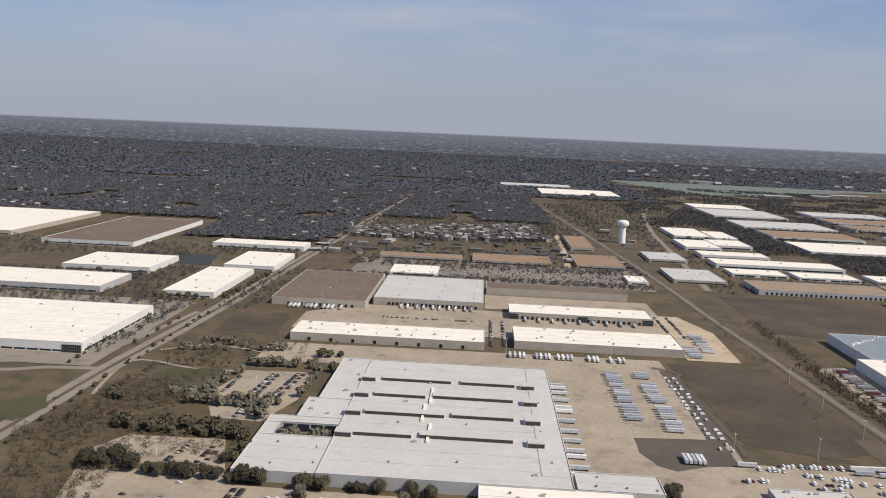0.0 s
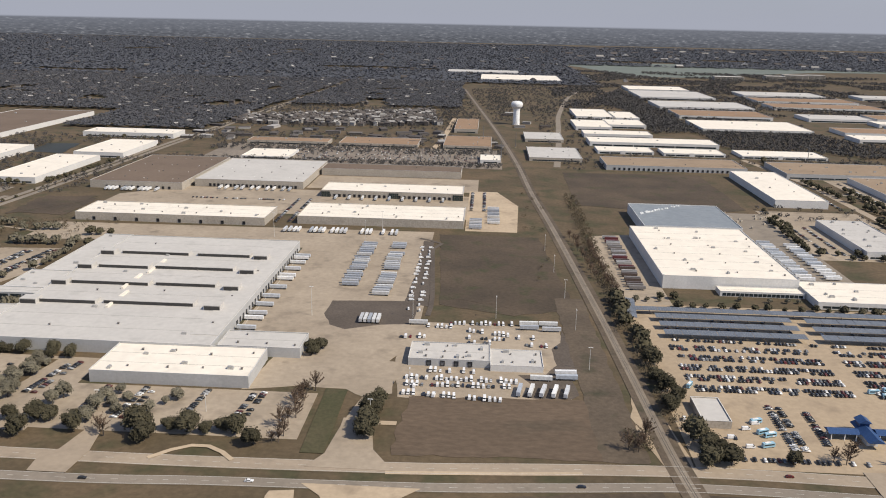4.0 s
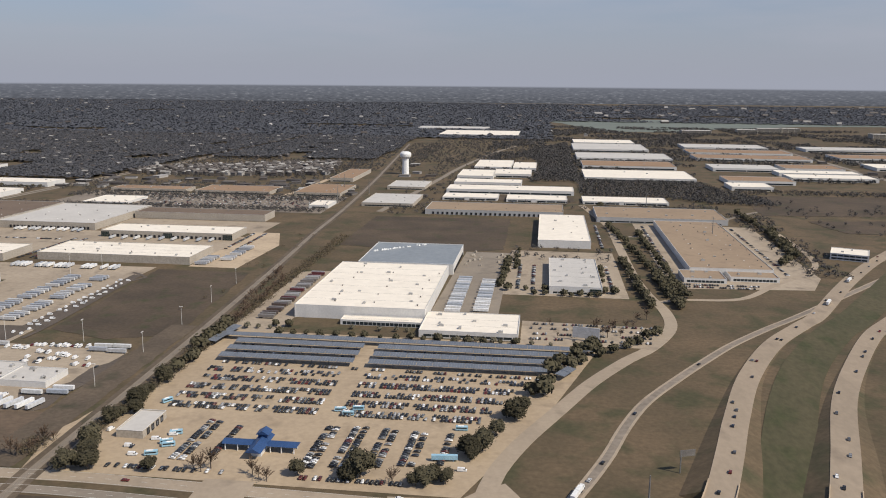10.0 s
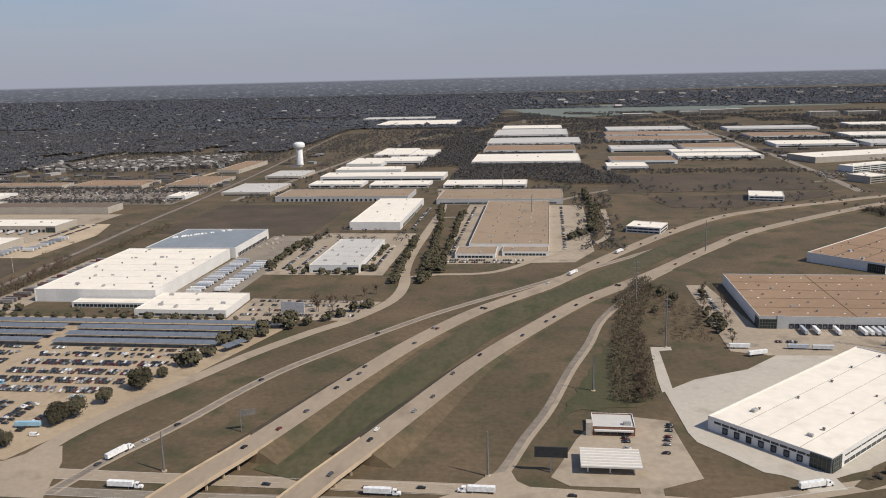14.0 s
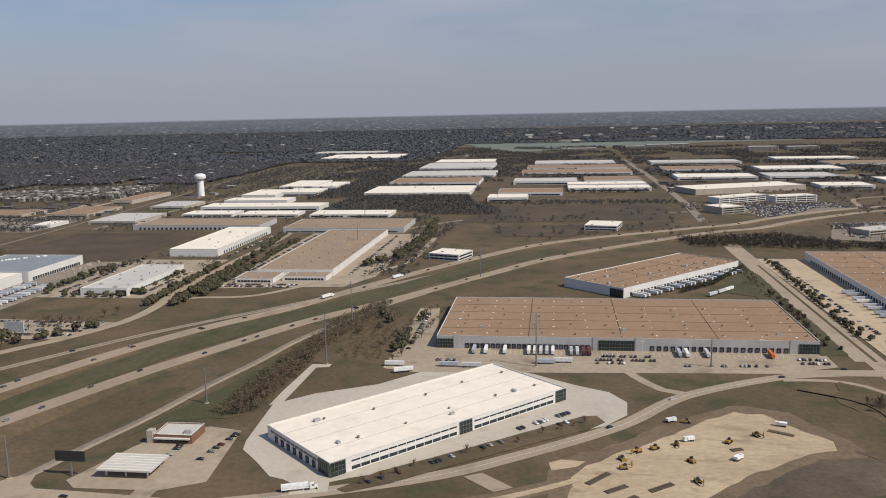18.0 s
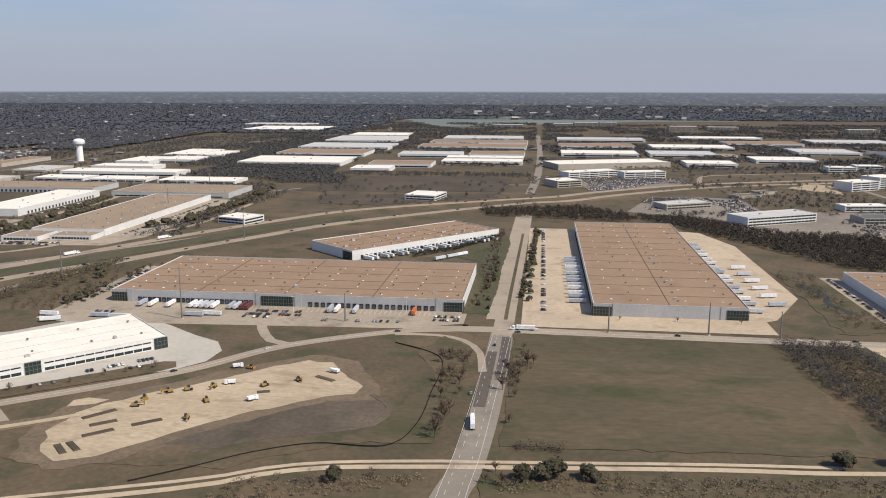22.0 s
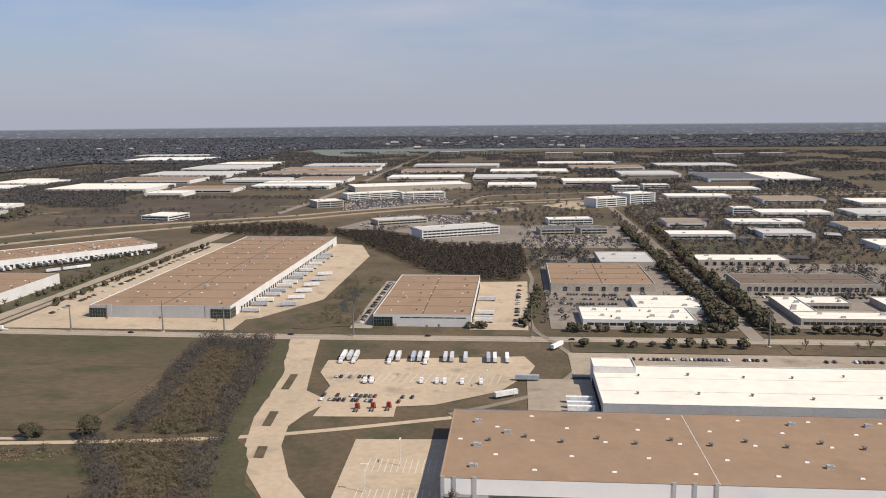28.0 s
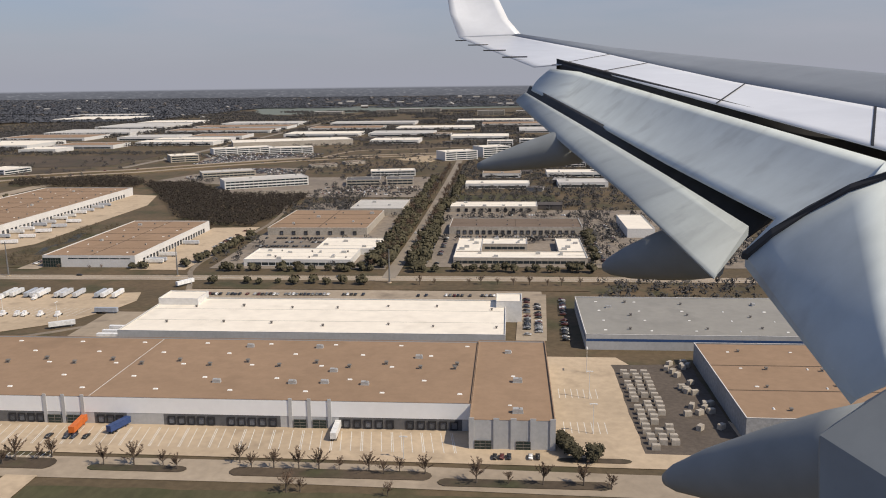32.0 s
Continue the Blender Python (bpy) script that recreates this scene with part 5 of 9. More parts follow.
for k in range(34):
    q_ = rnd_.random()
    put("roof_pallet", shared("stack", lambda: boxes_mesh("roof_pallet", [(-1.3, -0.7, 0, 1.3, 0.7, 0.9), (-1.0, -0.5, 0.9, 0.9, 0.5, 1.5)], M_PALE, 0.05)), blue_roof, pose(3 + 62 * q_, 62 + 55 * q_ + rnd_.uniform(-3, 3), 12.3, 0, 0, rnd_.uniform(0, 90)), "white wrapped roofing material")
building("white_office_annex", "low white-roofed annex of the big warehouse", 573, 716, 89, 62, 0, 7, M_RWHITE, M_WWHITE, units=8, bands=[("s", 4, 84, 1.2, 3.4, 8)])
building("entrance_canopy", "flat white entrance canopy of the big warehouse", 494, 744, 78, 16, 0, 5, M_RWHITE, M_WWHITE, bands=[("s", 2, 76, 0.5, 3.4, 4)], panels=0)
building("depot_office", "low grey-roofed office of the van depot", 220.5, 556, 59.5, 32, 0, 6, M_RLIGHT, M_WGREY, units=6, vents=10, docks=[("s", 10, 50, 10)])
building("depot_garage", "pale-roofed garage of the van depot", 280.3, 551, 38, 30, 0, 5.2, M_RLIGHT, M_WWHITE, units=3, vents=4)
building("white_warehouse", "long white-roofed warehouse with white walls", 675, 1146, 73, 228, 0, 11, M_RWHITE, M_WWHITE, docks=[("e", 20, 210, 9)], vents=10, units=4)
building("white_warehouse", "pale-roofed building with glass-fronted entrance", 690, 890, 57, 148, 0, 9, M_RLIGHT, M_WWHITE, bands=[("s", 4, 52, 1.0, 3.0, 5), ("e", 6, 140, 1.0, 3.0, 6)], corners=[("s", 44, 56, 7)], units=10, vents=4)
building("low_brown_building", "broad low tan-roofed building with white walls", 858, 1010, 98, 345, 0, 9, M_RBUFF, M_WWHITE, units=6, vents=30, lights=20)
building("low_brown_annex", "low brown-roofed annex with long windows", 845, 966, 48, 44, 0, 6, M_RBUFF, M_WWHITE, "office building", bands=[("s", 3, 45, 1, 3.6, 4)], units=4)
building("low_brown_annex", "low entrance annex with long windows", 900, 980, 55, 30, 0, 6, M_RBUFF, M_WWHITE, "office building", bands=[("s", 3, 52, 1, 3.6, 4)], units=2)
building("brown_strip_building", "long low tan-roofed building with grey walls", 478, 1410, 237, 92, 0, 9, M_RBUFF, M_WGREY, panels=0, docks=[("s", 10, 225, 8)], vents=8)
building("brown_strip_building", "long low tan-roofed building with grey walls", 769, 1375, 210, 118, 0, 9, M_RBUFF, M_WGREY, panels=0, units=12, vents=8, bands=[("s", 5, 200, 1, 3, 24)])
for k, (x, y, L_, D_) in enumerate(((486, 1590, 107, 62), (610, 1582, 116, 64), (755, 1577, 159, 72))):
    building("white_strip_building", "low white-roofed row of shops and offices", x, y, L_, D_, 0, 6, M_RWHITE, M_WWHITE, "office building", panels=0, bands=[("s", 3, L_ - 3, 0.8, 3.6, 18)], fins=[("s", L_ * 0.45, 9)], units=4, seed=k)
for k, (x, y, L_, D_) in enumerate(((482, 1690, 260, 75), (484, 1812, 148, 66), (478, 1935, 84, 140), (500, 2150, 95, 190), (600, 2140, 60, 150), (560, 1990, 90, 110))):
    building("white_warehouse", "distant white-roofed warehouse near the water tower", x, y, L_, D_, 0, 9, M_RWHITE, M_WWHITE, panels=0, units=4, bands=[("s", 5, L_ - 5, 0.8, 4, 40)], seed=k)
building("white_office_warehouse", "new white warehouse with ribbon windows and dark glazed corners", 1105, 450, 190, 76, 46, 9, M_RWHITE, M_WWHITE, docks=[("w", 8, 62, 7)], bands=[("s", 14, 92, 0.9, 3.0, 6.5), ("s", 106, 178, 0.9, 3.0, 6.5), ("s", 14, 92, 5.6, 6.6, 6.5), ("s", 106, 178, 5.6, 6.6, 6.5), ("w", 4, 72, 5.4, 6.8, 5)], corners=[("s", 0.3, 10, 8.6), ("s", 94, 104, 8.6), ("s", 180, 189.7, 8.6), ("w", 64, 75.6, 8.6)], units=4, vents=10)
# white ends: the sun on the side walls is put into their colour
building("brown_roofed_warehouse", "long tan-roofed warehouse with white walls and glazed entrances", 1129, 708, 313, 147, 0, 11, M_RTAN, M_WGREY, docks=[("s", 24, 130, 4.4), ("s", 178, 290, 5.6)], corners=[("s", 0.3, 14, 8.5), ("s", 137, 166, 9), ("s", 297, 312.7, 8.5), ("w", 135, 146.7, 8.5), ("e", 0.3, 10, 8.5)], fins=[("s", 17, 5), ("s", 134, 4), ("s", 170, 6), ("s", 293, 6)], vents=45, lights=60, units=4, group="tan-roofed warehouses", panels=14, ends=M_WWHITE)
building("brown_roofed_warehouse", "tan-roofed warehouse with a long white dock wall", 1302, 903, 224, 84, 47.3, 11, M_RTAN, M_WWHITE, docks=[("s", 10, 215, 6)], corners=[("w", 66, 83.7, 9)], vents=34, lights=30, units=5, group="tan-roofed warehouses", panels=14, seed=4)
# side walls whiter than the front, sunlight painted into the panels
building("brown_roofed_warehouse", "deep tan-roofed warehouse with dock doors down both sides", 1551, 711, 125, 424, 0, 11, M_RTAN, M_WGREY, docks=[("e", 25, 400, 7.5), ("w", 25, 400, 7.5)], corners=[("s", 0.3, 15, 8.5), ("s", 108, 124.7, 8.5), ("w", 412, 423.7, 8.5), ("e", 0.3, 12, 8.5)], fins=[("s", 18, 4), ("s", 105, 4)], vents=40, lights=44, units=6, group="tan-roofed warehouses", panels=14, seed=5, ends=M_WWHITE)
building("brown_roofed_warehouse", "tan-roofed warehouse with white side wall", 1802, 693, 80, 174, 0, 10, M_RTAN, M_WWHITE, docks=[("e", 14, 160, 6.5)], corners=[("s", 0.3, 16, 8), ("w", 160, 173.7, 8)], bands=[("s", 22, 76, 7.0, 7.9, 8)], vents=10, lights=14, units=2, group="tan-roofed warehouses", panels=14, seed=6)
b5 = building("brown_roofed_warehouse", "huge brown-roofed warehouse with white fascia above dark dock doors", 1885, 380, 291, 86, 0, 13, M_RTAN, M_WGREY, docks=[("s", 22, 39.5, 4.3), ("s", 44.6, 76.4, 4.3), ("s", 81.4, 99, 4.3), ("s", 123, 136, 4.3), ("s", 155.5, 178, 4.3), ("s", 182.5, 206, 4.3), ("s", 234, 258, 4.3), ("s", 262, 286, 4.3)], corners=[("s", 2, 5.2, 4.2), ("s", 7.4, 13.6, 4.2), ("s", 100.4, 106.6, 4.2), ("s", 109.4, 115.6, 4.2), ("s", 213, 218.5, 4.2), ("s", 221.5, 227.5, 4.2)], cope=M_RTAN, fins=[("s", 1.2, 1.6), ("s", 6.2, 1.6), ("s", 15, 1.8), ("s", 99.4, 1.6), ("s", 108, 1.6), ("s", 117, 1.6), ("s", 211.6, 1.6), ("s", 220, 1.6), ("s", 229, 1.6)], panels=17, seed=7)
for k in range(17):     # a row of hooded vents, skylights in staggered rows, few units
    put("roof_ventilator", shared("unit1", lambda: roof_unit(1)), b5, pose(20 + 17.45 * k if k < 16 else 281, 44.5 if k % 2 == 0 else 50, 12.3))
for j, yy in enumerate((12, 28, 46, 63, 79)):
    for k in range(8):
        put("skylight", shared("unit2", lambda: roof_unit(2)), b5, pose((41 if j in (0, 4) else 23.4 if j in (1, 3) else 5.8) + 34.9 * k, yy, 12.3))
for ux, uy in ((13.6, 69), (28.7, 55), (14.5, 38), (13.9, 13.6), (171, 74), (171, 22), (208, 74), (223, 38.6), (241, 22), (222, 23), (207, 22), (262, 60)):
    put("rooftop_unit", shared("unit0", lambda: roof_unit(0)), b5, pose(ux, uy, 12.3))
put("pale_seam", boxes_mesh("pale_seam", [(118.8, 1, 12.3, 119.1, 85.5, 12.36)], M_COPE), b5, None, "pale roof joint")
building("warehouse_end_bay", "projecting end bay of the huge brown-roofed warehouse", 2176, 363, 35, 105, 0, 13, M_RTAN, M_WGREY, corners=[("s", 2, 9, 4), ("s", 19, 25, 4)], fins=[("s", 0.8, 2.2), ("s", 11, 2.4), ("s", 18, 2.4), ("s", 26, 2.4), ("s", 34, 2.2)], units=3, lights=3, panels=12, cope=M_RTAN)
# dark panels carry the shade under the fascia as colour
put("dock_wall", boxes_mesh("dock_wall", [(21, -0.03, 0.1, 99, -0.012, 5.59), (122, -0.03, 0.1, 137, -0.012, 5.59), (154, -0.03, 0.1, 207, -0.012, 5.59), (233, -0.03, 0.1, 287, -0.012, 5.59)], M_RDARK), b5, None, "dark panels for the shade on the wall behind the dock doors")
put("fascia", boxes_mesh("fascia", [(0.2, -0.10, 5.6, 290.6, -0.012, 12.7)], M_FASCIA), b5, None, "white painted fascia")
building("white_roofed_warehouse", "long white-roofed warehouse behind the brown one", 1966, 488, 224, 74, 0, 10, M_RWHITE, M_WGREY, units=0, vents=14, docks=[("w", 10, 66, 6)])
for x_ in (1966, 2184):
    building("stair_block", "raised white block at the end of the warehouse", x_, 546, 16 if x_ > 2000 else 26, 20, 0, 13.5, M_RWHITE, M_WWHITE, "stair block", panels=0)
building("grey_roofed_warehouse", "grey metal-roofed warehouse with a dark blue band", 2235, 494, 150, 82, 0, 9, M_RGREY, M_WGREY, stripe=M_BLUE, vents=10, lights=20, units=2)
building("brown_roofed_warehouse", "brown-roofed warehouse by a storage yard", 2290, 375, 150, 100, 0, 11, M_RTAN, M_WMID, vents=16, lights=18)
# east side, middle distance
building("low_brown_building", "low brown-roofed industrial building with tan walls", 1952, 838, 100, 116, 0, 8, M_RTAN, M_WTAN, docks=[("s", 8, 94, 12)], vents=8, units=4)
building("white_warehouse", "pale building behind the brown-roofed one", 2012, 958, 60, 72, 0, 9, M_RLIGHT, M_WTAN, units=3)
building("white_office_building", "low white-roofed office wing among trees", 1972, 700, 90, 46, 0, 6, M_RWHITE, M_WWHITE, "office building", units=8, vents=6, bands=[("s", 3, 87, 1, 3.4, 6)])
building("white_office_building", "low white-roofed office wing among trees", 2022, 746, 56, 50, 0, 6, M_RWHITE, M_WWHITE, "office building", units=4, bands=[("e", 3, 47, 1, 3.4, 6)])
building("low_brown_building", "long low brown-roofed building with dock doors", 2133, 844, 130, 54, 0, 8, M_RBROWN, M_WTAN, docks=[("s", 6, 124, 6)], vents=8)
building("white_warehouse", "low white-roofed industrial row with dock doors", 2124, 986, 100, 40, 0, 7, M_RWHITE, M_WTAN, docks=[("s", 5, 95, 9)], units=5)
for x, y, L_, D_ in ((2146, 711, 110, 26), (2146, 738, 22, 60), (2234, 738, 22, 60), (2168, 770, 40, 28)):
    building("courtyard_office", "white-roofed wing of an office with a courtyard", x, y, L_, D_, 0, 6, M_RWHITE, M_WTAN, "office building", panels=0, units=4, bands=[("s", 2, L_ - 2, 1, 3.2, 5)])
building("white_warehouse", "tall white-walled flat-roofed building", 2304, 830, 26, 84, 0, 9, M_RWHITE, M_WWHITE)

# west side, seen at the start
for args in (
    ("white_warehouse", "very large white-roofed warehouse with glazed office corner", -720, 843, 296, 193, 12, M_RWHITE, M_WWHITE),
    ("white_warehouse", "long white-roofed warehouse with grey-green walls", -860, 1146, 312, 108, 10, M_RWHITE, M_WGREY),
    ("white_warehouse", "white-roofed warehouse by the trees", -690, 1310, 148, 130, 10, M_RWHITE, M_WWHITE),
    ("brown_roofed_warehouse", "very large brown-roofed warehouse", -866, 1568, 185, 400, 10, M_RBROWN, M_WWHITE),
    ("white_warehouse", "very large distant white warehouse", -1260, 1640, 290, 400, 10, M_RWHITE, M_WTAN),
    ("white_warehouse", "long white-roofed building by the pond", -541, 1622, 186, 66, 10, M_RWHITE, M_WWHITE),
    ("white_warehouse", "white-roofed warehouse beside the divided road", -456, 1148, 75, 208, 9, M_RWHITE, M_WWHITE),
    ("white_warehouse", "white-roofed warehouse beside the divided road", -442, 1384, 88, 156, 9, M_RWHITE, M_WWHITE),
    ("low_brown_building", "low brown-roofed building among car parks", -197, 1592, 160, 48, 7, M_RTAN, M_WTAN),
    ("low_brown_building", "low brown-roofed building among car parks", -15, 1588, 154, 88, 7, M_RTAN, M_WTAN),
    ("low_brown_building", "low brown-roofed building with pale walls", 188, 1592, 94, 140, 7, M_RTAN, M_WTAN),
    ("low_brown_building", "low brown-roofed building with pale walls", 200, 1830, 52, 200, 9, M_RTAN, M_WTAN),
    ("white_strip_building", "low white-roofed building among trees", -158, 1418, 84, 86, 5, M_RWHITE, M_WWHITE),
    ("white_strip_building", "small white-roofed shed by the railway", 262, 1440, 36, 60, 6, M_RWHITE, M_WWHITE),
    ("white_warehouse", "pale-roofed warehouse near the water tower", 350, 1480, 95, 130, 7, M_RLIGHT, M_WTAN),
    ("white_warehouse", "pale-roofed warehouse near the water tower", 352, 1720, 80, 110, 7, M_RLIGHT, M_WTAN),
):
    n_, lab_, x, y, L_, D_, h_, r_, w_ = args
    near = D_ < 260 and y < 1200
    building(n_, lab_, x, y, L_, D_, 0, h_, r_, w_, panels=12 if near else 0, units=5, vents=8 if near else 4, bands=[("s", 5, L_ - 5, 0.9, 3.0, 14 if near else 45)] + ([("e", 5, D_ - 5, 1.0, 3.6, 16)] if y < 1000 else []), corners=[("s", L_ - 22, L_ - 1, 9)] if y < 900 else ())

# far rows of warehouses towards the lake
for k, (x, y, L_, D_, r_) in enumerate((
    (775, 1960, 255, 180, M_RWHITE), (782, 2240, 245, 150, M_RTAN), (775, 2470, 275, 190, M_RLIGHT), (775, 2790, 245, 260, M_RLIGHT), (785, 3100, 220, 170, M_RWHITE),
    (1082, 1838, 88, 80, M_RWHITE), (1098, 1955, 150, 95, M_RTAN), (1262, 2045, 198, 80, M_RWHITE), (1262, 2150, 198, 70, M_RWHITE), (1120, 2240, 170, 110, M_RLIGHT),
    (1310, 2270, 150, 110, M_RTAN), (1130, 2540, 330, 130, M_RTAN), (1140, 2740, 320, 130, M_RTAN), (1160, 2960, 280, 160, M_RLIGHT), (240, 3450, 330, 300, M_RWHITE), (80, 3900, 330, 160, M_RLIGHT),
    (1850, 2060, 120, 90, M_RWHITE), (1560, 2330, 210, 120, M_RWHITE), (1800, 2330, 180, 130, M_RLIGHT), (1560, 2620, 230, 130, M_RTAN), (1840, 2600, 240, 130, M_RWHITE),
    (2040, 2180, 150, 110, M_RWHITE), (2220, 2450, 170, 150, M_RLIGHT), (2100, 2800, 240, 130, M_RTAN), (2420, 2250, 150, 260, M_RDARK), (2580, 2240, 120, 280, M_RWHITE), (1560, 2950, 300, 120, M_RLIGHT), (2000, 3080, 280, 110, M_RWHITE), (2400, 2900, 260, 150, M_RLIGHT))):
    building("distant_warehouse", "distant flat-roofed warehouse in a row", x, y, L_, D_, 0, 9, r_, M_WWHITE, panels=0, units=3, docks=(), bands=[("s", 6, L_ - 6, 0.8, 4.2, 60)], group="distant warehouse rows", seed=k)


# ---- offices with rows of windows ----
def office(label, x, y, L, D, ang, floors, wall=M_WWHITE, roof=M_RWHITE):
    h = floors * 4.0 + 1.0
    bands = [(s, 1.5, n - 1.5, 1.2 + 4 * k, 3.4 + 4 * k, 6.5 if y < 1500 and s == "s" else 22) for k in range(floors) for s, n in (("s", L), ("e", D))]
    return building("office_building", label, x, y, L, D, ang, h, roof, wall, "office building", bands=bands, units=4, panels=0)


office("small white two-storey office with dark window bands", 1058, 1130, 46, 44, -20, 2)
office("low white office with dark ribbon windows", 1278, 1400, 54, 62, -12, 2)
office("wide three-storey office with rows of windows", 1787, 1188, 122, 42, 28, 3, M_WWHITE, M_RLIGHT)
office("long two-storey office in a car park", 1700, 1333, 85, 36, 28, 2, M_WTAN, M_RLIGHT)
office("white office with dark ribbon windows", 1537, 1600, 54, 52, 30, 3, M_WTAN)
office("white office wing with ribbon windows", 1563, 1765, 127, 36, 32, 3, M_WWHITE)
office("dark-glazed office wing in a car park", 1678, 1785, 94, 36, 18, 3, M_WWHITE)
building("office_block", "long windowless tan block with a white roof", 1545, 1945, 285, 100, 21, 13, M_RWHITE, M_WTAN, "office building", panels=0, units=6)
office("dark low office with white bands", 1954, 1231, 50, 40, 8, 2, M_WTAN, M_RDARK)
office("low white-roofed office among trees", 1970, 1353, 72, 30, 9, 2, M_WWHITE)
office("low tan office with dark windows", 2012, 1240, 40, 36, 8, 2, M_WTAN, M_RDARK)
building("tan_shed", "low tan shed among trees", 1841, 1487, 48, 26, 24, 5, M_RBROWN, M_WTAN, "shed", panels=0)
building("tan_shed", "low tan shed among trees", 1892, 1543, 38, 24, 30, 5, M_RBROWN, M_WTAN, "shed", panels=0)
put_wall = tagged(put("retaining_wall", boxes_mesh("retaining_wall", [(0, 0, 0, 94, 1.0, 4.5)] + [(7 * k, -0.25, 0, 7 * k + 0.8, 0, 4.9) for k in range(14)], M_WTAN)), "pale retaining wall in front of the office", "wall")
put_wall.matrix_basis = pose(1823, 1136, 0, 0, 0, 12)
office("white four-storey office with dark bands", 2070, 1612, 70, 40, 30, 4)
office("white four-storey office block", 2140, 1670, 62, 44, 30, 5)
office("white office with ribbon windows", 2140, 1955, 60, 40, 0, 3)
office("white office with ribbon windows", 2215, 2000, 60, 40, 0, 3)
office("small white office beyond the trees", 2290, 1490, 34, 30, 0, 3)
for x, y, L_, f_ in ((1290, 3850, 130, 4), (1560, 3980, 90, 4), (1660, 4030, 110, 5), (1780, 4060, 80, 5), (2050, 3700, 120, 5), (2220, 3750, 130, 4), (2750, 3600, 120, 4), (2950, 3650, 110, 4)):
    office("tan apartment block by the far lake", x, y, L_, 60, 0, f_, M_WTAN, M_RLIGHT)


for k, (x, y, L_, D_, r_) in enumerate(((2130, 1200, 90, 40, M_RWHITE), (2260, 1210, 70, 50, M_RLIGHT), (2370, 1100, 80, 60, M_RWHITE), (2150, 1330, 60, 60, M_RBUFF), (2250, 1340, 110, 46, M_RWHITE), (2400, 1280, 90, 70, M_RBUFF),
    (2330, 1470, 120, 60, M_RWHITE), (2480, 1450, 90, 90, M_RLIGHT), (2230, 1780, 130, 60, M_RWHITE), (2400, 1700, 120, 80, M_RBUFF), (2560, 1640, 130, 90, M_RWHITE), (2600, 1250, 110, 70, M_RWHITE), (1940, 2330, 90, 60, M_RBUFF), (2330, 1960, 140, 70, M_RWHITE))):
    building("low_building", "low flat-roofed building among trees and car parks", x, y, L_, D_, 0, 7, r_, M_WWHITE, "office building", panels=0, units=2, bands=[("s", 4, L_ - 4, 1.0, 3.4, 30)], group="low eastern buildings", seed=k)


# ---- the water tower ----
tower = new("water_tower")
tower.matrix_basis = pose(342, 2012, 0)
tagged(tower, "tall white water tower with a domed tank on a fluted column", "water tower")
col_v, col_f = [], []
for z, r in ((0, 8.6), (2, 8.0), (34, 7.4), (38, 7.8)):
    col_v += [((r + (0.35 if k % 2 else 0)) * math.cos(2 * math.pi * k / 32), (r + (0.35 if k % 2 else 0)) * math.sin(2 * math.pi * k / 32), z) for k in range(32)]
col_f = [(j * 32 + k, j * 32 + (k + 1) % 32, (j + 1) * 32 + (k + 1) % 32, (j + 1) * 32 + k) for j in range(3) for k in range(32)]
put("column", mesh_of("column", col_v, col_f, M_PALE), tower)
put("tank", mesh_of("tank", *lathe([(7.9, 37.8), (10.5, 40.5), (13.6, 44), (14.2, 48), (13.8, 51.5), (11.5, 54.2), (7.0, 56), (2.0, 56.8), (0.4, 57)], 28), M_PALE), tower)
put("railing", mesh_of("railing", *lathe([(3.1, 56.3), (3.1, 57.4), (3.0, 57.4), (3.0, 56.3)], 20), M_STEEL), tower)


# ---- poles ----
def pole_mesh(h, r0, r1, mat, seg=8):
    return mesh_of("pole", *lathe([(r0, 0), (r1, h)], seg), mat)


def pylon(x, y, h, arms=True, label="tall grey steel power pole with short arms"):
    top = tagged(new("power_pole"), label, "power pole", "steel power poles")
    top.matrix_basis = pose(x, y, 0)
    put("mast", shared("mast%d" % h, lambda: pole_mesh(h, 0.72, 0.32, M_STEEL)), top)
    put("footing", shared("footing", lambda: mesh_of("footing", *lathe([(1.6, 0), (1.6, 0.6), (1.3, 0.7)], 10), M_CONC)), top)
    if arms:
        for k, z in enumerate((h - 3, h - 8, h - 13)):
            put("cross_arm", shared("arm", lambda: boxes_mesh("cross_arm", [(-3.2, -0.14, -0.12, 3.2, 0.14, 0.14), (-3.3, -0.1, -1.2, -3.0, 0.1, -0.1), (3.0, -0.1, -1.2, 3.3, 0.1, -0.1)], M_STEEL)), top, pose(0, 0, z, 0, 0, 30))
    return top


for x, y, h in ((1046, 655, 42), (1036, 783, 42), (1215, 660, 44), (741, 424, 24), (922, 433, 26), (1792, 660, 28), (1636, 666, 26), (2102, 646, 26), (1140, 1010, 38), (870, 1560, 34), (930, 1250, 34), (300, 1500, 34), (265, 1700, 34), (330, 1640, 30), (985, 560, 26), (1350, 668, 24), (1560, 664, 22), (1688, 662, 22), (1930, 664, 24)):
    pylon(x, y, h, h > 30)


def lamp_post(x, y, h, turn=0.0):
    top = tagged(new("lamp_post"), "tall pale yard lamp post with a small head", "lamp post", "yard lamp posts")
    top.matrix_basis = pose(x, y, 0, 0, 0, turn)
    put("pole", shared("lamp%d" % h, lambda: pole_mesh(h, 0.22, 0.10, M_COPE, 6)), top)
    put("lamp_head", shared("lamphead", lambda: boxes_mesh("lamp_head", [(-1.5, -0.25, -0.12, 1.5, 0.25, 0.1), (-1.7, -0.4, -0.3, -0.7, 0.4, -0.1), (0.7, -0.4, -0.3, 1.7, 0.4, -0.1)], M_COPE)), top, pose(0, 0, h))


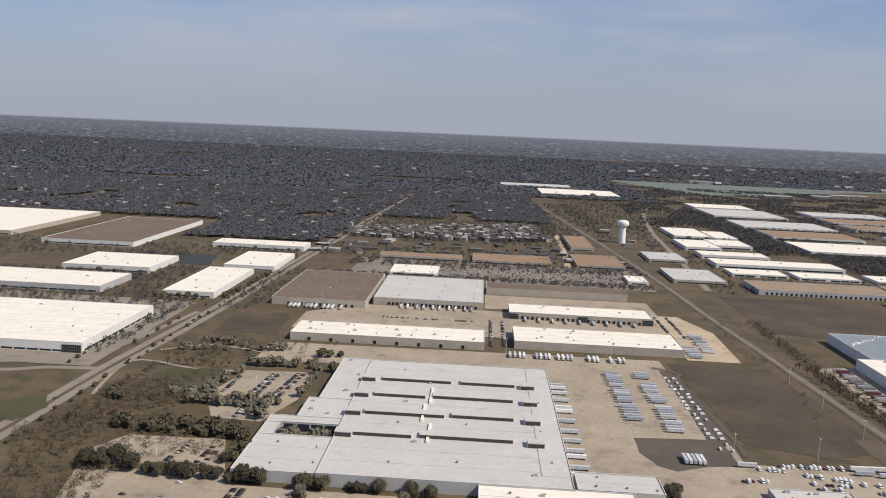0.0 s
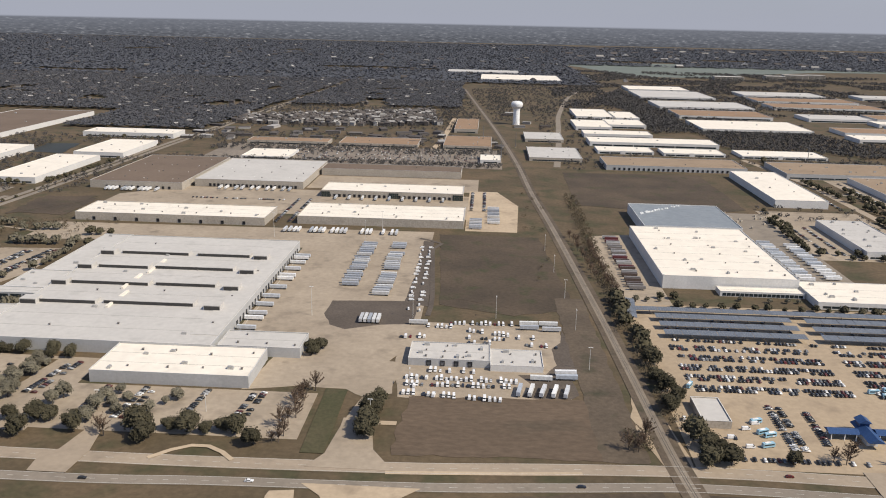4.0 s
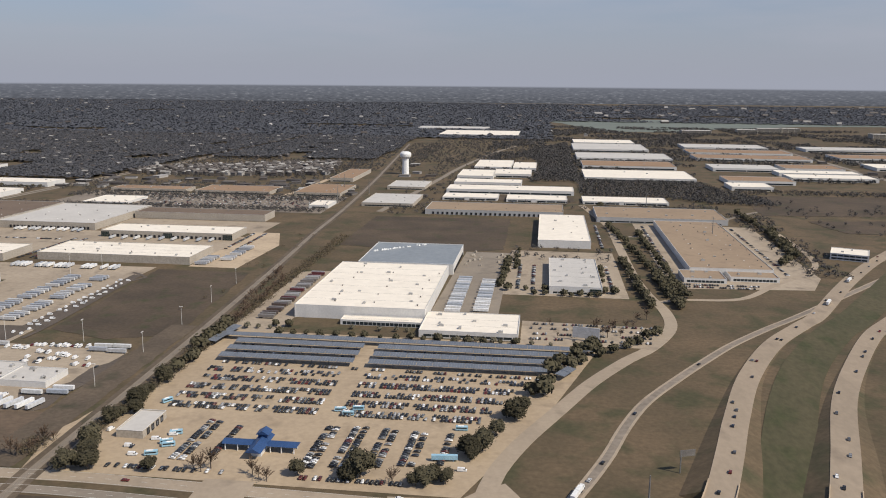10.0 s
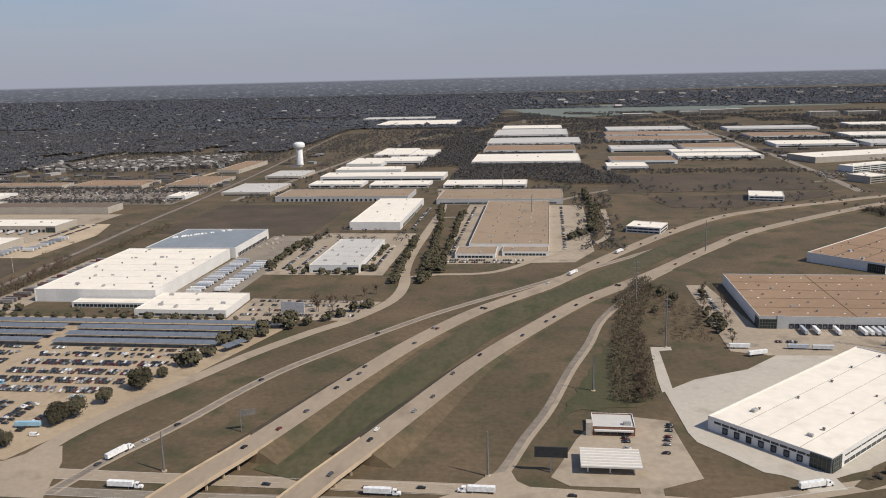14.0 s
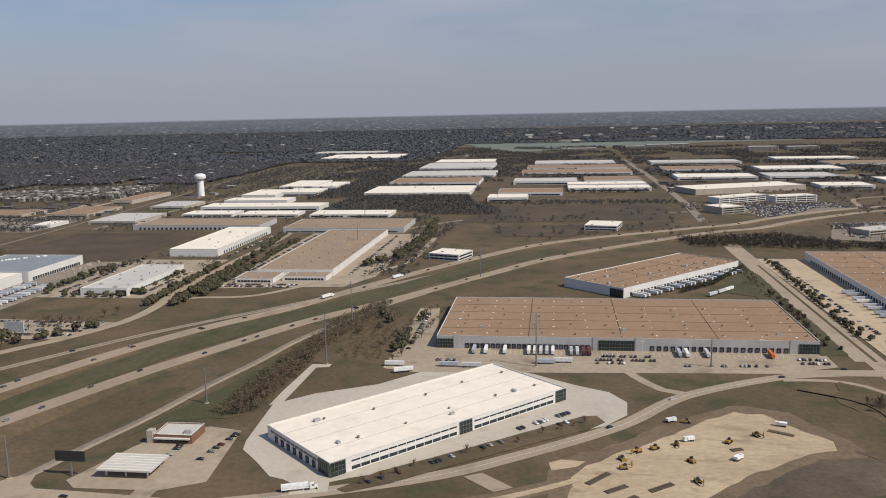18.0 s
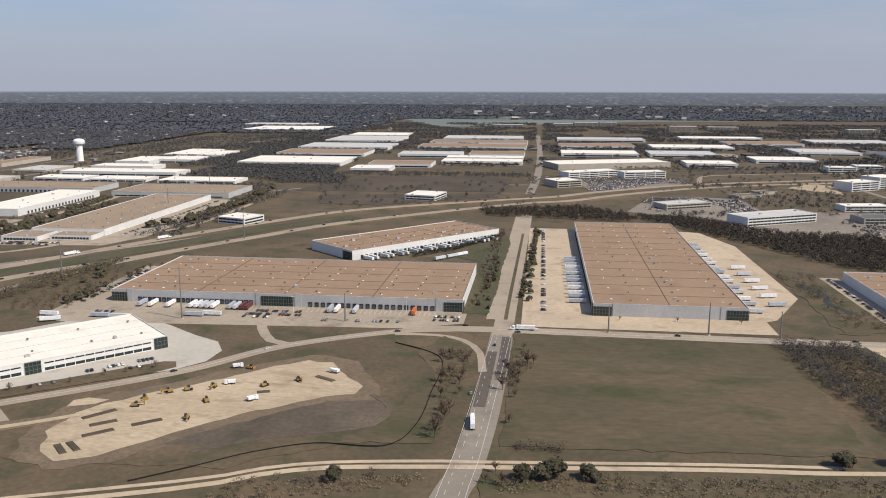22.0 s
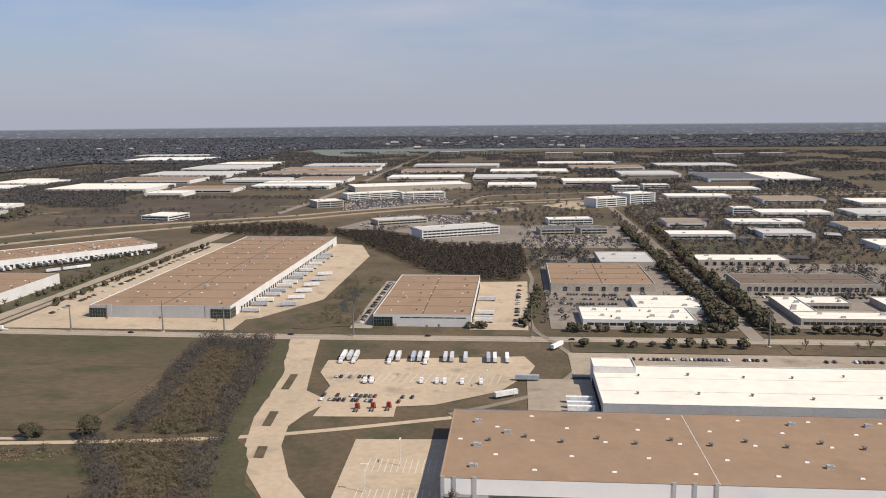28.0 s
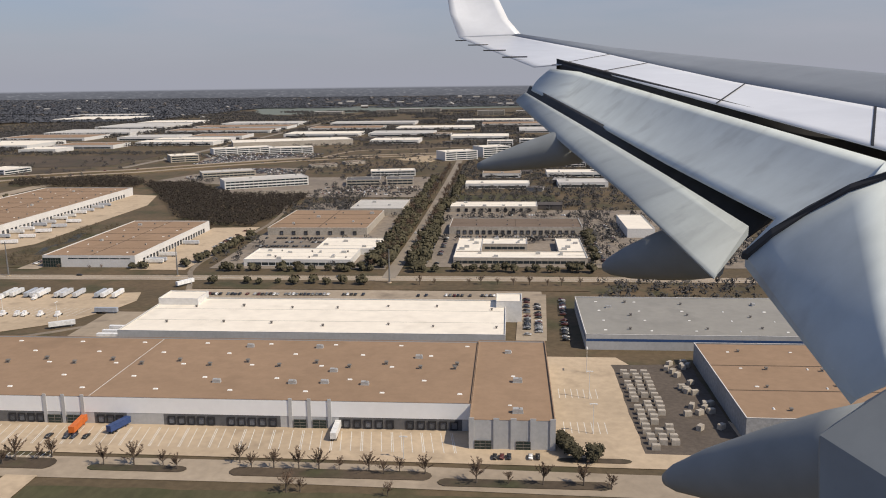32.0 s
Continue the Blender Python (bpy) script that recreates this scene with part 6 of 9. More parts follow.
for x, y, h in ((142, 879, 28), (34, 900, 28), (155, 925, 28), (130, 650, 26), (215, 655, 22), (285, 660, 20), (352, 560, 18), (350, 640, 18), (348, 720, 18), (344, 800, 18), (340, 880, 18), (205, 470, 14), (225, 520, 14), (-68, 480, 12), (30, 470, 12), (100, 470, 12), (-120, 520, 12), (-200, 480, 12), (-240, 590, 12), (-210, 760, 12), (1850, 390, 14), (1862, 420, 14), (2228, 380, 14), (2230, 420, 14), (2232, 455, 14), (1850, 560, 12), (1900, 540, 12), (2150, 352, 10), (1300, 690, 14), (1395, 700, 14)):
    lamp_post(x, y, h, random.choice((0, 90)))


# ---- vehicles ----
def extrude_profile(prof, w, inset=0.0):
    """Verts and faces of a side profile (x, z) drawn across the width w; inset narrows the points above the belt."""
    n = len(prof)
    top = max(z for _, z in prof)
    v = []
    for s in (-1, 1):
        v += [(x, s * (w / 2 - inset * max(0.0, (z - 0.9)) / max(0.01, top - 0.9)), z) for x, z in prof]
    f = [tuple(range(n))[::-1], tuple(range(n, 2 * n))] + [(i, (i + 1) % n, n + (i + 1) % n, n + i) for i in range(n)]
    return v, [q[::-1] for q in f]


CAR_BODY = [(-2.3, 0.35), (2.25, 0.35), (2.35, 0.65), (2.2, 0.85), (1.15, 0.98), (0.45, 1.42), (-1.1, 1.46), (-1.75, 1.05), (-2.3, 0.98)]
VAN_BODY = [(-2.9, 0.4), (2.7, 0.4), (2.85, 0.8), (2.7, 1.15), (2.0, 1.35), (1.4, 2.2), (1.1, 2.35), (-2.8, 2.4), (-2.9, 2.2)]


def wheel_mesh(r=0.34, w=0.24):
    v, f = lathe([(r * 0.55, -w / 2), (r, -w / 2 + 0.02), (r, w / 2 - 0.02), (r * 0.55, w / 2)], 10)
    return mesh_of("wheel", [(x, z, y) for x, y, z in v], f, M_TYRE)


def car_proto(name, prof, w, mat, label, glass, wheels=True):
    v, f = extrude_profile(prof, w, 0.2)
    body = tagged(put(name, mesh_of(name, v, f, mat)), label, "car" if name == "car" else "van", "parked and passing vehicles")
    put("window_glass", boxes_mesh("window_glass", glass, M_GLASS), body)
    if wheels:
        for x in (-1.45, 1.45):
            for s in (-1, 1):
                put("wheel", shared("wheel", wheel_mesh), body, pose(x, s * (w / 2 - 0.1), 0.34))
    return body


CAR_GLASS = [(-1.45, -0.78, 1.08, 0.75, 0.78, 1.30)]
car_w = car_proto("car", CAR_BODY, 1.82, M_CAR, "passenger car on the freeway or street", [(-1.5, -0.885, 1.02, 0.72, 0.885, 1.30), (0.55, -0.7, 1.0, 1.08, 0.7, 1.16), (-1.7, -0.7, 1.08, -1.2, 0.7, 1.36)])
car_w.matrix_basis = pose(607, 424, 0.24, 0, 0, 0)
car_p = car_proto("car", CAR_BODY, 1.82, M_CAR, "passenger car parked in a marked row", [(-1.5, -0.885, 1.02, 0.72, 0.885, 1.30), (0.55, -0.7, 1.0, 1.08, 0.7, 1.16), (-1.7, -0.7, 1.08, -1.2, 0.7, 1.36)], False)
car_p.matrix_basis = pose(430, 466, 0.2, 0, 0, 90)
van_p = car_proto("white_van", VAN_BODY, 2.0, M_WCAR, "white delivery van parked in a depot row", [(1.45, -0.88, 1.4, 2.0, 0.88, 2.0), (0.9, -0.99, 1.45, 1.5, 0.99, 1.95)], False)
van_p.matrix_basis = pose(228, 520, 0.3, 0, 0, 90)


def trailer_proto(name, label, mat, L=15.5, tractor=False):
    body = tagged(put(name, boxes_mesh(name, [(-L / 2, -1.28, 1.25, L / 2, 1.28, 4.0), (L / 2 - 2.8, -0.9, 0, L / 2 - 2.5, -0.7, 1.25), (L / 2 - 2.8, 0.7, 0, L / 2 - 2.5, 0.9, 1.25), (-L / 2 + 0.5, -0.6, 0.95, L / 2 - 0.3, 0.6, 1.25)], mat)), label, "truck" if tractor else "trailer", "trucks and trailers")
    put("bogie", shared("bogie", lambda: boxes_mesh("bogie", [(-1.4, -1.22, 0.12, -0.45, -0.75, 1.05), (-1.4, 0.75, 0.12, -0.45, 1.22, 1.05), (0.45, -1.22, 0.12, 1.4, -0.75, 1.05), (0.45, 0.75, 0.12, 1.4, 1.22, 1.05), (-1.5, -0.5, 0.6, 1.5, 0.5, 1.0)], M_TYRE, 0.08)), body, pose(-L / 2 + 2.4, 0, 0))
    if tractor:
        cab = put("cab", boxes_mesh("cab", [(0, -1.2, 0.6, 2.4, 1.2, 3.4), (2.4, -1.05, 0.6, 4.3, 1.05, 2.0), (-2.6, -0.5, 0.7, 0, 0.5, 1.1)], M_PALE, 0.12), body, pose(L / 2 + 0.9, 0, 0), "white tractor cab with bonnet")
        put("windscreen", boxes_mesh("windscreen", [(2.3, -1.0, 2.2, 2.44, 1.0, 3.1), (1.2, -1.22, 2.2, 2.1, 1.22, 3.0)], M_GLASS), cab)
        for x in (3.4, -1.0, -2.1):
            put("axle_wheels", shared("axle", lambda: boxes_mesh("axle_wheels", [(-0.48, -1.22, 0.05, 0.48, -0.8, 1.0), (-0.48, 0.8, 0.05, 0.48, 1.22, 1.0)], M_TYRE, 0.1)), cab, pose(x, 0, 0))
    return body


tr_white = trailer_proto("semi_trailer", "pale box trailer parked on a concrete yard", M_TRAILER)
tr_white.matrix_basis = pose(40, 928, 0.3, 0, 0, 90)
tr_blue = trailer_proto("semi_trailer", "blue-grey box trailer parked in a row", M_TRBLUE)
tr_blue.matrix_basis = pose(148, 876, 0.4, 0, 0, 0)
tr_maroon = trailer_proto("semi_trailer", "dark red or grey box trailer in a yard row", M_MAROON)
tr_maroon.matrix_basis = pose(419, 752, 0.5, 0, 0, 0)
tr_orange = trailer_proto("semi_trailer", "orange box trailer at a dock door", M_ORANGE, 14)
tr_orange.matrix_basis = pose(2003, 373, 0.5, 0, 0, 95)
truck = trailer_proto("articulated_truck", "white truck and box trailer on the road", M_PALE, 14.5, True)
truck.matrix_basis = pose(704, 440, 0.3, 0, 0, 70)
tractor = tagged(put("tractor_unit", boxes_mesh("tractor_unit", [(0, -1.2, 0.7, 2.4, 1.2, 3.5), (2.4, -1.05, 0.7, 4.2, 1.05, 2.1), (-2.8, -0.5, 0.8, 0, 0.5, 1.2)], M_WCAR, 0.1)), "white tractor unit parked without a trailer", "truck", "trucks and trailers")
for x in (3.3, -1.1, -2.2):
    put("axle_wheels", shared("axle", lambda: None), tractor, pose(x, 0, 0))
tractor.matrix_basis = pose(1822, 547, 0.5, 0, 0, -90)

rng = random.Random(11)


def lay(proto, places):
    for x, y, z, a in places:
        if z < 0.56:      # not on the freeway's banks
            z = 0.24
        copy_thing(proto, pose(x, y, z, 0, 0, a))


# moving and street traffic, as it stands
fw = [(777, 446, 6.6, 62), (789, 498, 4.6, 64), (813, 546, 3.2, 65), (821, 569, 2.6, 65), (852, 646, 1.1, 64), (901, 755, 0.6, 62), (906, 623, 1.0, 243), (890, 577, 2.2, 245), (860, 498, 4.3, 246), (844, 458, 6.1, 246), (830, 420, 6.7, 246), (948, 735, 0.5, 240), (1010, 845, 0.5, 238), (872, 690, 0.8, 62), (880, 696, 0.7, 62), (930, 800, 0.5, 62), (955, 848, 0.5, 60), (985, 905, 0.5, 58), (1001, 942, 0.5, 57), (1052, 1045, 0.5, 54), (1093, 1087, 0.5, 50), (1130, 1152, 0.6, 50), (1170, 1075, 0.8, 229), (1212, 1115, 1.2, 228), (1105, 990, 0.5, 234), (1075, 945, 0.5, 236), (1042, 888, 0.5, 238), (980, 790, 0.5, 240), (925, 680, 0.7, 242), (718, 481, 0.4, 62), (710, 463, 0.4, 60), (749, 569, 0.4, 60), (811, 672, 0.4, 57), (692, 420, 0.4, 75), (1300, 1210, 1.6, 226), (1390, 1300, 2.3, 225), (1350, 1360, 2.2, 40), (1500, 1460, 2.6, 30)]
for x, y, z, a in fw:
    if z == 0.4:
        line_ = smooth_line(FRONTAGE_WEST)
        up_, lane_ = 0.30, 0.0
    else:
        line_, _, _, up_ = FREEWAYS[a > 180]
        lane_ = rng.choice((-4.6, -1.2, 2.4))
    i = min(range(1, len(line_)), key=lambda k: abs(line_[k].y - y))
    d_ = (line_[i] - line_[i - 1]).normalized()
    q_ = line_[i] + Vector((d_.y, -d_.x, 0)) * lane_
    copy_thing(car_w, pose(q_.x, q_.y, line_[i].z + up_ + 0.01, 0, 0, math.degrees(math.atan2(d_.y, d_.x)) + (180 if a > 180 else 0)))
lay(car_w, [(804, 413, 0.4, 0), (880, 400, 0.4, 180), (888, 416, 0.4, 0), (859, 414, 0.4, 0), (967, 414, 0.4, 0), (995, 398, 0.4, 180), (330, 402, 0.4, 4), (448, 423, 0.4, 0), (60, 387, 0.4, 0), (-60, 411, 0.4, 180), (150, 392, 0.4, 0), (560, 401, 0.4, 0), (1465, 521, 0.4, 90), (1483, 585, 0.4, 270), (1474, 620, 0.4, 90), (1504, 664, 0.4, 0), (1490, 655, 0.4, 180), (1448, 668, 0.4, 0), (1612, 660, 0.4, 0), (1700, 659, 0.4, 180), (1742, 661, 0.4, 0), (1850, 662, 0.4, 0), (1960, 657, 0.4, 180), (2060, 662, 0.4, 0), (2102, 760, 0.4, 90), (2099, 850, 0.4, 270), (1264, 537, 0.4, 40), (1310, 592, 0.4, 48), (1397, 646, 0.4, 14), (-378, 700, 0.4, 88), (-366, 830, 0.4, 88), (-360, 1000, 0.4, 267)])
for line_, side_, width_, top_ in FREEWAYS:
    south = line_[3].x > 760
    for k in range(14):
        i = rng.randrange(20, len(line_) - 30)
        p_, s_ = line_[i], side_[i]
        if 440 < p_.y < 1700:
            q_ = p_ + s_ * rng.choice((-5.0, -1.4, 2.2))
            d_ = line_[i + 1] - line_[i]
            copy_thing(car_w, pose(q_.x, q_.y, p_.z + top_ + 0.01, 0, 0, math.degrees(math.atan2(d_.y, d_.x)) + (180 if south else 0)))
for fy_, ff_ in ((892, 0), (1002, 0)):
    line_, side_, _, up_ = FREEWAYS[ff_]
    i = min(range(1, len(line_)), key=lambda k: abs(line_[k].y - fy_))
    d_ = line_[i] - line_[i - 1]
    copy_thing(truck, pose(line_[i].x, line_[i].y, line_[i].z + up_ + 0.01, 0, 0, math.degrees(math.atan2(d_.y, d_.x))))
lay(truck, [(1470, 472, 0.4, 95), (920, 414, 0.4, 180), (866, 408, 0.4, 0), (726, 404, 0.4, 0), (1496, 662, 0.4, 180), (1090, 433, 0.4, 20), (640, 400, 0.4, 0)])

# trailers, yard by yard
lay(tr_blue, [(148 + rng.uniform(-1, 1), 870 - 7.2 * k, 0.4, rng.choice((0, 180))) for k in range(20) if k not in (6, 13)])
lay(tr_blue, [(181 + rng.uniform(-1, 1), 880 - 6.6 * k, 0.4, rng.choice((0, 180))) for k in range(27) if k not in (3, 4, 5, 10, 15, 16, 22)])
lay(tr_blue, [(173 + 3.6 * k, 644, 0.4, 90) for k in range(5)] + [(221, 639, 0.4, 2), (312, 636, 0.4, 2), (330, 634, 0.4, 2)])
lay(tr_white, [(46 + 5 * k + rng.uniform(-0.6, 0.6), 929, 0.4, 90) for k in range(26) if k not in (3, 4, 9, 14, 15, 16, 20, 21, 23)])
lay(tr_white, [(85, y, 0.4, 180) for y in (598, 612, 634, 646, 668, 690, 716, 742, 752, 774, 796, 812, 820)])
lay(tr_white, [(-110 + 4.6 * k, 1156, 0.4, 90) for k in range(24) if k % 5 not in (1, 3, 4)] + [(-270 + 6 * k, 1126, 0.4, 90) for k in range(14) if k % 4])
lay(tr_white, [(60 + 6.2 * k, 1112, 0.4, 90) for k in range(26) if k % 3 == 1])
lay(tr_blue, [(262, 965 + 8 * k, 0.4, 0) for k in range(6)] + [(284, 985 + 8 * k, 0.4, 0) for k in range(12) if k % 4])
lay(tr_maroon, [(419 + rng.uniform(-1, 1), 760 + 5.6 * k, 0.5, 0) for k in range(34) if k % 7 not in (2, 5)])
lay(tr_white, [(594, 800 + 5.4 * k, 0.5, 180) for k in range(27) if k % 6 not in (1, 3)] + [(622, 806 + 5.0 * k, 0.5, 0) for k in range(26) if k % 5 not in (2, 4)])
for k, x in enumerate((1162, 1172, 1188, 1208, 1213, 1218, 1223, 1228, 1243, 1248, 1253, 1258, 1330, 1336, 1352, 1402)):
    copy_thing(tr_orange if k == 15 else tr_maroon if k in (10, 11) else tr_white, pose(x, 698, 0.4, 0, 0, 90))
lay(tr_white, [(1102, 655, 0.4, 0), (1146, 656, 0.4, 0), (1164, 655, 0.4, 0), (1222, 668, 0.4, 0), (1236, 672, 0.4, 0), (1112, 640, 0.4, 22)])
lay(tr_white, [(1540, 745 + 6.1 * k, 0.4, 0) for k in range(34) if k % 5 not in (0, 2, 3)] + [(1686, 735 + 6.1 * k, 0.4, 180) for k in range(52) if k % 7 in (0, 4)] + [(1712, 760 + 30 * k, 0.4, 12) for k in range(6)])
m_ = pose(1302, 903, 0, 0, 0, 47.3)
for k in range(28):
    if k % 6 not in (2, 5):
        q = m_ @ Vector((16 + 7 * k, -9, 0))
        copy_thing(tr_white, pose(q.x, q.y, 0.4, 0, 0, 137.3))
lay(tr_white, [(1397, 920, 0.4, 50), (1409, 934, 0.4, 50), (1419, 946, 0.4, 50), (1892, 708, 0.4, 180), (1892, 715, 0.4, 180), (1892, 736, 0.4, 180), (1892, 790, 0.4, 180), (1912, 524, 0.4, 30), (1955, 500, 0.4, 0), (1955, 507, 0.4, 0), (1955, 516, 0.4, 0), (1948, 634, 0.4, 60)])
lay(tr_white, [(x, 600, 0.4, 92) for x in (1797, 1801.5, 1806, 1831, 1836, 1846.5, 1851, 1856, 1869, 1873.5, 1883, 1899, 1903.5, 1912)])
lay(tractor, [(1826, 548, 0.5, -90), (1858, 549, 0.5, -90), (1868, 549, 0.5, -90), (1873, 549, 0.5, -90), (1884, 549, 0.5, -90), (1896, 549, 0.5, -90), (1797, 590, 0.5, -90), (1806, 590, 0.5, -90), (1831, 590, 0.5, -90), (1856, 590, 0.5, -90)])
lay(tr_white, [(2118, 374, 0.5, 92)])
lay(tr_blue, [(1856, 362, 0.5, -14), (1925, 556, 0.4, 0)])


# parked cars in rows
def row(proto, x0, y0, x1, y1, turn, fill=0.8, step=2.75, z=0.3, jit=0.35):
    n = int(math.hypot(x1 - x0, y1 - y0) / step)
    out = []
    for k in range(n):
        if rng.random() < fill:
            t = (k + 0.5) / n
            out.append((x0 + (x1 - x0) * t + rng.uniform(-jit, jit) * 0.4, y0 + (y1 - y0) * t + rng.uniform(-jit, jit), z, turn + rng.choice((0, 180)) + rng.uniform(-2, 2)))
    return out


park = []
for ya in (607, 588, 569, 551, 533):
    for dy in (0, 5.4):
        park += row(car_p, 420, ya + dy, 530, ya + dy, 90, 0.62 if ya > 600 else 0.78, z=0.5)
        park += row(car_p, 546, ya + dy, 632 + 0.36 * (ya - 500), ya + dy, 90, 0.55 if ya > 600 else 0.8, z=0.5)
park += row(car_p, 420, 626, 690, 622, 90, 0.7, z=0.5)
for x_, y0, y1 in ((462, 452, 512), (468, 452, 510), (484, 460, 505), (543, 452, 512), (548, 452, 512), (561, 455, 514), (567, 455, 514), (581, 458, 514), (587, 458, 512), (601, 462, 512), (607, 462, 510), (624, 466, 512)):
    park += row(car_p, x_, y0, x_ + 2, y1, 0, 0.85, z=0.5)
park += row(car_p, 424, 440, 500, 440, 90, 0.7, z=0.5) + row(car_p, 545, 440, 615, 440, 90, 0.7, z=0.5)
near_park, far_park = park[:170], park[170:]
lay(car_p, near_park)
# other car parks, joined below
for x0, y0, x1, y1, a, fl in (
    (20, 455, 24, 500, 0, 0.7), (46, 455, 50, 500, 0, 0.7), (52, 455, 56, 500, 0, 0.6), (88, 455, 92, 500, 0, 0.6), (120, 455, 124, 500, 0, 0.6), (126, 455, 130, 500, 0, 0.5), (-236, 505, -236, 531, 0, 0.40), (-211, 505, -203, 560, 0, 0.50), (-167, 487, -164, 541, 0, 0.85), (-161, 487, -158, 541, 0, 0.80), (-150, 470, -137, 534, 0, 0.85), (-144, 470, -131, 534, 0, 0.85), (-103, 475, -102, 535, 0, 0.80), (-97, 475, -96, 535, 0, 0.85), (-84, 477, -81, 530, 0, 0.80), (-78, 477, -75, 530, 0, 0.80), (-66, 480, -60, 528, 0, 0.70), (-27, 484, -19, 536, 0, 0.70), (-21, 484, -13, 536, 0, 0.70), (-185, 455, -180, 500, 0, 0.40), (-229, 580, -222, 617, 0, 0.60), (-206, 574, -203, 612, 0, 0.60), (-200, 574, -197, 612, 0, 0.40), (-238, 744, -236, 795, 0, 0.60), (-211, 736, -206, 808, 0, 0.80), (-205, 736, -200, 808, 0, 0.70), (-190, 733, -181, 813, 0, 0.80), (-184, 733, -175, 813, 0, 0.60), (-207, 680, -207, 730, 0, 0.60),
    (672, 725, 780, 725, 90, 0.6), (672, 740, 782, 740, 90, 0.6), (672, 757, 786, 757, 90, 0.6), (672, 772, 786, 772, 90, 0.5), (655, 900, 655, 1030, 0, 0.7), (672, 900, 672, 1030, 0, 0.7), (760, 900, 760, 1030, 0, 0.6), (764, 1150, 764, 1340, 0, 0.6),
    (840, 955, 930, 955, 90, 0.8), (838, 944, 920, 944, 90, 0.7), (838, 980, 838, 1340, 0, 0.4), (975, 1010, 975, 1340, 0, 0.4),
    (255, 1060, 255, 1180, 0, 0.7), (272, 1060, 272, 1180, 0, 0.6), (18, 965, 18, 1100, 0, 0.7), (34, 965, 34, 1100, 0, 0.7), (-140, 1090, 0, 1090, 90, 0.5),
    (1262, 690, 1310, 690, 90, 0.8), (1262, 680, 1310, 680, 90, 0.7), (1262, 672, 1300, 672, 90, 0.5), (1133, 672, 1150, 672, 90, 0.6), (1105, 700, 1105, 830, 0, 0.4), (1420, 690, 1442, 690, 90, 0.7), (1420, 680, 1442, 680, 90, 0.6), (1330, 668, 1400, 672, 90, 0.3),
    (1198, 520, 1245, 566, 136, 0.35), (1120, 440, 1240, 545, 136, 0.15), (1000, 470, 1000, 515, 0, 0.5), (1020, 460, 1030, 515, 0, 0.4), (1510, 720, 1510, 1120, 0, 0.35), (1790, 700, 1790, 870, 0, 0.6), (1918, 700, 1922, 860, 0, 0.4),
    (1800, 520, 1860, 518, 90, 0.7), (1800, 512, 1850, 510, 90, 0.6), (1800, 556, 1830, 556, 90, 0.5), (1970, 606, 2090, 608, 90, 0.75), (2110, 606, 2200, 608, 90, 0.5), (2225, 505, 2228, 600, 0, 0.5), (2203, 514, 2204, 600, 0, 0.7), (2210, 514, 2211, 600, 0, 0.6),
    (1955, 780, 2015, 780, 90, 0.7), (1955, 800, 2050, 800, 90, 0.6), (1955, 820, 2050, 820, 90, 0.7), (2075, 700, 2075, 800, 0, 0.6), (2122, 710, 2122, 830, 0, 0.6), (2132, 710, 2132, 830, 0, 0.5), (2270, 700, 2270, 830, 0, 0.5), (2140, 830, 2260, 830, 90, 0.7), (2140, 815, 2260, 815, 90, 0.4), (2130, 960, 2260, 960, 90, 0.4), (2290, 820, 2290, 900, 0, 0.5), (1990, 365, 2012, 365, 90, 0.4), (1850, 368, 1875, 366, 90, 0.3), (2185, 355, 2208, 355, 90, 0.4)):
    far_park += row(car_p, x0, y0, x1, y1, a, fl, z=0.45)
for k in range(13):
    far_park += row(car_p, 1668 + rng.uniform(0, 14), 1318 + 13 * k, 1698, 1318 + 13 * k, 90, 0.7, z=0.45) + row(car_p, 1790, 1300 + 13 * k, 1836, 1300 + 13 * k, 90, 0.7, z=0.45)
    far_park += row(car_p, 1690, 1392 + 7 * k, 1790, 1400 + 7 * k, 90, 0.7, z=0.45) if k < 12 else []
for k in range(15):
    far_park += row(car_p, 1590 + rng.uniform(0, 10), 1560 + 12 * k, 1650 + 8 * min(k, 12), 1575 + 12 * k, 90, 0.75, z=0.45)
for k in range(9):
    far_park += row(car_p, 1930, 1130 + 11 * k, 2060, 1135 + 11 * k, 90, 0.35, z=0.45)
for k in range(14):
    far_park += row(car_p, -110, 1420 + 12 * k, 280, 1420 + 12 * k, 90, 0.35, z=0.45)
for k in range(8):
    far_park += row(car_p, 1480, 1690 + 14 * k, 1800, 1690 + 14 * k, 90, 0.5, z=0.45) + row(car_p, 2150, 1560 + 14 * k, 2420, 1560 + 14 * k, 90, 0.4, z=0.45)
cv, cf = extrude_profile(CAR_BODY, 1.82, 0.2)
base, tri = np.array(cv), []
for q in cf:
    tri += [(q[0], q[i], q[i + 1]) for i in range(1, len(q) - 1)]
tri = np.array(tri)
gb, gq = [], []
for b_ in ((-1.5, -0.89, 1.02, 0.72, 0.89, 1.30), (0.55, -0.7, 1.0, 1.08, 0.7, 1.16)):
    bv, bf = box_vf(*b_)
    gq += [tuple(i + len(gb) for i in q) for q in bf]
    gb += bv
gb, gq = np.array(gb), np.array(gq)
V, F, GV, GF = [], [], [], []
for k, (x, y, z, a) in enumerate(far_park):
    c, s = math.cos(radians(a)), math.sin(radians(a))
    R = np.array([[c, s, 0], [-s, c, 0], [0, 0, 1]])
    V.append(base @ R + (x, y, z))
    F.append(tri + k * len(base))
    GV.append(gb @ R + (x, y, z))
    GF.append(gq + k * len(gb))
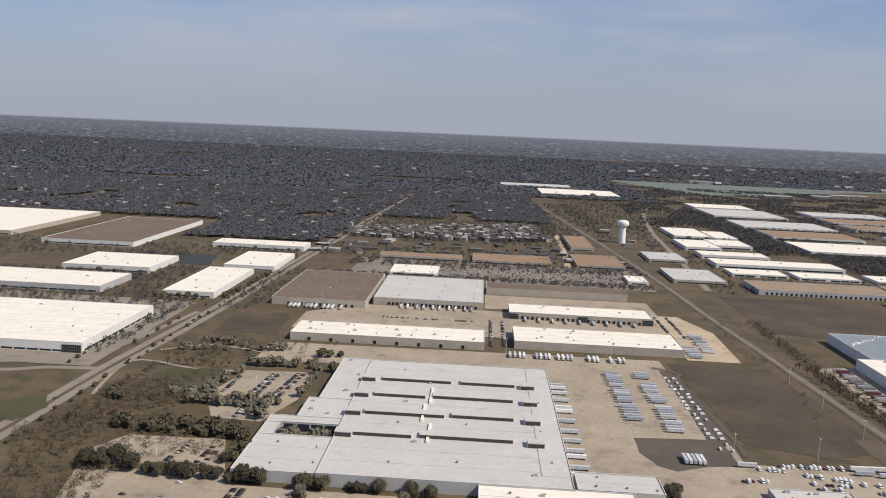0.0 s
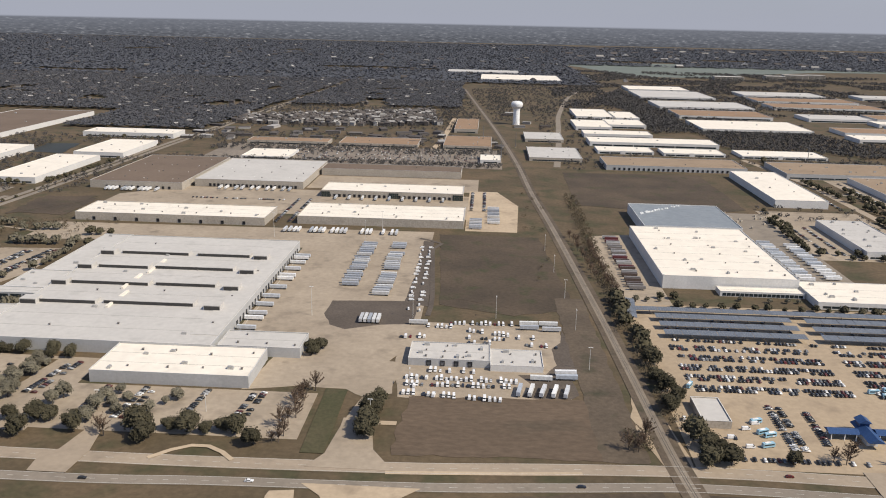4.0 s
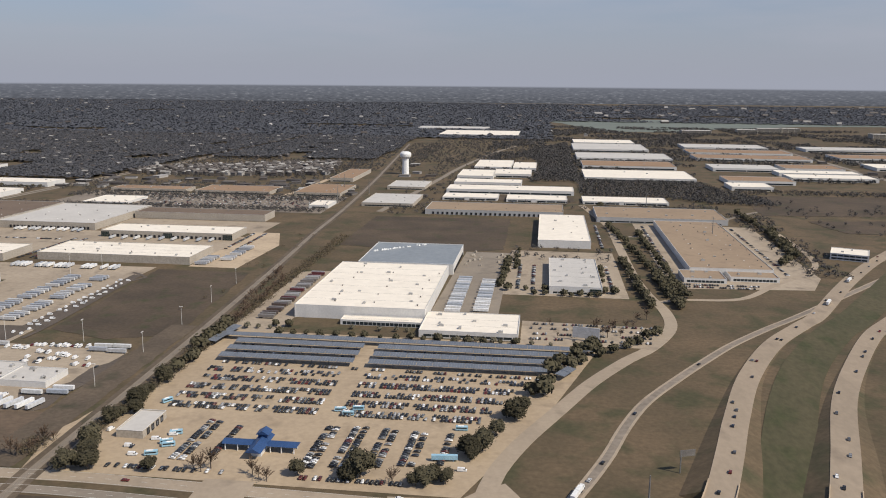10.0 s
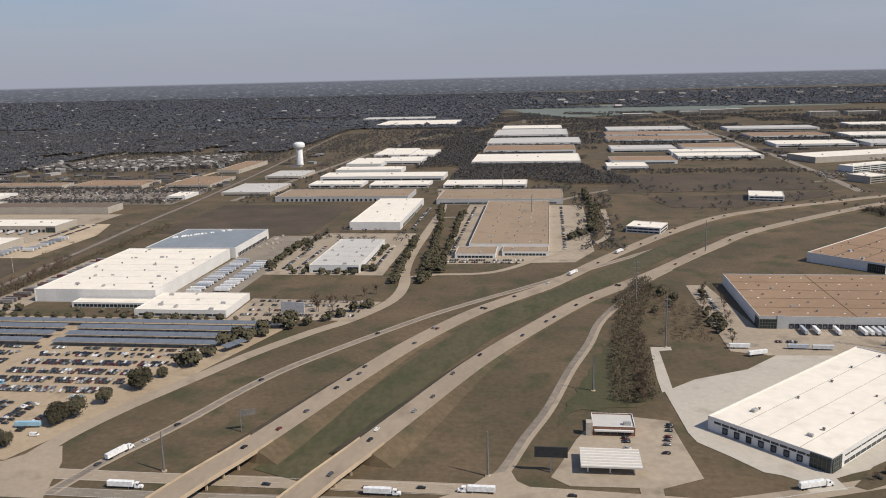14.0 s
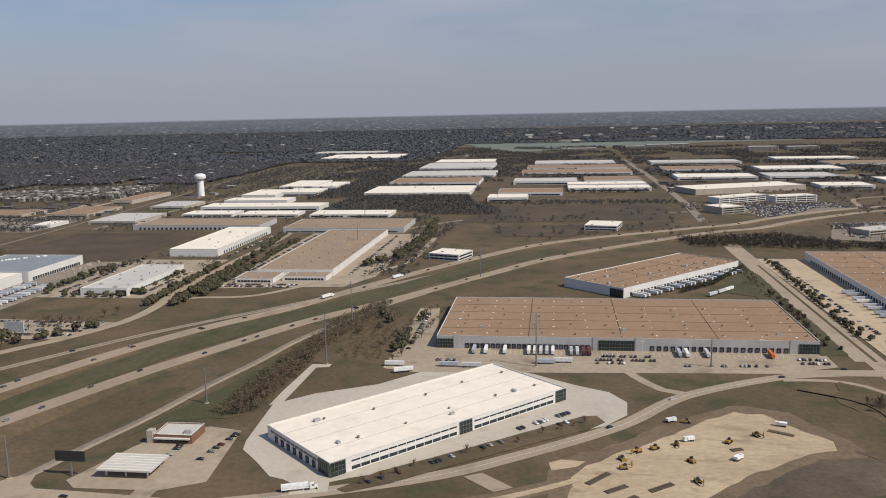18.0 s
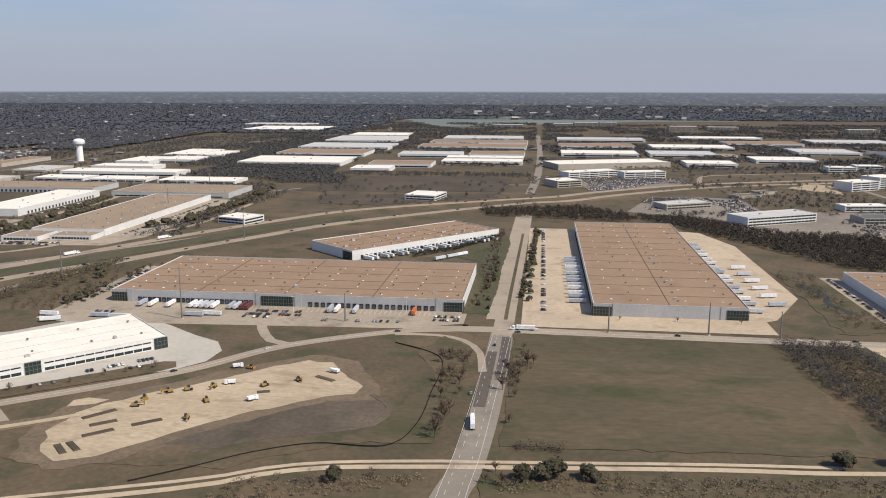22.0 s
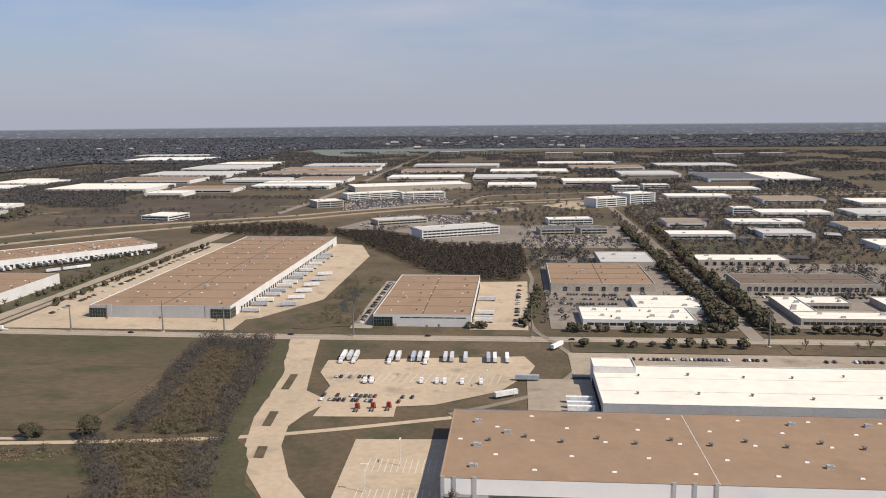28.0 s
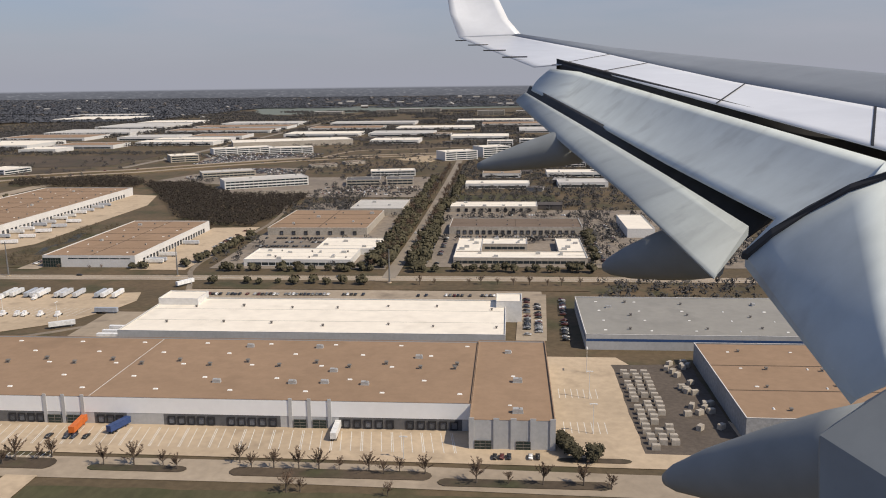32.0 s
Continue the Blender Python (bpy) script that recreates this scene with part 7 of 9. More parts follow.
joined("parked_cars", np.concatenate(V), np.concatenate(F), M_MIXCAR, "many cars of mixed colours in rows of car parks", "cars")
joined("parked_car_windows", np.concatenate(GV), np.concatenate(GF), M_GLASS, "dark windows of the many parked cars", "car windows")
# the white vans of the depot
vans = []
for x0, y0, x1, y1, fl in ((228, 635, 250, 634, 0.8), (246, 643, 300, 645, 0.85), (208, 610, 230, 611, 0.7), (262, 628, 296, 620, 0.85), (262, 613, 296, 611, 0.6), (262, 603, 282, 602, 0.9), (301, 617, 320, 615, 0.7), (303, 603, 333, 599, 0.7), (236, 547, 270, 547, 0.6), (220, 534, 300, 533, 0.9), (221, 523, 295, 524, 0.92), (220, 509, 292, 503, 0.8)):
    vans += row(van_p, x0, y0, x1, y1, 90, fl, 3.4, 0.4)
for x, y, z, a in vans:
    if rng.random() < 0.68:
        copy_thing(van_p, pose(x, y, 0.24, 0, 0, a + rng.uniform(-4, 4)) @ Matrix.Scale(rng.uniform(0.92, 1.15), 4))
    else:
        copy_thing(car_p, pose(x, y, 0.24, 0, 0, a + rng.uniform(-4, 4)))
for k in range(34):     # two ragged rows along the ditch
    x, y = 219 - 9 * (k % 2) + rng.uniform(-1, 1), 672 + 12.5 * (k // 2) + rng.uniform(-3, 3)
    if rng.random() < 0.8:
        copy_thing(van_p, pose(x - 0.02 * (y - 672), y, 0.30, 0, 0, rng.choice((12, 190, 100)) + rng.uniform(-8, 8)) @ Matrix.Scale(0.85, 4))
lay(tr_white, [(300 + 8 * k, 517, 0.4, 78 + rng.uniform(-3, 3)) for k in range(5)] + [(316, 538, 0.4, 0), (334, 541, 0.4, 2), (334, 549, 0.4, 4), (312, 645, 0.4, 3), (328, 646, 0.4, 2)])


# ---- solar car ports ----
def solar_canopy(x0, x1, y, depth=9.0, h=4.4):
    top = tagged(new("solar_canopy"), "long car port roofed with blue-grey solar panels", "solar canopy", "solar car ports")
    top.matrix_basis = pose(x0, y, 0)
    n = max(1, round((x1 - x0) / 13.5))
    w = (x1 - x0) / n
    v, f = box_vf(0.15, -depth / 2, 0, w - 0.15, depth / 2, 0.22)
    v = [(px, py, pz + h + 0.75 * (py / depth + 0.5)) for px, py, pz in v]
    me = mesh_of("solar_table", v, f, M_SOLAR)
    post = boxes_mesh("post", [(-0.16, -0.16, 0, 0.16, 0.16, h + 0.3), (-0.13, -depth * 0.42, h - 0.15, 0.13, depth * 0.42, h + 0.05)], M_STEEL)
    seam = [((w - 0.3) * k / 6 + 0.12, 0) for k in range(1, 6)]
    for i in range(n):
        t = put("solar_table", me, top, pose(i * w, 0, 0))
        sv, sf = [], []
        for a, _ in seam:
            bv, bf = box_vf(a, -depth / 2, 0.22, a + 0.09, depth / 2, 0.25)
            sf += [tuple(q + len(sv) for q in ff) for ff in bf]
            sv += [(px, py, pz + h + 0.75 * (py / depth + 0.5)) for px, py, pz in bv]
        put("frame_strip", shared("strip%.2f" % w, lambda sv=sv, sf=sf: mesh_of("frame_strip", sv, sf, M_UNIT)), t)
        put("post", post, top, pose(i * w + w / 2, 0, 0))
    return top


solar_canopy(398, 726, 688, 8)
for y_ in (671, 652, 633):
    solar_canopy(420, 533, y_)
    solar_canopy(545, {671: 708, 652: 700, 633: 688}[y_], y_)
c_ = solar_canopy(-25, 25, 0, 8)
c_.matrix_basis = pose(400, 664, 0, 0, 0, 84)
c_ = solar_canopy(0, 22, 0, 8)
c_.matrix_basis = pose(697, 622, 0, 0, 0, 62)
for row_y, x0, x1 in ((671, 422, 531), (652, 422, 531), (671, 548, 705), (652, 548, 697)):
    lay(car_p, [p for p in row(car_p, x0, row_y, x1, row_y, 90, 0.5, 8.0, 0.5)][:12])

# ---- the rental lot's blue-roofed gate and hut ----
gate = tagged(new("gatehouse"), "blue-roofed gatehouse with a cross-shaped canopy", "gatehouse")
gate.matrix_basis = pose(511, 474, 0)


def gable(x0, x1, y0, y1, z0, z1, along="x"):
    if along == "x":
        ym = (y0 + y1) / 2
        v = [(x0, y0, z0), (x1, y0, z0), (x1, y1, z0), (x0, y1, z0), (x0, ym, z1), (x1, ym, z1)]
    else:
        xm = (x0 + x1) / 2
        v = [(x1, y0, z0), (x1, y1, z0), (x0, y1, z0), (x0, y0, z0), (xm, y0, z1), (xm, y1, z1)]
    return v, [(0, 1, 5, 4), (2, 3, 4, 5), (1, 2, 5), (3, 0, 4), (3, 2, 1, 0)]


put("roof", mesh_of("roof", *gable(-24, -5, -4.5, 4.5, 4.6, 6.4), M_BLUE), gate)
put("roof", mesh_of("roof", *gable(5, 24, -4.5, 4.5, 4.6, 6.4), M_BLUE), gate)
put("centre_roof", mesh_of("centre_roof", *gable(-5, 5, -16, 12, 5.0, 7.8, "y"), M_BLUE), gate)
put("lantern", boxes_mesh("lantern", [(-3, 3, 6, 3, 9, 9)], M_BLUE), gate)
put("lantern_roof", mesh_of("lantern_roof", *gable(-4.2, 4.2, 1.8, 10.2, 9, 11.4, "y"), M_BLUE), gate)
put("booth", boxes_mesh("booth", [(-3.2, -10, 0, 3.2, 8, 4.9)], M_WWHITE), gate)
for x in (-22, -14, -7, 7, 14, 22):
    for y in (-3.8, 3.8):
        put("post", boxes_mesh("post", [(x - 0.25, y - 0.25, 0, x + 0.25, y + 0.25, 4.6)], M_PALE), gate)
building("service_hut", "plain pale service hut with a flat roof", 413, 478, 18, 34, 0, 5.5, M_RLIGHT, M_WTAN, "hut", panels=0, docks=[("e", 4, 30, 6)])
lay(van_p, [(440, 478, 0.4, 10), (448, 486, 0.4, 10), (452, 470, 0.4, 12), (428, 466, 0.4, 5), (436, 455, 0.4, 5), (404, 488, 0.4, 80), (548, 540, 0.4, 5), (556, 546, 0.4, 5), (638, 462, 0.4, 0)])
bus = tagged(put("shuttle_bus", boxes_mesh("shuttle_bus", [(-4.2, -1.2, 0.5, 4.0, 1.2, 2.9), (-4.0, -1.1, 2.9, 3.7, 1.1, 3.15)], M_SKYBLUE, 0.12)), "pale blue shuttle bus with a white roof", "bus", "shuttle buses")
put("windows", boxes_mesh("windows", [(-3.6, -1.23, 1.6, 3.2, 1.23, 2.4), (3.7, -1.0, 1.4, 4.04, 1.0, 2.5)], M_GLASS), bus)
put("roof_pod", boxes_mesh("roof_pod", [(-2.8, -0.8, 3.15, 1.2, 0.8, 3.4)], M_PALE, 0.1), bus)
for ax in (-2.6, 2.6):
    put("axle_wheels", shared("axle", lambda: None), bus, pose(ax, 0, 0))
bus.matrix_basis = pose(449, 488, 0.24, 0, 0, 20)
lay(bus, [(449, 474, 0.4, 24), (447, 457, 0.4, 18), (632, 520, 0.4, 4), (545, 540, 0.4, 8), (552, 534, 0.4, 4), (557, 544, 0.4, 8), (419, 539, 0.4, 60), (452, 470, 0.4, 200)])
tanker = trailer_proto("semi_trailer", "pale blue box trailer parked in the rental lot", M_SKYBLUE, 16)
tanker.matrix_basis = pose(626, 474, 0.24, 0, 0, 6)
blue_tr = trailer_proto("semi_trailer", "deep blue box trailer backing to a dock", M_DEEPBLUE, 12)
blue_tr.matrix_basis = pose(2021, 374, 0.3, 0, 0, 72)
sign = tagged(new("billboard"), "blue billboard on a post beside the car park", "billboard")
sign.matrix_basis = pose(722, 726, 0, 0, 0, -12)
put("panel", boxes_mesh("panel", [(-12, -0.4, 3, 12, 0.4, 13)], M_TRBLUE), sign)
put("post", boxes_mesh("post", [(-0.6, -0.4, 0, 0.6, 0.4, 3.0)], M_STEEL), sign)
sign = tagged(new("billboard"), "dark billboard on a single post by the frontage road", "billboard")
sign.matrix_basis = pose(956, 440, 0, 0, 0, 0)
put("panel", boxes_mesh("panel", [(-9, -0.4, 9, 9, 0.4, 15)], M_DOCK), sign)
put("post", boxes_mesh("post", [(-0.5, -0.4, 0, 0.5, 0.4, 9.0)], M_STEEL), sign)
sign = tagged(new("gantry_sign"), "dark freeway sign seen from behind on a pole", "road sign")
sign.matrix_basis = pose(766, 478, 4.5, 0, 0, 20)
put("panel", boxes_mesh("panel", [(-1, -0.2, 6, 9, 0.2, 10)], M_UNITD), sign)
put("post", boxes_mesh("post", [(-0.4, -0.3, -4.5, 0.2, 0.3, 10.0)], M_STEEL), sign)

# ---- filling station and diner by the frontage road ----
canopy = tagged(new("station_canopy"), "pale ribbed canopy of a filling station", "canopy")
canopy.matrix_basis = pose(972, 438, 0)
put("deck", boxes_mesh("deck", [(0, 0, 4.6, 33, 23, 5.5)], M_RLIGHT), canopy)
for k in range(7):
    put("rib", boxes_mesh("rib", [(0.3, 1 + 3.4 * k, 5.504, 32.7, 1.6 + 3.4 * k, 5.7)], M_RWHITE), canopy)
for x in (4, 16, 29):
    for y in (4, 19):
        put("post", boxes_mesh("post", [(x - 0.35, y - 0.35, 0, x + 0.35, y + 0.35, 4.6)], M_PALE), canopy)
diner = building("diner", "small brick diner with a flat pale roof", 981, 489, 25, 20, 0, 6, M_RLIGHT, M_BRICK, "restaurant", bands=[("s", 2, 23, 1.0, 3.2, 4)], units=3, panels=0)
put("turret", boxes_mesh("turret", [(-4, -1, 0, -0.1, 4, 8.5)], M_WTAN), diner)
put("awning", boxes_mesh("awning", [(1, -1.6, 3.3, 24, -0.05, 4.2)], M_WWHITE), diner)

# ---- the building site ----
def digger(x, y, turn, kind):
    top = tagged(new("excavator" if kind else "bulldozer"), "yellow %s on the graded sand" % ("excavator with a raised arm" if kind else "bulldozer with a blade"), "construction machine", "construction machines")
    top.matrix_basis = pose(x, y, 0.25, 0, 0, turn)
    for s in (-1, 1):
        put("track", boxes_mesh("track", [(-2.2, s * 1.2 - 0.35, 0, 2.2, s * 1.2 + 0.35, 0.9)], M_TYRE, 0.15), top)
    put("body", boxes_mesh("body", [(-2.3, -1.3, 0.9, 1.0, 1.3, 2.2)], M_YELLOW, 0.1), top)
    put("cab", boxes_mesh("cab", [(-0.2, -1.1, 2.2, 1.4, 0.5, 3.4)], M_GLASS, 0.1), top)
    if kind:
        put("boom", boxes_mesh("boom", [(1.0, 0.6, 1.8, 5.2, 1.1, 2.5), (4.7, 0.6, 0.5, 5.3, 1.1, 4.2)], M_YELLOW), top)
    else:
        put("blade", boxes_mesh("blade", [(2.5, -1.9, 0.1, 2.8, 1.9, 1.5)], M_YELLOW), top)


for k, (x, y) in enumerate(((1268, 488), (1278, 500), (1288, 505), (1302, 512), (1333, 518), (1352, 530), (1307, 488), (1268, 476), (1313, 549), (1306, 462))):
    digger(x, y, rng.uniform(0, 360), k % 2)
for x, y, a in ((1371, 548, 160), (1334, 494, 48), (1310, 519, 200), (1304, 550, 30)):
    t_ = tagged(new("dump_truck"), "white and yellow dump truck on the sand", "truck", "construction machines")
    t_.matrix_basis = pose(x, y, 0.25, 0, 0, a)
    put("bed", boxes_mesh("bed", [(-3.5, -1.4, 1.2, 1.0, 1.4, 2.8)], M_PALE, -0.15), t_)
    put("cab", boxes_mesh("cab", [(1.3, -1.25, 0.7, 3.4, 1.25, 3.0)], M_WCAR, 0.12), t_)
    for ax in (-2.6, -1.3, 2.4):
        put("axle_wheels", SHARED["axle"], t_, pose(ax, 0, 0))
for x, y, L_, a in ((1253, 462, 20, 50), (1262, 450, 15, 38), (1286, 454, 17, 38), (1266, 437, 17, 42), (1257, 415, 14, -46), (1262, 419, 14, -42), (1368, 536, 16, -30), (1336, 508, 8, 20)):
    ob = tagged(put("foundation_trench", boxes_mesh("foundation_trench", [(-L_ / 2, -2, 0.0, L_ / 2, 2, 0.55)], M_FIELD, 0.4)), "dark strip of dug earth on the sand", "trench", "dug strips")
    ob.matrix_basis = pose(x, y, 0.2, 0, 0, a)
sf_ = smooth_line([(1310, 385), (1336, 405), (1358, 423), (1388, 438), (1426, 440), (1438, 469), (1440, 518), (1438, 586), (1400, 618)], 5)
v, f = [], []
for p in sf_:
    v += [(p.x, p.y, 0), (p.x, p.y, 0.9), (p.x + 0.2, p.y + 0.2, 0.9), (p.x + 0.2, p.y + 0.2, 0)]
for i in range(len(sf_) - 1):
    a, b = 4 * i, 4 * i + 4
    f += [(a, a + 1, b + 1, b), (a + 1, a + 2, b + 2, b + 1), (a + 2, a + 3, b + 3, b + 2)]
tagged(put("silt_fence", mesh_of("silt_fence", v, f, M_SILT)), "low black silt fence round the building site", "fence")

for k in range(3):
    t_ = tagged(new("tractor_unit"), "red tractor unit parked without a trailer", "truck", "parked red tractor units")
    t_.matrix_basis = pose(1826 + 9 * k, 495 + 1.5 * k, 0.38, 0, 0, 82)
    put("cab", boxes_mesh("cab", [(0.6, -1.2, 0.9, 2.9, 1.2, 3.7), (2.9, -1.0, 0.8, 4.1, 1.0, 2.1)], M_RED, 0.1), t_)
    put("chassis", boxes_mesh("chassis", [(-3.4, -0.5, 0.7, 0.6, 0.5, 1.05)], M_STEEL), t_)
    put("windscreen", boxes_mesh("windscreen", [(2.86, -1.0, 2.3, 2.93, 1.0, 3.3)], M_GLASS), t_)
    for ax in (-2.8, -1.5, 3.2):
        put("axle_wheels", SHARED["axle"], t_, pose(ax, 0, 0))

# ---- storage yard stacks ----
crate = tagged(put("storage_crate", boxes_mesh("storage_crate", [(-1.7, -1.1, 0, 1.7, 1.1, 2.2), (-1.6, -1.0, 2.2, 1.6, 1.0, 2.35)], M_WTAN)), "pale stacked storage crate in a yard", "crate", "storage yard stacks")
crate.matrix_basis = pose(2252, 366, 0.35)
for k in range(17):
    for j in range(3):
        if rng.random() < 0.8:
            copy_thing(crate, pose(2251 + 5.0 * j + rng.uniform(-0.5, 0.5), 371 + 5.2 * k, 0.35, 0, 0, rng.uniform(-6, 6)))
for k in range(16):
    copy_thing(crate, pose(rng.uniform(586, 640), rng.uniform(1010, 1096), 0.3, 0, 0, rng.uniform(0, 90)))
for k in range(22):
    copy_thing(crate, pose(rng.uniform(2272, 2286), rng.uniform(385, 472), 0.35, 0, 0, rng.uniform(0, 90)))

# ---- painted stalls ----
def stalls(name, x0, x1, y0, y1, step, slant=0.0, z=0.36):
    v, f = [], []
    x = x0
    while x < x1:
        n = len(v)
        v += [(x, y0, z), (x + 0.3, y0, z), (x + 0.3 + slant, y1, z), (x + slant, y1, z)]
        f.append((n, n + 1, n + 2, n + 3))
        x += step
    tagged(put(name, mesh_of(name, v, f, M_LINE)), "white painted stall lines on the concrete", "road marking", kind="stuff")


stalls("stall_lines", 1912, 2172, 358, 377, 4.3, -3)
stalls("stall_lines", 1912.7, 2172, 358, 377, 12.9, -3)
stalls("stall_lines", 1800, 1910, 548, 568, 4.6, 3)
stalls("stall_lines", 1846, 1884, 380, 394, 3.0)
stalls("stall_lines", 1846, 1884, 412, 428, 3.0)
stalls("stall_lines", 2216, 2236, 380, 392, 3.0)
stalls("stall_lines", 2216, 2236, 420, 432, 3.0)
stalls("stall_lines", 1180, 1282, 692, 704, 4.2)
stalls("stall_lines", 1310, 1420, 692, 704, 4.2)
stalls("stall_lines", 80, 110, 600, 830, 400)
for x, y, L_, D_ in ((1980, 335.5, 28, 9), (2028, 335.5, 35, 5), (2086, 334, 74, 7), (1878, 374, 14, 5), (1911, 334.5, 50, 4), (2168, 330, 60, 6), (2214, 352, 24, 4)):
    slab("planted_island", [(x, y), (x + L_, y), (x + L_ + 2, y + D_ * 0.2), (x + L_ + 2.8, y + D_ / 2), (x + L_ + 2, y + D_ * 0.8), (x + L_, y + D_), (x, y + D_), (x - 2, y + D_ * 0.8), (x - 2.8, y + D_ / 2), (x - 2, y + D_ * 0.2)], 0.3, M_FIELD, "dark mulched island with bare trees", "traffic island")
slab("verge_corner", [(1836, 346), (1870, 352), (1897, 343), (1908, 337), (1870, 334), (1836, 336)], 0.3, M_FIELD, "dark mulched verge at the corner", "verge", wobble=0.5)
stalls("stall_lines", 1906, 1964, 339, 345.5, 1.9)
stalls("stall_lines", 1986, 2006, 345.5, 350, 3.0)
for x, y, L_ in ((1781, 468, 22), (1774, 530, 30), (1790, 425, 14)):
    slab("planted_island", [(x - 2.5, y), (x + 2.5, y), (x + 0.5, y + L_), (x - 4.5, y + L_)], 0.3, M_GROUND, "brown grass island in the drive", "traffic island")

# ---- trees ----
def crown_mesh(name, seed, h, r, kind, mat, count):
    """A crown in lobes, clad in small leaf clumps that face outwards, with gaps; bare ones are limbs and fine twigs."""
    rnd = random.Random(seed)
    v, f = [], []

    def blade(p, u, w):
        n = len(v)
        v.extend((tuple(p - u), tuple(p + w), tuple(p + u), tuple(p - w)))
        f.append((n, n + 1, n + 2, n + 3))

    if kind == "bare":
        for k in range(18):
            a, el = rnd.uniform(0, 6.28), rnd.uniform(0.55, 1.4)
            p0 = Vector((0, 0, h * rnd.uniform(0.22, 0.5)))
            d = Vector((math.cos(a) * math.cos(el), math.sin(a) * math.cos(el), math.sin(el)))
            p1 = p0 + d * r * rnd.uniform(0.8, 1.3)
            n = len(v)
            for p, ww in ((p0, 0.10), (p1, 0.03)):
                v += [tuple(p + Vector((ww, 0, 0))), tuple(p + Vector((-ww * 0.5, ww * 0.8, 0))), tuple(p + Vector((-ww * 0.5, -ww * 0.8, 0)))]
            f += [(n, n + 1, n + 4, n + 3), (n + 1, n + 2, n + 5, n + 4), (n + 2, n, n + 3, n + 5)]
            for j in range(count // 18):
                q = p0.lerp(p1, rnd.uniform(0.3, 1.05))
                u = (d + Vector((rnd.gauss(0, 0.6), rnd.gauss(0, 0.6), rnd.gauss(0.2, 0.5)))).normalized()
                t = rnd.uniform(0.10, 0.20) * r * (180 / count) ** 0.25
                w = u.orthogonal()
                w = (w * math.cos(j) + u.cross(w) * math.sin(j)).normalized() * rnd.uniform(0.09, 0.17) * (300 / count) ** 0.5
                blade(q + u * t, u * t, w)
        return mesh_of(name, v, f, mat)
    lobes = [(Vector((0, 0, h * 0.60)), r * 0.74)]
    for k in range(9):
        a = k * 0.7 + rnd.uniform(-0.3, 0.3)
        e = rnd.uniform(0.42, 0.62) * r
        lobes.append((Vector((math.cos(a) * e, math.sin(a) * e, h * rnd.uniform(0.40, 0.76))), r * rnd.uniform(0.32, 0.5)))
    for c, rr in lobes:
        n, q = len(v), rr * 0.82
        for e in (-0.75, -0.1, 0.55, 1.1):
            for j in range(7):
                a, b = j * 0.8976 + e, q * rnd.uniform(0.88, 1.1)
                v.append((c.x + b * math.cos(e) * math.cos(a), c.y + b * math.cos(e) * math.sin(a), c.z + b * math.sin(e)))
        f += [(n + 7 * i + j, n + 7 * i + (j + 1) % 7, n + 7 * i + 7 + (j + 1) % 7, n + 7 * i + 7 + j) for i in range(3) for j in range(7)]
        f.append(tuple(range(n + 21, n + 28)))
    size = r * (0.105 if kind == "oak" else 0.12) * (520 / count) ** 0.5
    for k in range(count):
        c, rr = lobes[min(rnd.randrange(13), 12) % 10]
        d = Vector((rnd.gauss(0, 1), rnd.gauss(0, 1), rnd.gauss(0.25, 0.9))).normalized()
        p = c + d * rr * rnd.uniform(0.84, 1.16)
        if p.z < h * 0.16 or any((p - c2).length < r2 * 0.74 for c2, r2 in lobes):
            continue
        n_ = (d + Vector((rnd.gauss(0, 0.4), rnd.gauss(0, 0.4), rnd.gauss(0, 0.4)))).normalized()
        t = size * rnd.uniform(0.6, 1.35)
        u = n_.orthogonal().normalized()
        a = rnd.uniform(0, 6.28)
        u, w = u * math.cos(a) + n_.cross(u) * math.sin(a), n_.cross(u) * math.cos(a) - u * math.sin(a)
        blade(p, u * t, w * t * (0.85 if kind == "oak" else 0.55))
    return mesh_of(name, v, f, mat)


TREES, FAR_CROWNS = {}, {}
for kind, mat, lab in (("oak", M_OAK, "dark evergreen oak with a dense rounded crown"), ("bare", M_BARE, "leafless winter tree with fine brown twigs"), ("bud", M_BLOSSOM, "young tree with pale budding twigs")):
    for k in range(4):
        h, r = {"oak": (8.6, 5.2), "bare": (9.0, 3.8), "bud": (7.2, 3.8)}[kind]
        base_ = put("tree", mesh_of("tree", *lathe([(0.34, 0), (0.26, 0.6), (0.2, h * 0.3), (0.1, h * 0.62)], 7), M_BARK))
        tagged(base_, lab, "tree", "trees")
        put("crown", crown_mesh("crown", 20 + k + len(kind), h, r, kind, mat, {"oak": 900, "bare": 720, "bud": 700}[kind]), base_)
        FAR_CROWNS[kind, k] = crown_mesh("far_crown", 40 + k + len(kind), h, r, kind, mat, {"oak": 120, "bare": 160, "bud": 90}[kind])
        TREES[kind, k] = base_
tree_spots = []


def plant(kind, spots, size=1.0):
    tree_spots.extend((kind, x, y, size) for x, y in spots)


def along(x0, y0, x1, y1, step, jit=2.2):
    n = max(1, int(math.hypot(x1 - x0, y1 - y0) / step))
    return [(x0 + (x1 - x0) * (k + 0.5) / n + rng.uniform(-jit, jit), y0 + (y1 - y0) * (k + 0.5) / n + rng.uniform(-jit, jit)) for k in range(n) if rng.random() < 0.84]


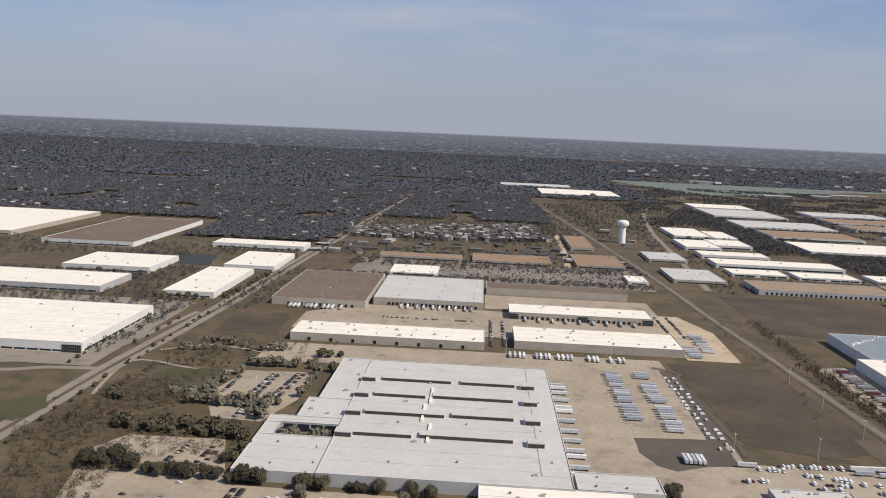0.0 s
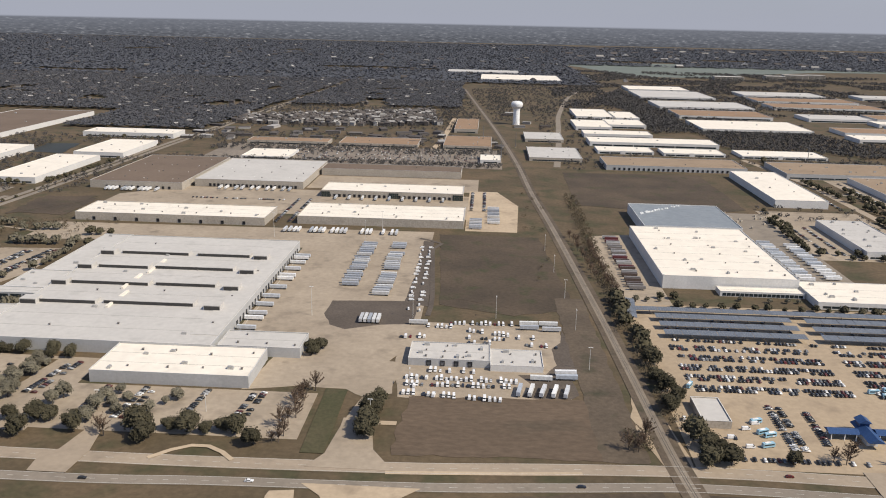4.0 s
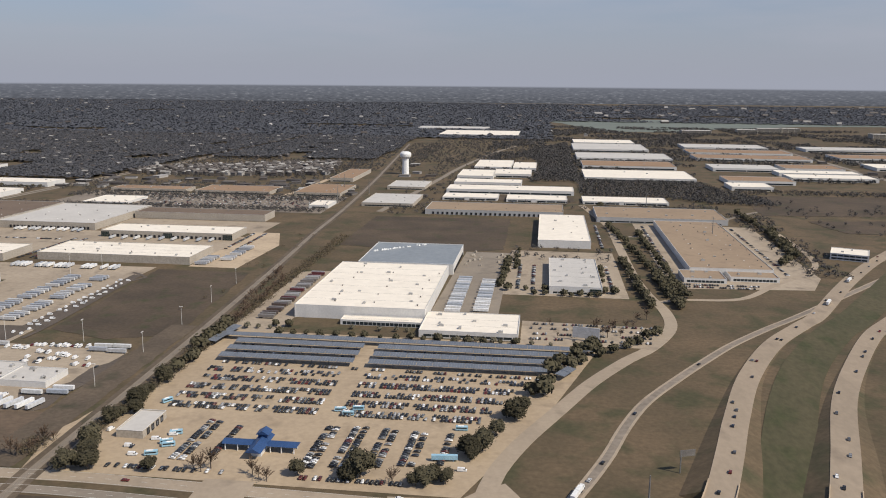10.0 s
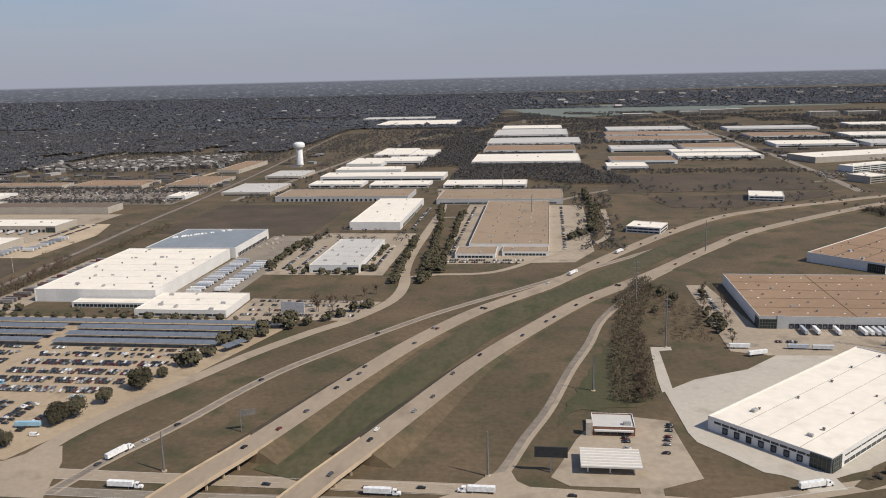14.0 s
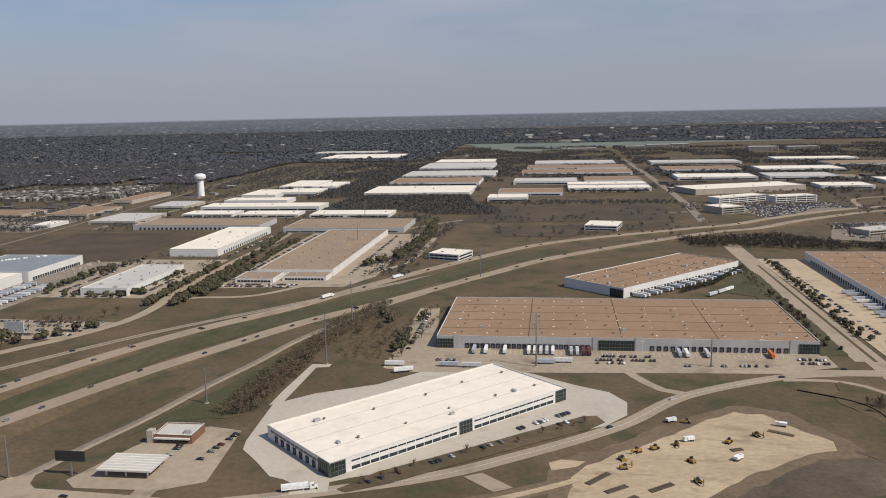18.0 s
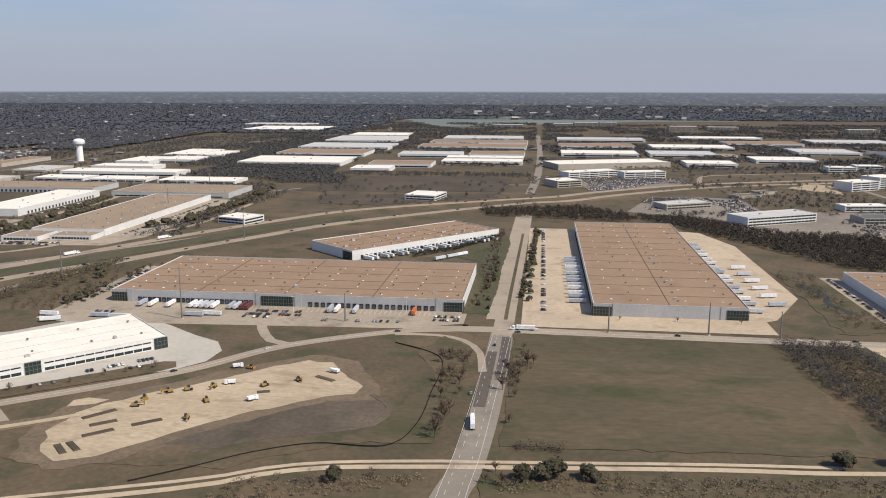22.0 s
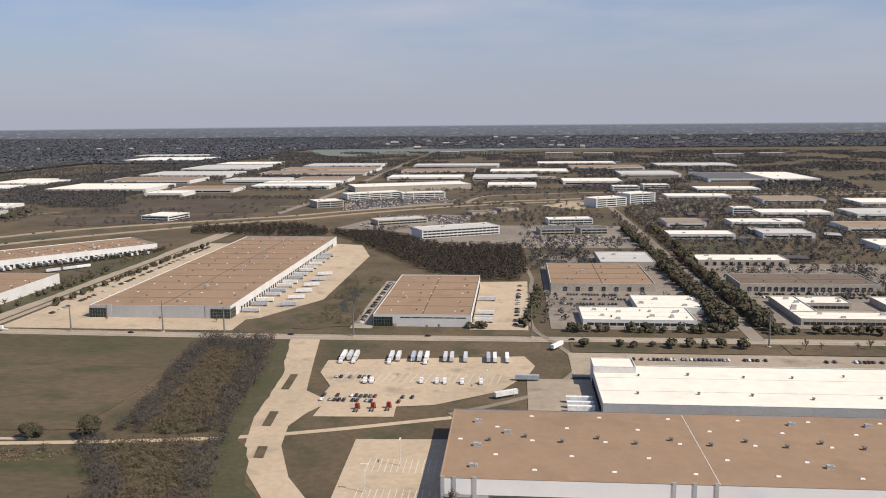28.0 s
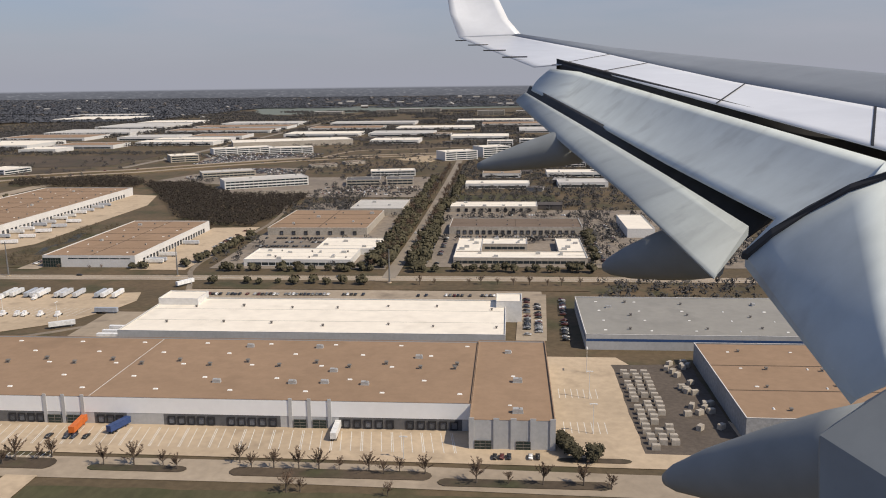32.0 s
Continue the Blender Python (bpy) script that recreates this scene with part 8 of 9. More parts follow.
# in front of the huge brown-roofed warehouse
plant("bare", [(1915, 338), (1925.6, 338), (1936.5, 338), (1947.6, 338), (1957.4, 340), (1993, 342), (2002, 343), (2006, 346), (2031, 340), (2055, 341), (2091, 341), (2100, 341), (2110, 341), (2118, 341), (2126, 341), (2138, 340), (2150, 340), (2160, 339), (2180, 333), (2192, 333), (2205, 333), (2220, 333), (1900, 347)], 1.0)
plant("bare", [(1982, 342), (2043, 341), (2085, 345), (1866, 344)], 1.3)
plant("bare", [(2110, 322), (2115, 323), (2148, 321)], 0.9)
plant("oak", [(2214, 366), (2216, 360), (2219, 354), (2226, 354)], 0.75)
plant("bare", [(1850, 344), (1872, 360), (1880, 376), (1890, 376)], 0.9)
# the rental lot's edge
plant("oak", [(410, 450), (455, 437), (543, 444), (630, 446), (642, 478), (684, 590), (697, 640), (716, 664), (732, 686), (744, 697), (406, 517), (399, 575), (401, 622), (395, 545), (391, 679), (404, 462), (398, 500), (612, 440), (655, 515), (672, 566), (690, 612), (706, 650)], 1.3)
plant("oak", [(574, 441), (666, 544), (640, 484), (618, 443), (580, 446), (648, 492)], 1.65)
plant("bare", [(522, 437), (528, 434), (517, 441), (480, 443), (486, 440), (490, 445), (372, 452), (362, 446), (600, 440)], 1.35)
plant("oak", along(440, 706, 720, 704, 13), 0.75)
plant("bud", along(405, 718, 440, 718, 9) + along(500, 730, 570, 730, 12) + along(600, 706, 700, 706, 16), 0.8)
plant("bare", along(690, 730, 790, 760, 14) + along(680, 770, 780, 775, 18), 0.8)
plant("oak", [(406, 432), (413, 436), (419, 434), (416, 442)] + along(401, 505, 397, 640, 14) + along(393, 640, 393, 720, 10), 1.2)
plant("bare", along(364, 436, 378, 470, 6) + along(395, 730, 390, 900, 7) + along(384, 780, 372, 960, 9), 1.2)
plant("oak", along(406, 731, 455, 730, 12) + along(822, 842, 813, 1033, 8) + along(813, 1033, 773, 1450, 12) + along(794, 840, 780, 1090, 9) + along(826, 860, 822, 1000, 9) + along(640, 900, 775, 900, 10) + along(636, 906, 640, 1060, 10), 1.0)
plant("oak", along(975, 1064, 1009, 1124, 8) + along(1009, 1124, 1023, 1305, 8) + along(1016, 1124, 1030, 1320, 9) + along(1023, 1305, 1017, 1496, 11), 1.1)
plant("bare", [(754, 746), (761, 770), (774, 795), (784, 804), (734, 761), (748, 760), (742, 740)], 1.25)
plant("oak", [(728, 702), (712, 675), (705, 662), (697, 652), (722, 690), (690, 640), (686, 612), (676, 590), (660, 545), (665, 556), (641, 486), (572, 444), (622, 448)], 1.15)
plant("oak", along(1457, 894, 1455, 716, 26) + along(1490, 760, 1502, 1130, 10), 0.62)
plant("bare", along(1014, 538, 1024, 607, 6) + along(1020, 607, 1030, 669, 6), 1.0)
plant("oak", along(1095, 690, 1100, 740, 9), 0.8)
plant("oak", along(752, 705, 790, 760, 9) + along(818, 880, 814, 1000, 9) + along(836, 890, 824, 1290, 11) + along(776, 1490, 786, 1560, 12), 0.9)
plant("oak", along(660, 885, 690, 885, 9) + along(700, 884, 750, 884, 10) + along(752, 900, 752, 1030, 14) + along(650, 1000, 650, 1120, 12), 0.75)
# factory side
plant("oak", [(16, 560), (10, 556), (-75, 550), (-84, 552), (-38, 541), (-26, 545), (145, 575), (150, 570), (147, 566), (152, 580)], 1.0)
plant("oak", [(-54, 438), (-43, 445), (-33, 448), (-16, 449), (1, 449), (9, 450), (-1, 431), (-23, 432), (68, 441), (76, 430), (86, 445), (98, 443), (109, 443), (127, 445), (140, 431), (29, 439), (118, 446), (-62, 434), (-75, 440)] + along(-240, 436, -90, 438, 11) + along(203, 430, 206, 500, 9), 1.35)
plant("bud", along(-56, 478, -42, 536, 7) + along(-45, 482, -36, 530, 8) + along(-124, 450, -118, 540, 11) + along(60, 462, 80, 490, 9) + along(-4, 450, 4, 500, 8) + along(-200, 440, -190, 490, 10) + along(-232, 470, -215, 500, 10), 1.25)
plant("bare", along(150, 434, 158, 508, 4) + along(156, 434, 163, 508, 5) + [(50, 434), (46, 438), (520, 380)], 1.3)
plant("bud", [(32, 478), (31, 466), (39, 471), (45, 480), (45, 463), (31, 452), (36, 490), (26, 470), (-37, 512), (-36, 489), (-38, 471), (-35, 529), (-40, 500), (-34, 478)], 1.4)
plant("bud", [(-154, 640), (-146, 643), (-128, 640), (-120, 644)], 1.3)
plant("oak", along(-286, 563, -148, 551, 9) + along(-124, 548, -20, 550, 12) + along(-290, 575, -250, 573, 9) + [(-15, 562), (-8, 566), (-180, 590), (-176, 606), (-172, 620), (-186, 585)], 1.25)
plant("oak", along(-300, 655, -186, 645, 7) + along(-300, 642, -180, 632, 8), 1.25)
plant("bare", along(-302, 648, -184, 640, 7) + along(-350, 640, -300, 660, 8), 1.3)
plant("bud", along(-286, 730, -174, 716, 7) + along(-262, 712, -180, 704, 9) + along(-200, 690, -180, 676, 7) + along(-254, 740, -240, 816, 9), 1.4)
plant("bud", along(-319, 922, -262, 906, 7) + along(-240, 836, -170, 836, 7) + along(-230, 848, -165, 850, 8) + along(-165, 740, -160, 820, 9) + along(-330, 880, -200, 900, 11), 1.3)
plant("oak", along(-150, 828, -120, 840, 8) + [(-161, 883), (-150, 886), (-170, 880), (-330, 715), (-322, 708)], 1.1)
plant("bare", along(-340, 712, -230, 708, 8) + along(-335, 820, -250, 826, 9) + along(-335, 720, -328, 810, 9), 1.1)
plant("oak", along(-362, 560, -356, 1500, 24) + along(-390, 850, -350, 1540, 30) + along(-420, 800, -425, 1040, 16), 0.5)
plant("oak", along(-470, 1140, -385, 1140, 12) + along(-700, 1300, -545, 1300, 13) + along(-370, 1150, -350, 1370, 15) + along(-530, 1612, -360, 1612, 14), 0.85)
# the avenue by the tan-roofed warehouses and the site
plant("oak", [(1409, 398), (1499, 410), (1509, 411), (1515, 414), (1531, 415), (1534, 413), (1659, 443), (1663, 445), (1691, 447)], 1.05)
plant("bare", [(1486, 416), (1490, 402), (1482, 404)], 0.8)
plant("bare", [(1451, 453), (1449, 462), (1452, 483), (1450, 492), (1447, 512), (1445, 530), (1444, 540), (1448, 552), (1441, 578), (1445, 588), (1452, 590), (1438, 592), (1499, 576), (1494, 566), (1487, 558), (1490, 548), (1484, 530), (1503, 582)], 1.15)
plant("oak", [(1497, 752), (1498, 779), (1497, 800), (1497, 817), (1498, 842), (1498, 869), (1500, 898), (1499, 918), (1499, 935), (1500, 958), (1500, 975), (1501, 1010), (1501, 1030), (1501, 1050), (1503, 1072), (1505, 1092)], 0.62)
plant("oak", [(1463, 722), (1461, 750), (1458, 800), (1462, 824), (1462, 839), (1460, 852), (1462, 866), (1461, 884), (1462, 907), (1458, 925)], 0.62)
plant("bare", along(1455, 470, 1458, 600, 14) + along(1490, 470, 1494, 620, 18), 0.75)
plant("bare", along(1455, 730, 1458, 1110, 11) + along(1448, 720, 1452, 1100, 17), 0.8)
plant("bare", along(1100, 660, 1122, 840, 12) + along(1080, 700, 1110, 850, 12), 0.8)
plant("bare", along(1560, 700, 1680, 700, 22) + along(1812, 684, 1878, 684, 12), 0.65)
plant("oak", [(1884, 688), (1888, 690), (1892, 688), (1880, 690)], 0.6)
plant("bare", along(1120, 442, 1255, 548, 11), 0.55)
plant("oak", [(1066, 770), (1062, 809), (1050, 751), (1072, 790), (1056, 830)], 0.9)
plant("oak", along(1088, 704, 1105, 833, 14), 0.7)
# tree-lined street and office parks to the east
plant("oak", along(2090, 690, 2091, 1060, 12) + along(2113, 690, 2114, 1060, 10) + along(2119, 680, 2120, 900, 9) + along(2081, 700, 2080, 1300, 9) + along(2122, 1000, 2122, 1300, 14), 1.15)
plant("bare", along(2090, 697, 2091, 1067, 11) + along(2111, 697, 2112, 1067, 11) + along(2080, 690, 2080, 1060, 12) + along(2091, 1060, 2090, 1500, 16) + along(2110, 1060, 2108, 1500, 16), 1.2)
plant("oak", along(1955, 684, 2085, 684, 8) + along(2120, 684, 2260, 684, 8) + along(1960, 640, 2088, 640, 12), 0.8)
plant("bare", along(2120, 640, 2250, 640, 11), 0.8)
plant("oak", along(1926, 690, 1940, 830, 9) + along(2262, 700, 2266, 840, 11), 0.9)
# the nearest stand singly, those further off are joined
ok_ = {tuple(q) for q in free_of_buildings(np.array([(x, y) for _, x, y, _ in tree_spots]), 1.5)}
tree_spots = [q for q in tree_spots if (q[1], q[2]) in ok_]
tree_spots.sort(key=lambda s: s[2])
for kind, x, y, size in tree_spots[:280]:
    s = size * rng.uniform(0.65, 1.25)
    copy_thing(TREES[kind, rng.randrange(4)], pose(x, y, 0, 0, 0, rng.uniform(0, 360))).scale = (s, s, s * rng.uniform(0.9, 1.15))
for kind, lab in (("oak", "dark evergreen trees further off along streets and lots"), ("bare", "leafless trees further off along streets and lots"), ("bud", "pale budding trees further off along the lots")):
    V, F, TV, TF, n, nt = [], [], [], [], 0, 0
    for q, x, y, size in tree_spots[280:]:
        if q != kind:
            continue
        v_ = rng.randrange(4)
        t_ = TREES[kind, v_]
        s, a = size * rng.uniform(0.65, 1.25), rng.uniform(0, 6.28)
        R = np.array([[math.cos(a), math.sin(a), 0], [-math.sin(a), math.cos(a), 0], [0, 0, 1]]) * s
        for me, VV, FF in ((FAR_CROWNS[kind, v_], V, F), (t_.data, TV, TF)):
            co = np.empty(3 * len(me.vertices))
            me.vertices.foreach_get("co", co)
            fc = np.array([p.vertices[:] for p in me.polygons if len(p.vertices) == 4])
            k = n if VV is V else nt
            VV.append(co.reshape(-1, 3) @ R + (x, y, 0))
            FF.append(fc + k)
            if VV is V:
                n += len(me.vertices)
            else:
                nt += len(me.vertices)
    if V:
        joined("street_trees", np.concatenate(V), np.concatenate(F), {"oak": M_OAK, "bare": M_BARE, "bud": M_BLOSSOM}[kind], lab, "trees")
        joined("street_tree_trunks", np.concatenate(TV), np.concatenate(TF), M_BARK, "trunks of the trees further off", "tree trunks")
for k, (x, y) in enumerate(((2072, 690), (2240, 690), (2020, 690), (2064, 690), (1990, 338), (2062, 338), (2144, 338), (2230, 331), (-230, 712), (-215, 708), (-205, 712), (-196, 706))):
    list(TREES.values())[k].matrix_basis = pose(x, y, 0, 0, 0, 40 * k) @ Matrix.Scale(0.8, 4)


# ---- woods, hedges and scrub ----
nr = np.random.RandomState(5)


def grove(spots, h, r, blades, size, seed=0, up=0.25):
    """Loose blades filling crowns over the given spots; arrays of verts and faces."""
    rs = np.random.RandomState(seed)
    n = len(spots)
    even = up > 0.5     # a closed, level canopy far off
    hh, rr = h * (rs.uniform(0.93, 1.07, n) if even else rs.uniform(0.7, 1.25, n)), r * rs.uniform(0.8 if even else 0.7, 1.3, n)
    d = rs.normal(size=(n, blades, 3))
    d /= np.linalg.norm(d, axis=2, keepdims=True)
    d *= rs.uniform(0.45, 1.0, (n, blades, 1))
    c = np.empty((n, blades, 3))
    c[:, :, :2] = spots[:, None, :] + d[:, :, :2] * rr[:, None, None]
    c[:, :, 2] = hh[:, None] * ((0.80 + 0.2 * d[:, :, 2]) if even else (0.58 + 0.42 * d[:, :, 2]))
    face = d + 0.32 * rs.normal(size=(n, blades, 3)) + (0.0, 0.0, up)
    u = np.cross(face, rs.normal(size=(n, blades, 3)))
    u /= np.linalg.norm(u, axis=2, keepdims=True) + 1e-6
    w = np.cross(face, u)
    w /= np.linalg.norm(w, axis=2, keepdims=True) + 1e-6
    s = size * rs.uniform(0.6, 1.4, (n, blades, 1))
    q = np.stack([c - u * s, c + w * s * 0.8, c + u * s * 0.9], 2)
    q[..., 2] = np.maximum(q[..., 2], 0.02)
    v = q.reshape(-1, 3)
    if even:    # the closed mass of twigs under the outer sprays
        x, y, z = np.c_[spots, hh * 0.66][:, None, :].transpose(2, 0, 1)
        a = rs.uniform(0, 6.28, (n, 1)) + np.arange(4) * 1.571
        t = rs.uniform(-0.12, 0.12, (n, 4))
        k = np.stack([x + rr[:, None] * 1.15 * np.cos(a), y + rr[:, None] * 1.15 * np.sin(a), z * (1 + t)], 2)
        v = np.concatenate([v, k[:, (0, 1, 2)].reshape(-1, 3), k[:, (0, 2, 3)].reshape(-1, 3)])
    return v, np.arange(len(v)).reshape(-1, 3)


def scatter(x0, y0, x1, y1, step, keep=1.0):
    xs, ys = np.arange(x0, x1, step), np.arange(y0, y1, step)
    gx_, gy_ = np.meshgrid(xs, ys)
    p = np.c_[gx_.ravel(), gy_.ravel()] + nr.uniform(-0.5, 0.5, (gx_.size, 2)) * step
    return p[nr.uniform(size=len(p)) < keep]


def clumpy(p, scale, level, seed=0.0):
    """Keeps the spots where a slow noise stands above a level, so that the woods have glades."""
    k = np.array([noise.noise(Vector((x / scale + seed, y / scale, 0.3))) > level for x, y in p])
    return p[k]


def within(p, poly):
    x, y = p[:, 0], p[:, 1]
    ins = np.zeros(len(p), bool)
    for (xa, ya), (xb, yb) in zip(poly, poly[1:] + poly[:1]):
        ins ^= ((ya > y) != (yb > y)) & (x < (xb - xa) * (y - ya) / (yb - ya + 1e-9) + xa)
    return p[ins]


def wood(name, p, h, r, blades, size, mat, label, seed=1, up=0.25):
    p = free_of_buildings(p, r * 0.6)
    if len(p):
        joined(name, *grove(p, h, r, blades, size, seed, up), mat, label, "woodland")


road_x = lambda y: np.interp(y, [400, 802, 1112, 1635, 2259, 3000], [-390, -374, -354, -334, -306, -270])
# the great wood with its hidden streets beyond the western warehouses
p = scatter(-2400, 1760, 190, 3300, 12.5)
p = p[(np.abs(p[:, 0] - road_x(p[:, 1])) > 14) & (np.abs(p[:, 0] - np.interp(p[:, 1], [1459, 1850, 2268, 3000], [326, 296, 258, 190])) > 12)]
p = p[~((p[:, 0] > -330) & (p[:, 0] < 200) & (p[:, 1] < 2330))]
p = p[~((p[:, 0] < -650) & (p[:, 1] < 2080))]
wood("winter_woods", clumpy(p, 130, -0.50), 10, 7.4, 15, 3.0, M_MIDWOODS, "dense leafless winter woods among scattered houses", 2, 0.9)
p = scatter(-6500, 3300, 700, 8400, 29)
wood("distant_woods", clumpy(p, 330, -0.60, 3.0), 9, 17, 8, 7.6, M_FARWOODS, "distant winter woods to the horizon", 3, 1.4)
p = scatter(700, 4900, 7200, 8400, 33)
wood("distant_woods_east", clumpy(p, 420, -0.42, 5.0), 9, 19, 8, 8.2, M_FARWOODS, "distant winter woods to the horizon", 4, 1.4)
p = scatter(500, 2000, 3600, 4300, 19)
p = clumpy(p, 150, -0.06, 7.0)
p = p[(np.abs(p[:, 0] - 1497) > 15) & ~((np.abs(p[:, 0] - 1480) < 420) & (p[:, 1] > 2185) & (p[:, 1] < 2315))]
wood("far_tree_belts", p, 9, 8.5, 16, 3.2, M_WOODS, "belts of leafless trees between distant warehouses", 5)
p = within(scatter(560, 1500, 1120, 3200, 11), [(640, 1900), (760, 1930), (760, 3150), (600, 2700), (670, 2300)])
p = np.concatenate([p, within(scatter(640, 1560, 1140, 2220, 10), [(760, 1668), (920, 1672), (1000, 1610), (1126, 1605), (1110, 1700), (1055, 1800), (1030, 1940), (780, 1950), (745, 2200), (660, 2200), (752, 1900)])])
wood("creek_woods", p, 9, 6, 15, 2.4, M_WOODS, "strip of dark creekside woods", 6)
p = np.concatenate([within(scatter(1620, 870, 1960, 1300, 6.5), [(1636, 1257), (1720, 1120), (1819, 939), (1873, 890), (1925, 885), (1931, 959), (1924, 1120), (1820, 1125), (1770, 1180), (1720, 1250)]), within(scatter(1410, 1180, 1660, 1360, 7.5), [(1430, 1240), (1643, 1200), (1640, 1262), (1570, 1340), (1410, 1300)])])
wood("creekside_woods", p, 8, 4.6, 44, 1.1, M_CREEK, "dark thicket of leafless trees by the warehouses", 7)
p = within(scatter(1660, 330, 1810, 660, 5.2), [(1679, 646), (1734, 646), (1748, 580), (1757, 500), (1766, 456), (1772, 416), (1783, 373), (1794, 330), (1716, 330), (1730, 379), (1690, 432), (1704, 450), (1694, 527), (1681, 607)])
p = p[np.abs(p[:, 1] - np.interp(p[:, 0], [1660, 1775], [439, 452])) > 6]
west = np.interp(p[:, 1], [330, 379, 432, 450, 527, 607, 646], [1716, 1730, 1690, 1704, 1694, 1681, 1679])
east = np.interp(p[:, 1], [330, 373, 416, 456, 500, 580, 646], [1794, 1783, 1772, 1766, 1757, 1748, 1734])
core = (p[:, 0] - west > 15) & (east - p[:, 0] > 15) & (p[:, 1] < 612)
wood("meadow_thicket", p[~core], 8.0, 4.4, 110, 0.55, M_DUSK, "grey-brown leafless trees along the meadow", 8)
wood("thicket_brush", p[core], 4.6, 4.2, 80, 0.62, M_BRUSH, "low brown brush within the thicket", 14)
p = np.concatenate([within(scatter(1742, 690, 1796, 900, 5.5, 0.5), [(1744, 694), (1790, 694), (1786, 740), (1776, 742), (1772, 800), (1780, 890), (1770, 896), (1762, 850), (1752, 896), (1742, 880), (1750, 780)]), scatter(1060, 1800, 1450, 1830, 7, 0.5), scatter(1480, 1640, 1500, 1780, 7, 0.5), within(scatter(1030, 650, 1100, 880, 5.5, 0.5), [(1047, 690), (1052, 668), (1085, 668), (1088, 756), (1072, 850), (1042, 838), (1047, 740)]), scatter(1496, 444, 1522, 450, 3, 0.9), within(scatter(1350, 365, 1700, 435, 6, 0.3), [(1363, 372), (1400, 384), (1447, 400), (1452, 410), (1400, 402), (1360, 388)]), within(scatter(1470, 390, 1700, 435, 6, 0.3), [(1482, 398), (1600, 408), (1690, 425), (1690, 430), (1594, 424), (1482, 413)]), within(scatter(1430, 440, 1470, 620, 4.5, 0.6), [(1447, 448), (1455, 470), (1452, 520), (1460, 560), (1456, 600), (1438, 596), (1446, 540), (1450, 500)]), within(scatter(1480, 520, 1510, 600, 4.5, 0.6), [(1486, 524), (1496, 560), (1506, 580), (1496, 592), (1488, 570)])])
wood("roadside_scrub", p, 5.0, 3.0, 60, 0.48, M_BRUSH, "brown roadside scrub and saplings", 9)
p = np.concatenate([within(scatter(1350, 355, 1700, 435, 2.6, 0.6), [(1352, 364), (1400, 380), (1447, 398), (1454, 410), (1400, 400), (1356, 384)]), within(scatter(1470, 380, 1700, 435, 2.6, 0.6), [(1484, 394), (1600, 400), (1690, 416), (1690, 428), (1594, 422), (1484, 410)])])
h_ = np.concatenate([np.linspace((1366, 930), (1409, 977), 26), np.linspace((1410, 979), (1442, 1040), 28), np.linspace((1443, 1042), (1460, 1074), 14)])
wood("clipped_hedge", h_, 6.6, 2.9, 120, 0.55, M_HEDGE, "dark evergreen hedge screening parked trailers", 13)
wood("dry_weeds", p, 1.5, 1.9, 16, 0.5, M_WEED, "tall dry tan weeds along the gravel track", 12)
p = np.concatenate([scatter(394, 478, 402, 640, 5, 0.8), scatter(388, 640, 400, 1180, 5, 0.85), within(scatter(1000, 530, 1070, 880, 4.4, 0.9), [(994, 548), (1006, 538), (1026, 546), (1031, 607), (1032, 690), (1046, 770), (1060, 862), (1046, 878), (1018, 790), (1010, 700), (1000, 614)]), scatter(326, 700, 352, 1180, 9, 0.08), scatter(-300, 440, -262, 900, 8, 0.5), scatter(-345, 620, -300, 700, 8, 0.6), scatter(-286, 592, -180, 650, 6, 0.5), scatter(-300, 850, -160, 935, 9, 0.12), scatter(-340, 860, -270, 880, 6, 0.5), scatter(-330, 430, -255, 560, 6, 0.6), within(scatter(-380, 510, -190, 780, 5.5, 0.75), [(-368, 615), (-352, 705), (-341, 767), (-300, 770), (-262, 728), (-300, 661), (-305, 594), (-318, 527)]), scatter(-345, 905, -200, 925, 6, 0.35), scatter(364, 448, 378, 466, 4, 0.8), scatter(300, 340, 376, 380, 7, 0.06)])
wood("railside_scrub", p, 6.0, 3.6, 40, 0.75, M_BRUSH, "brown scrub and small trees along the railway and lots", 10)
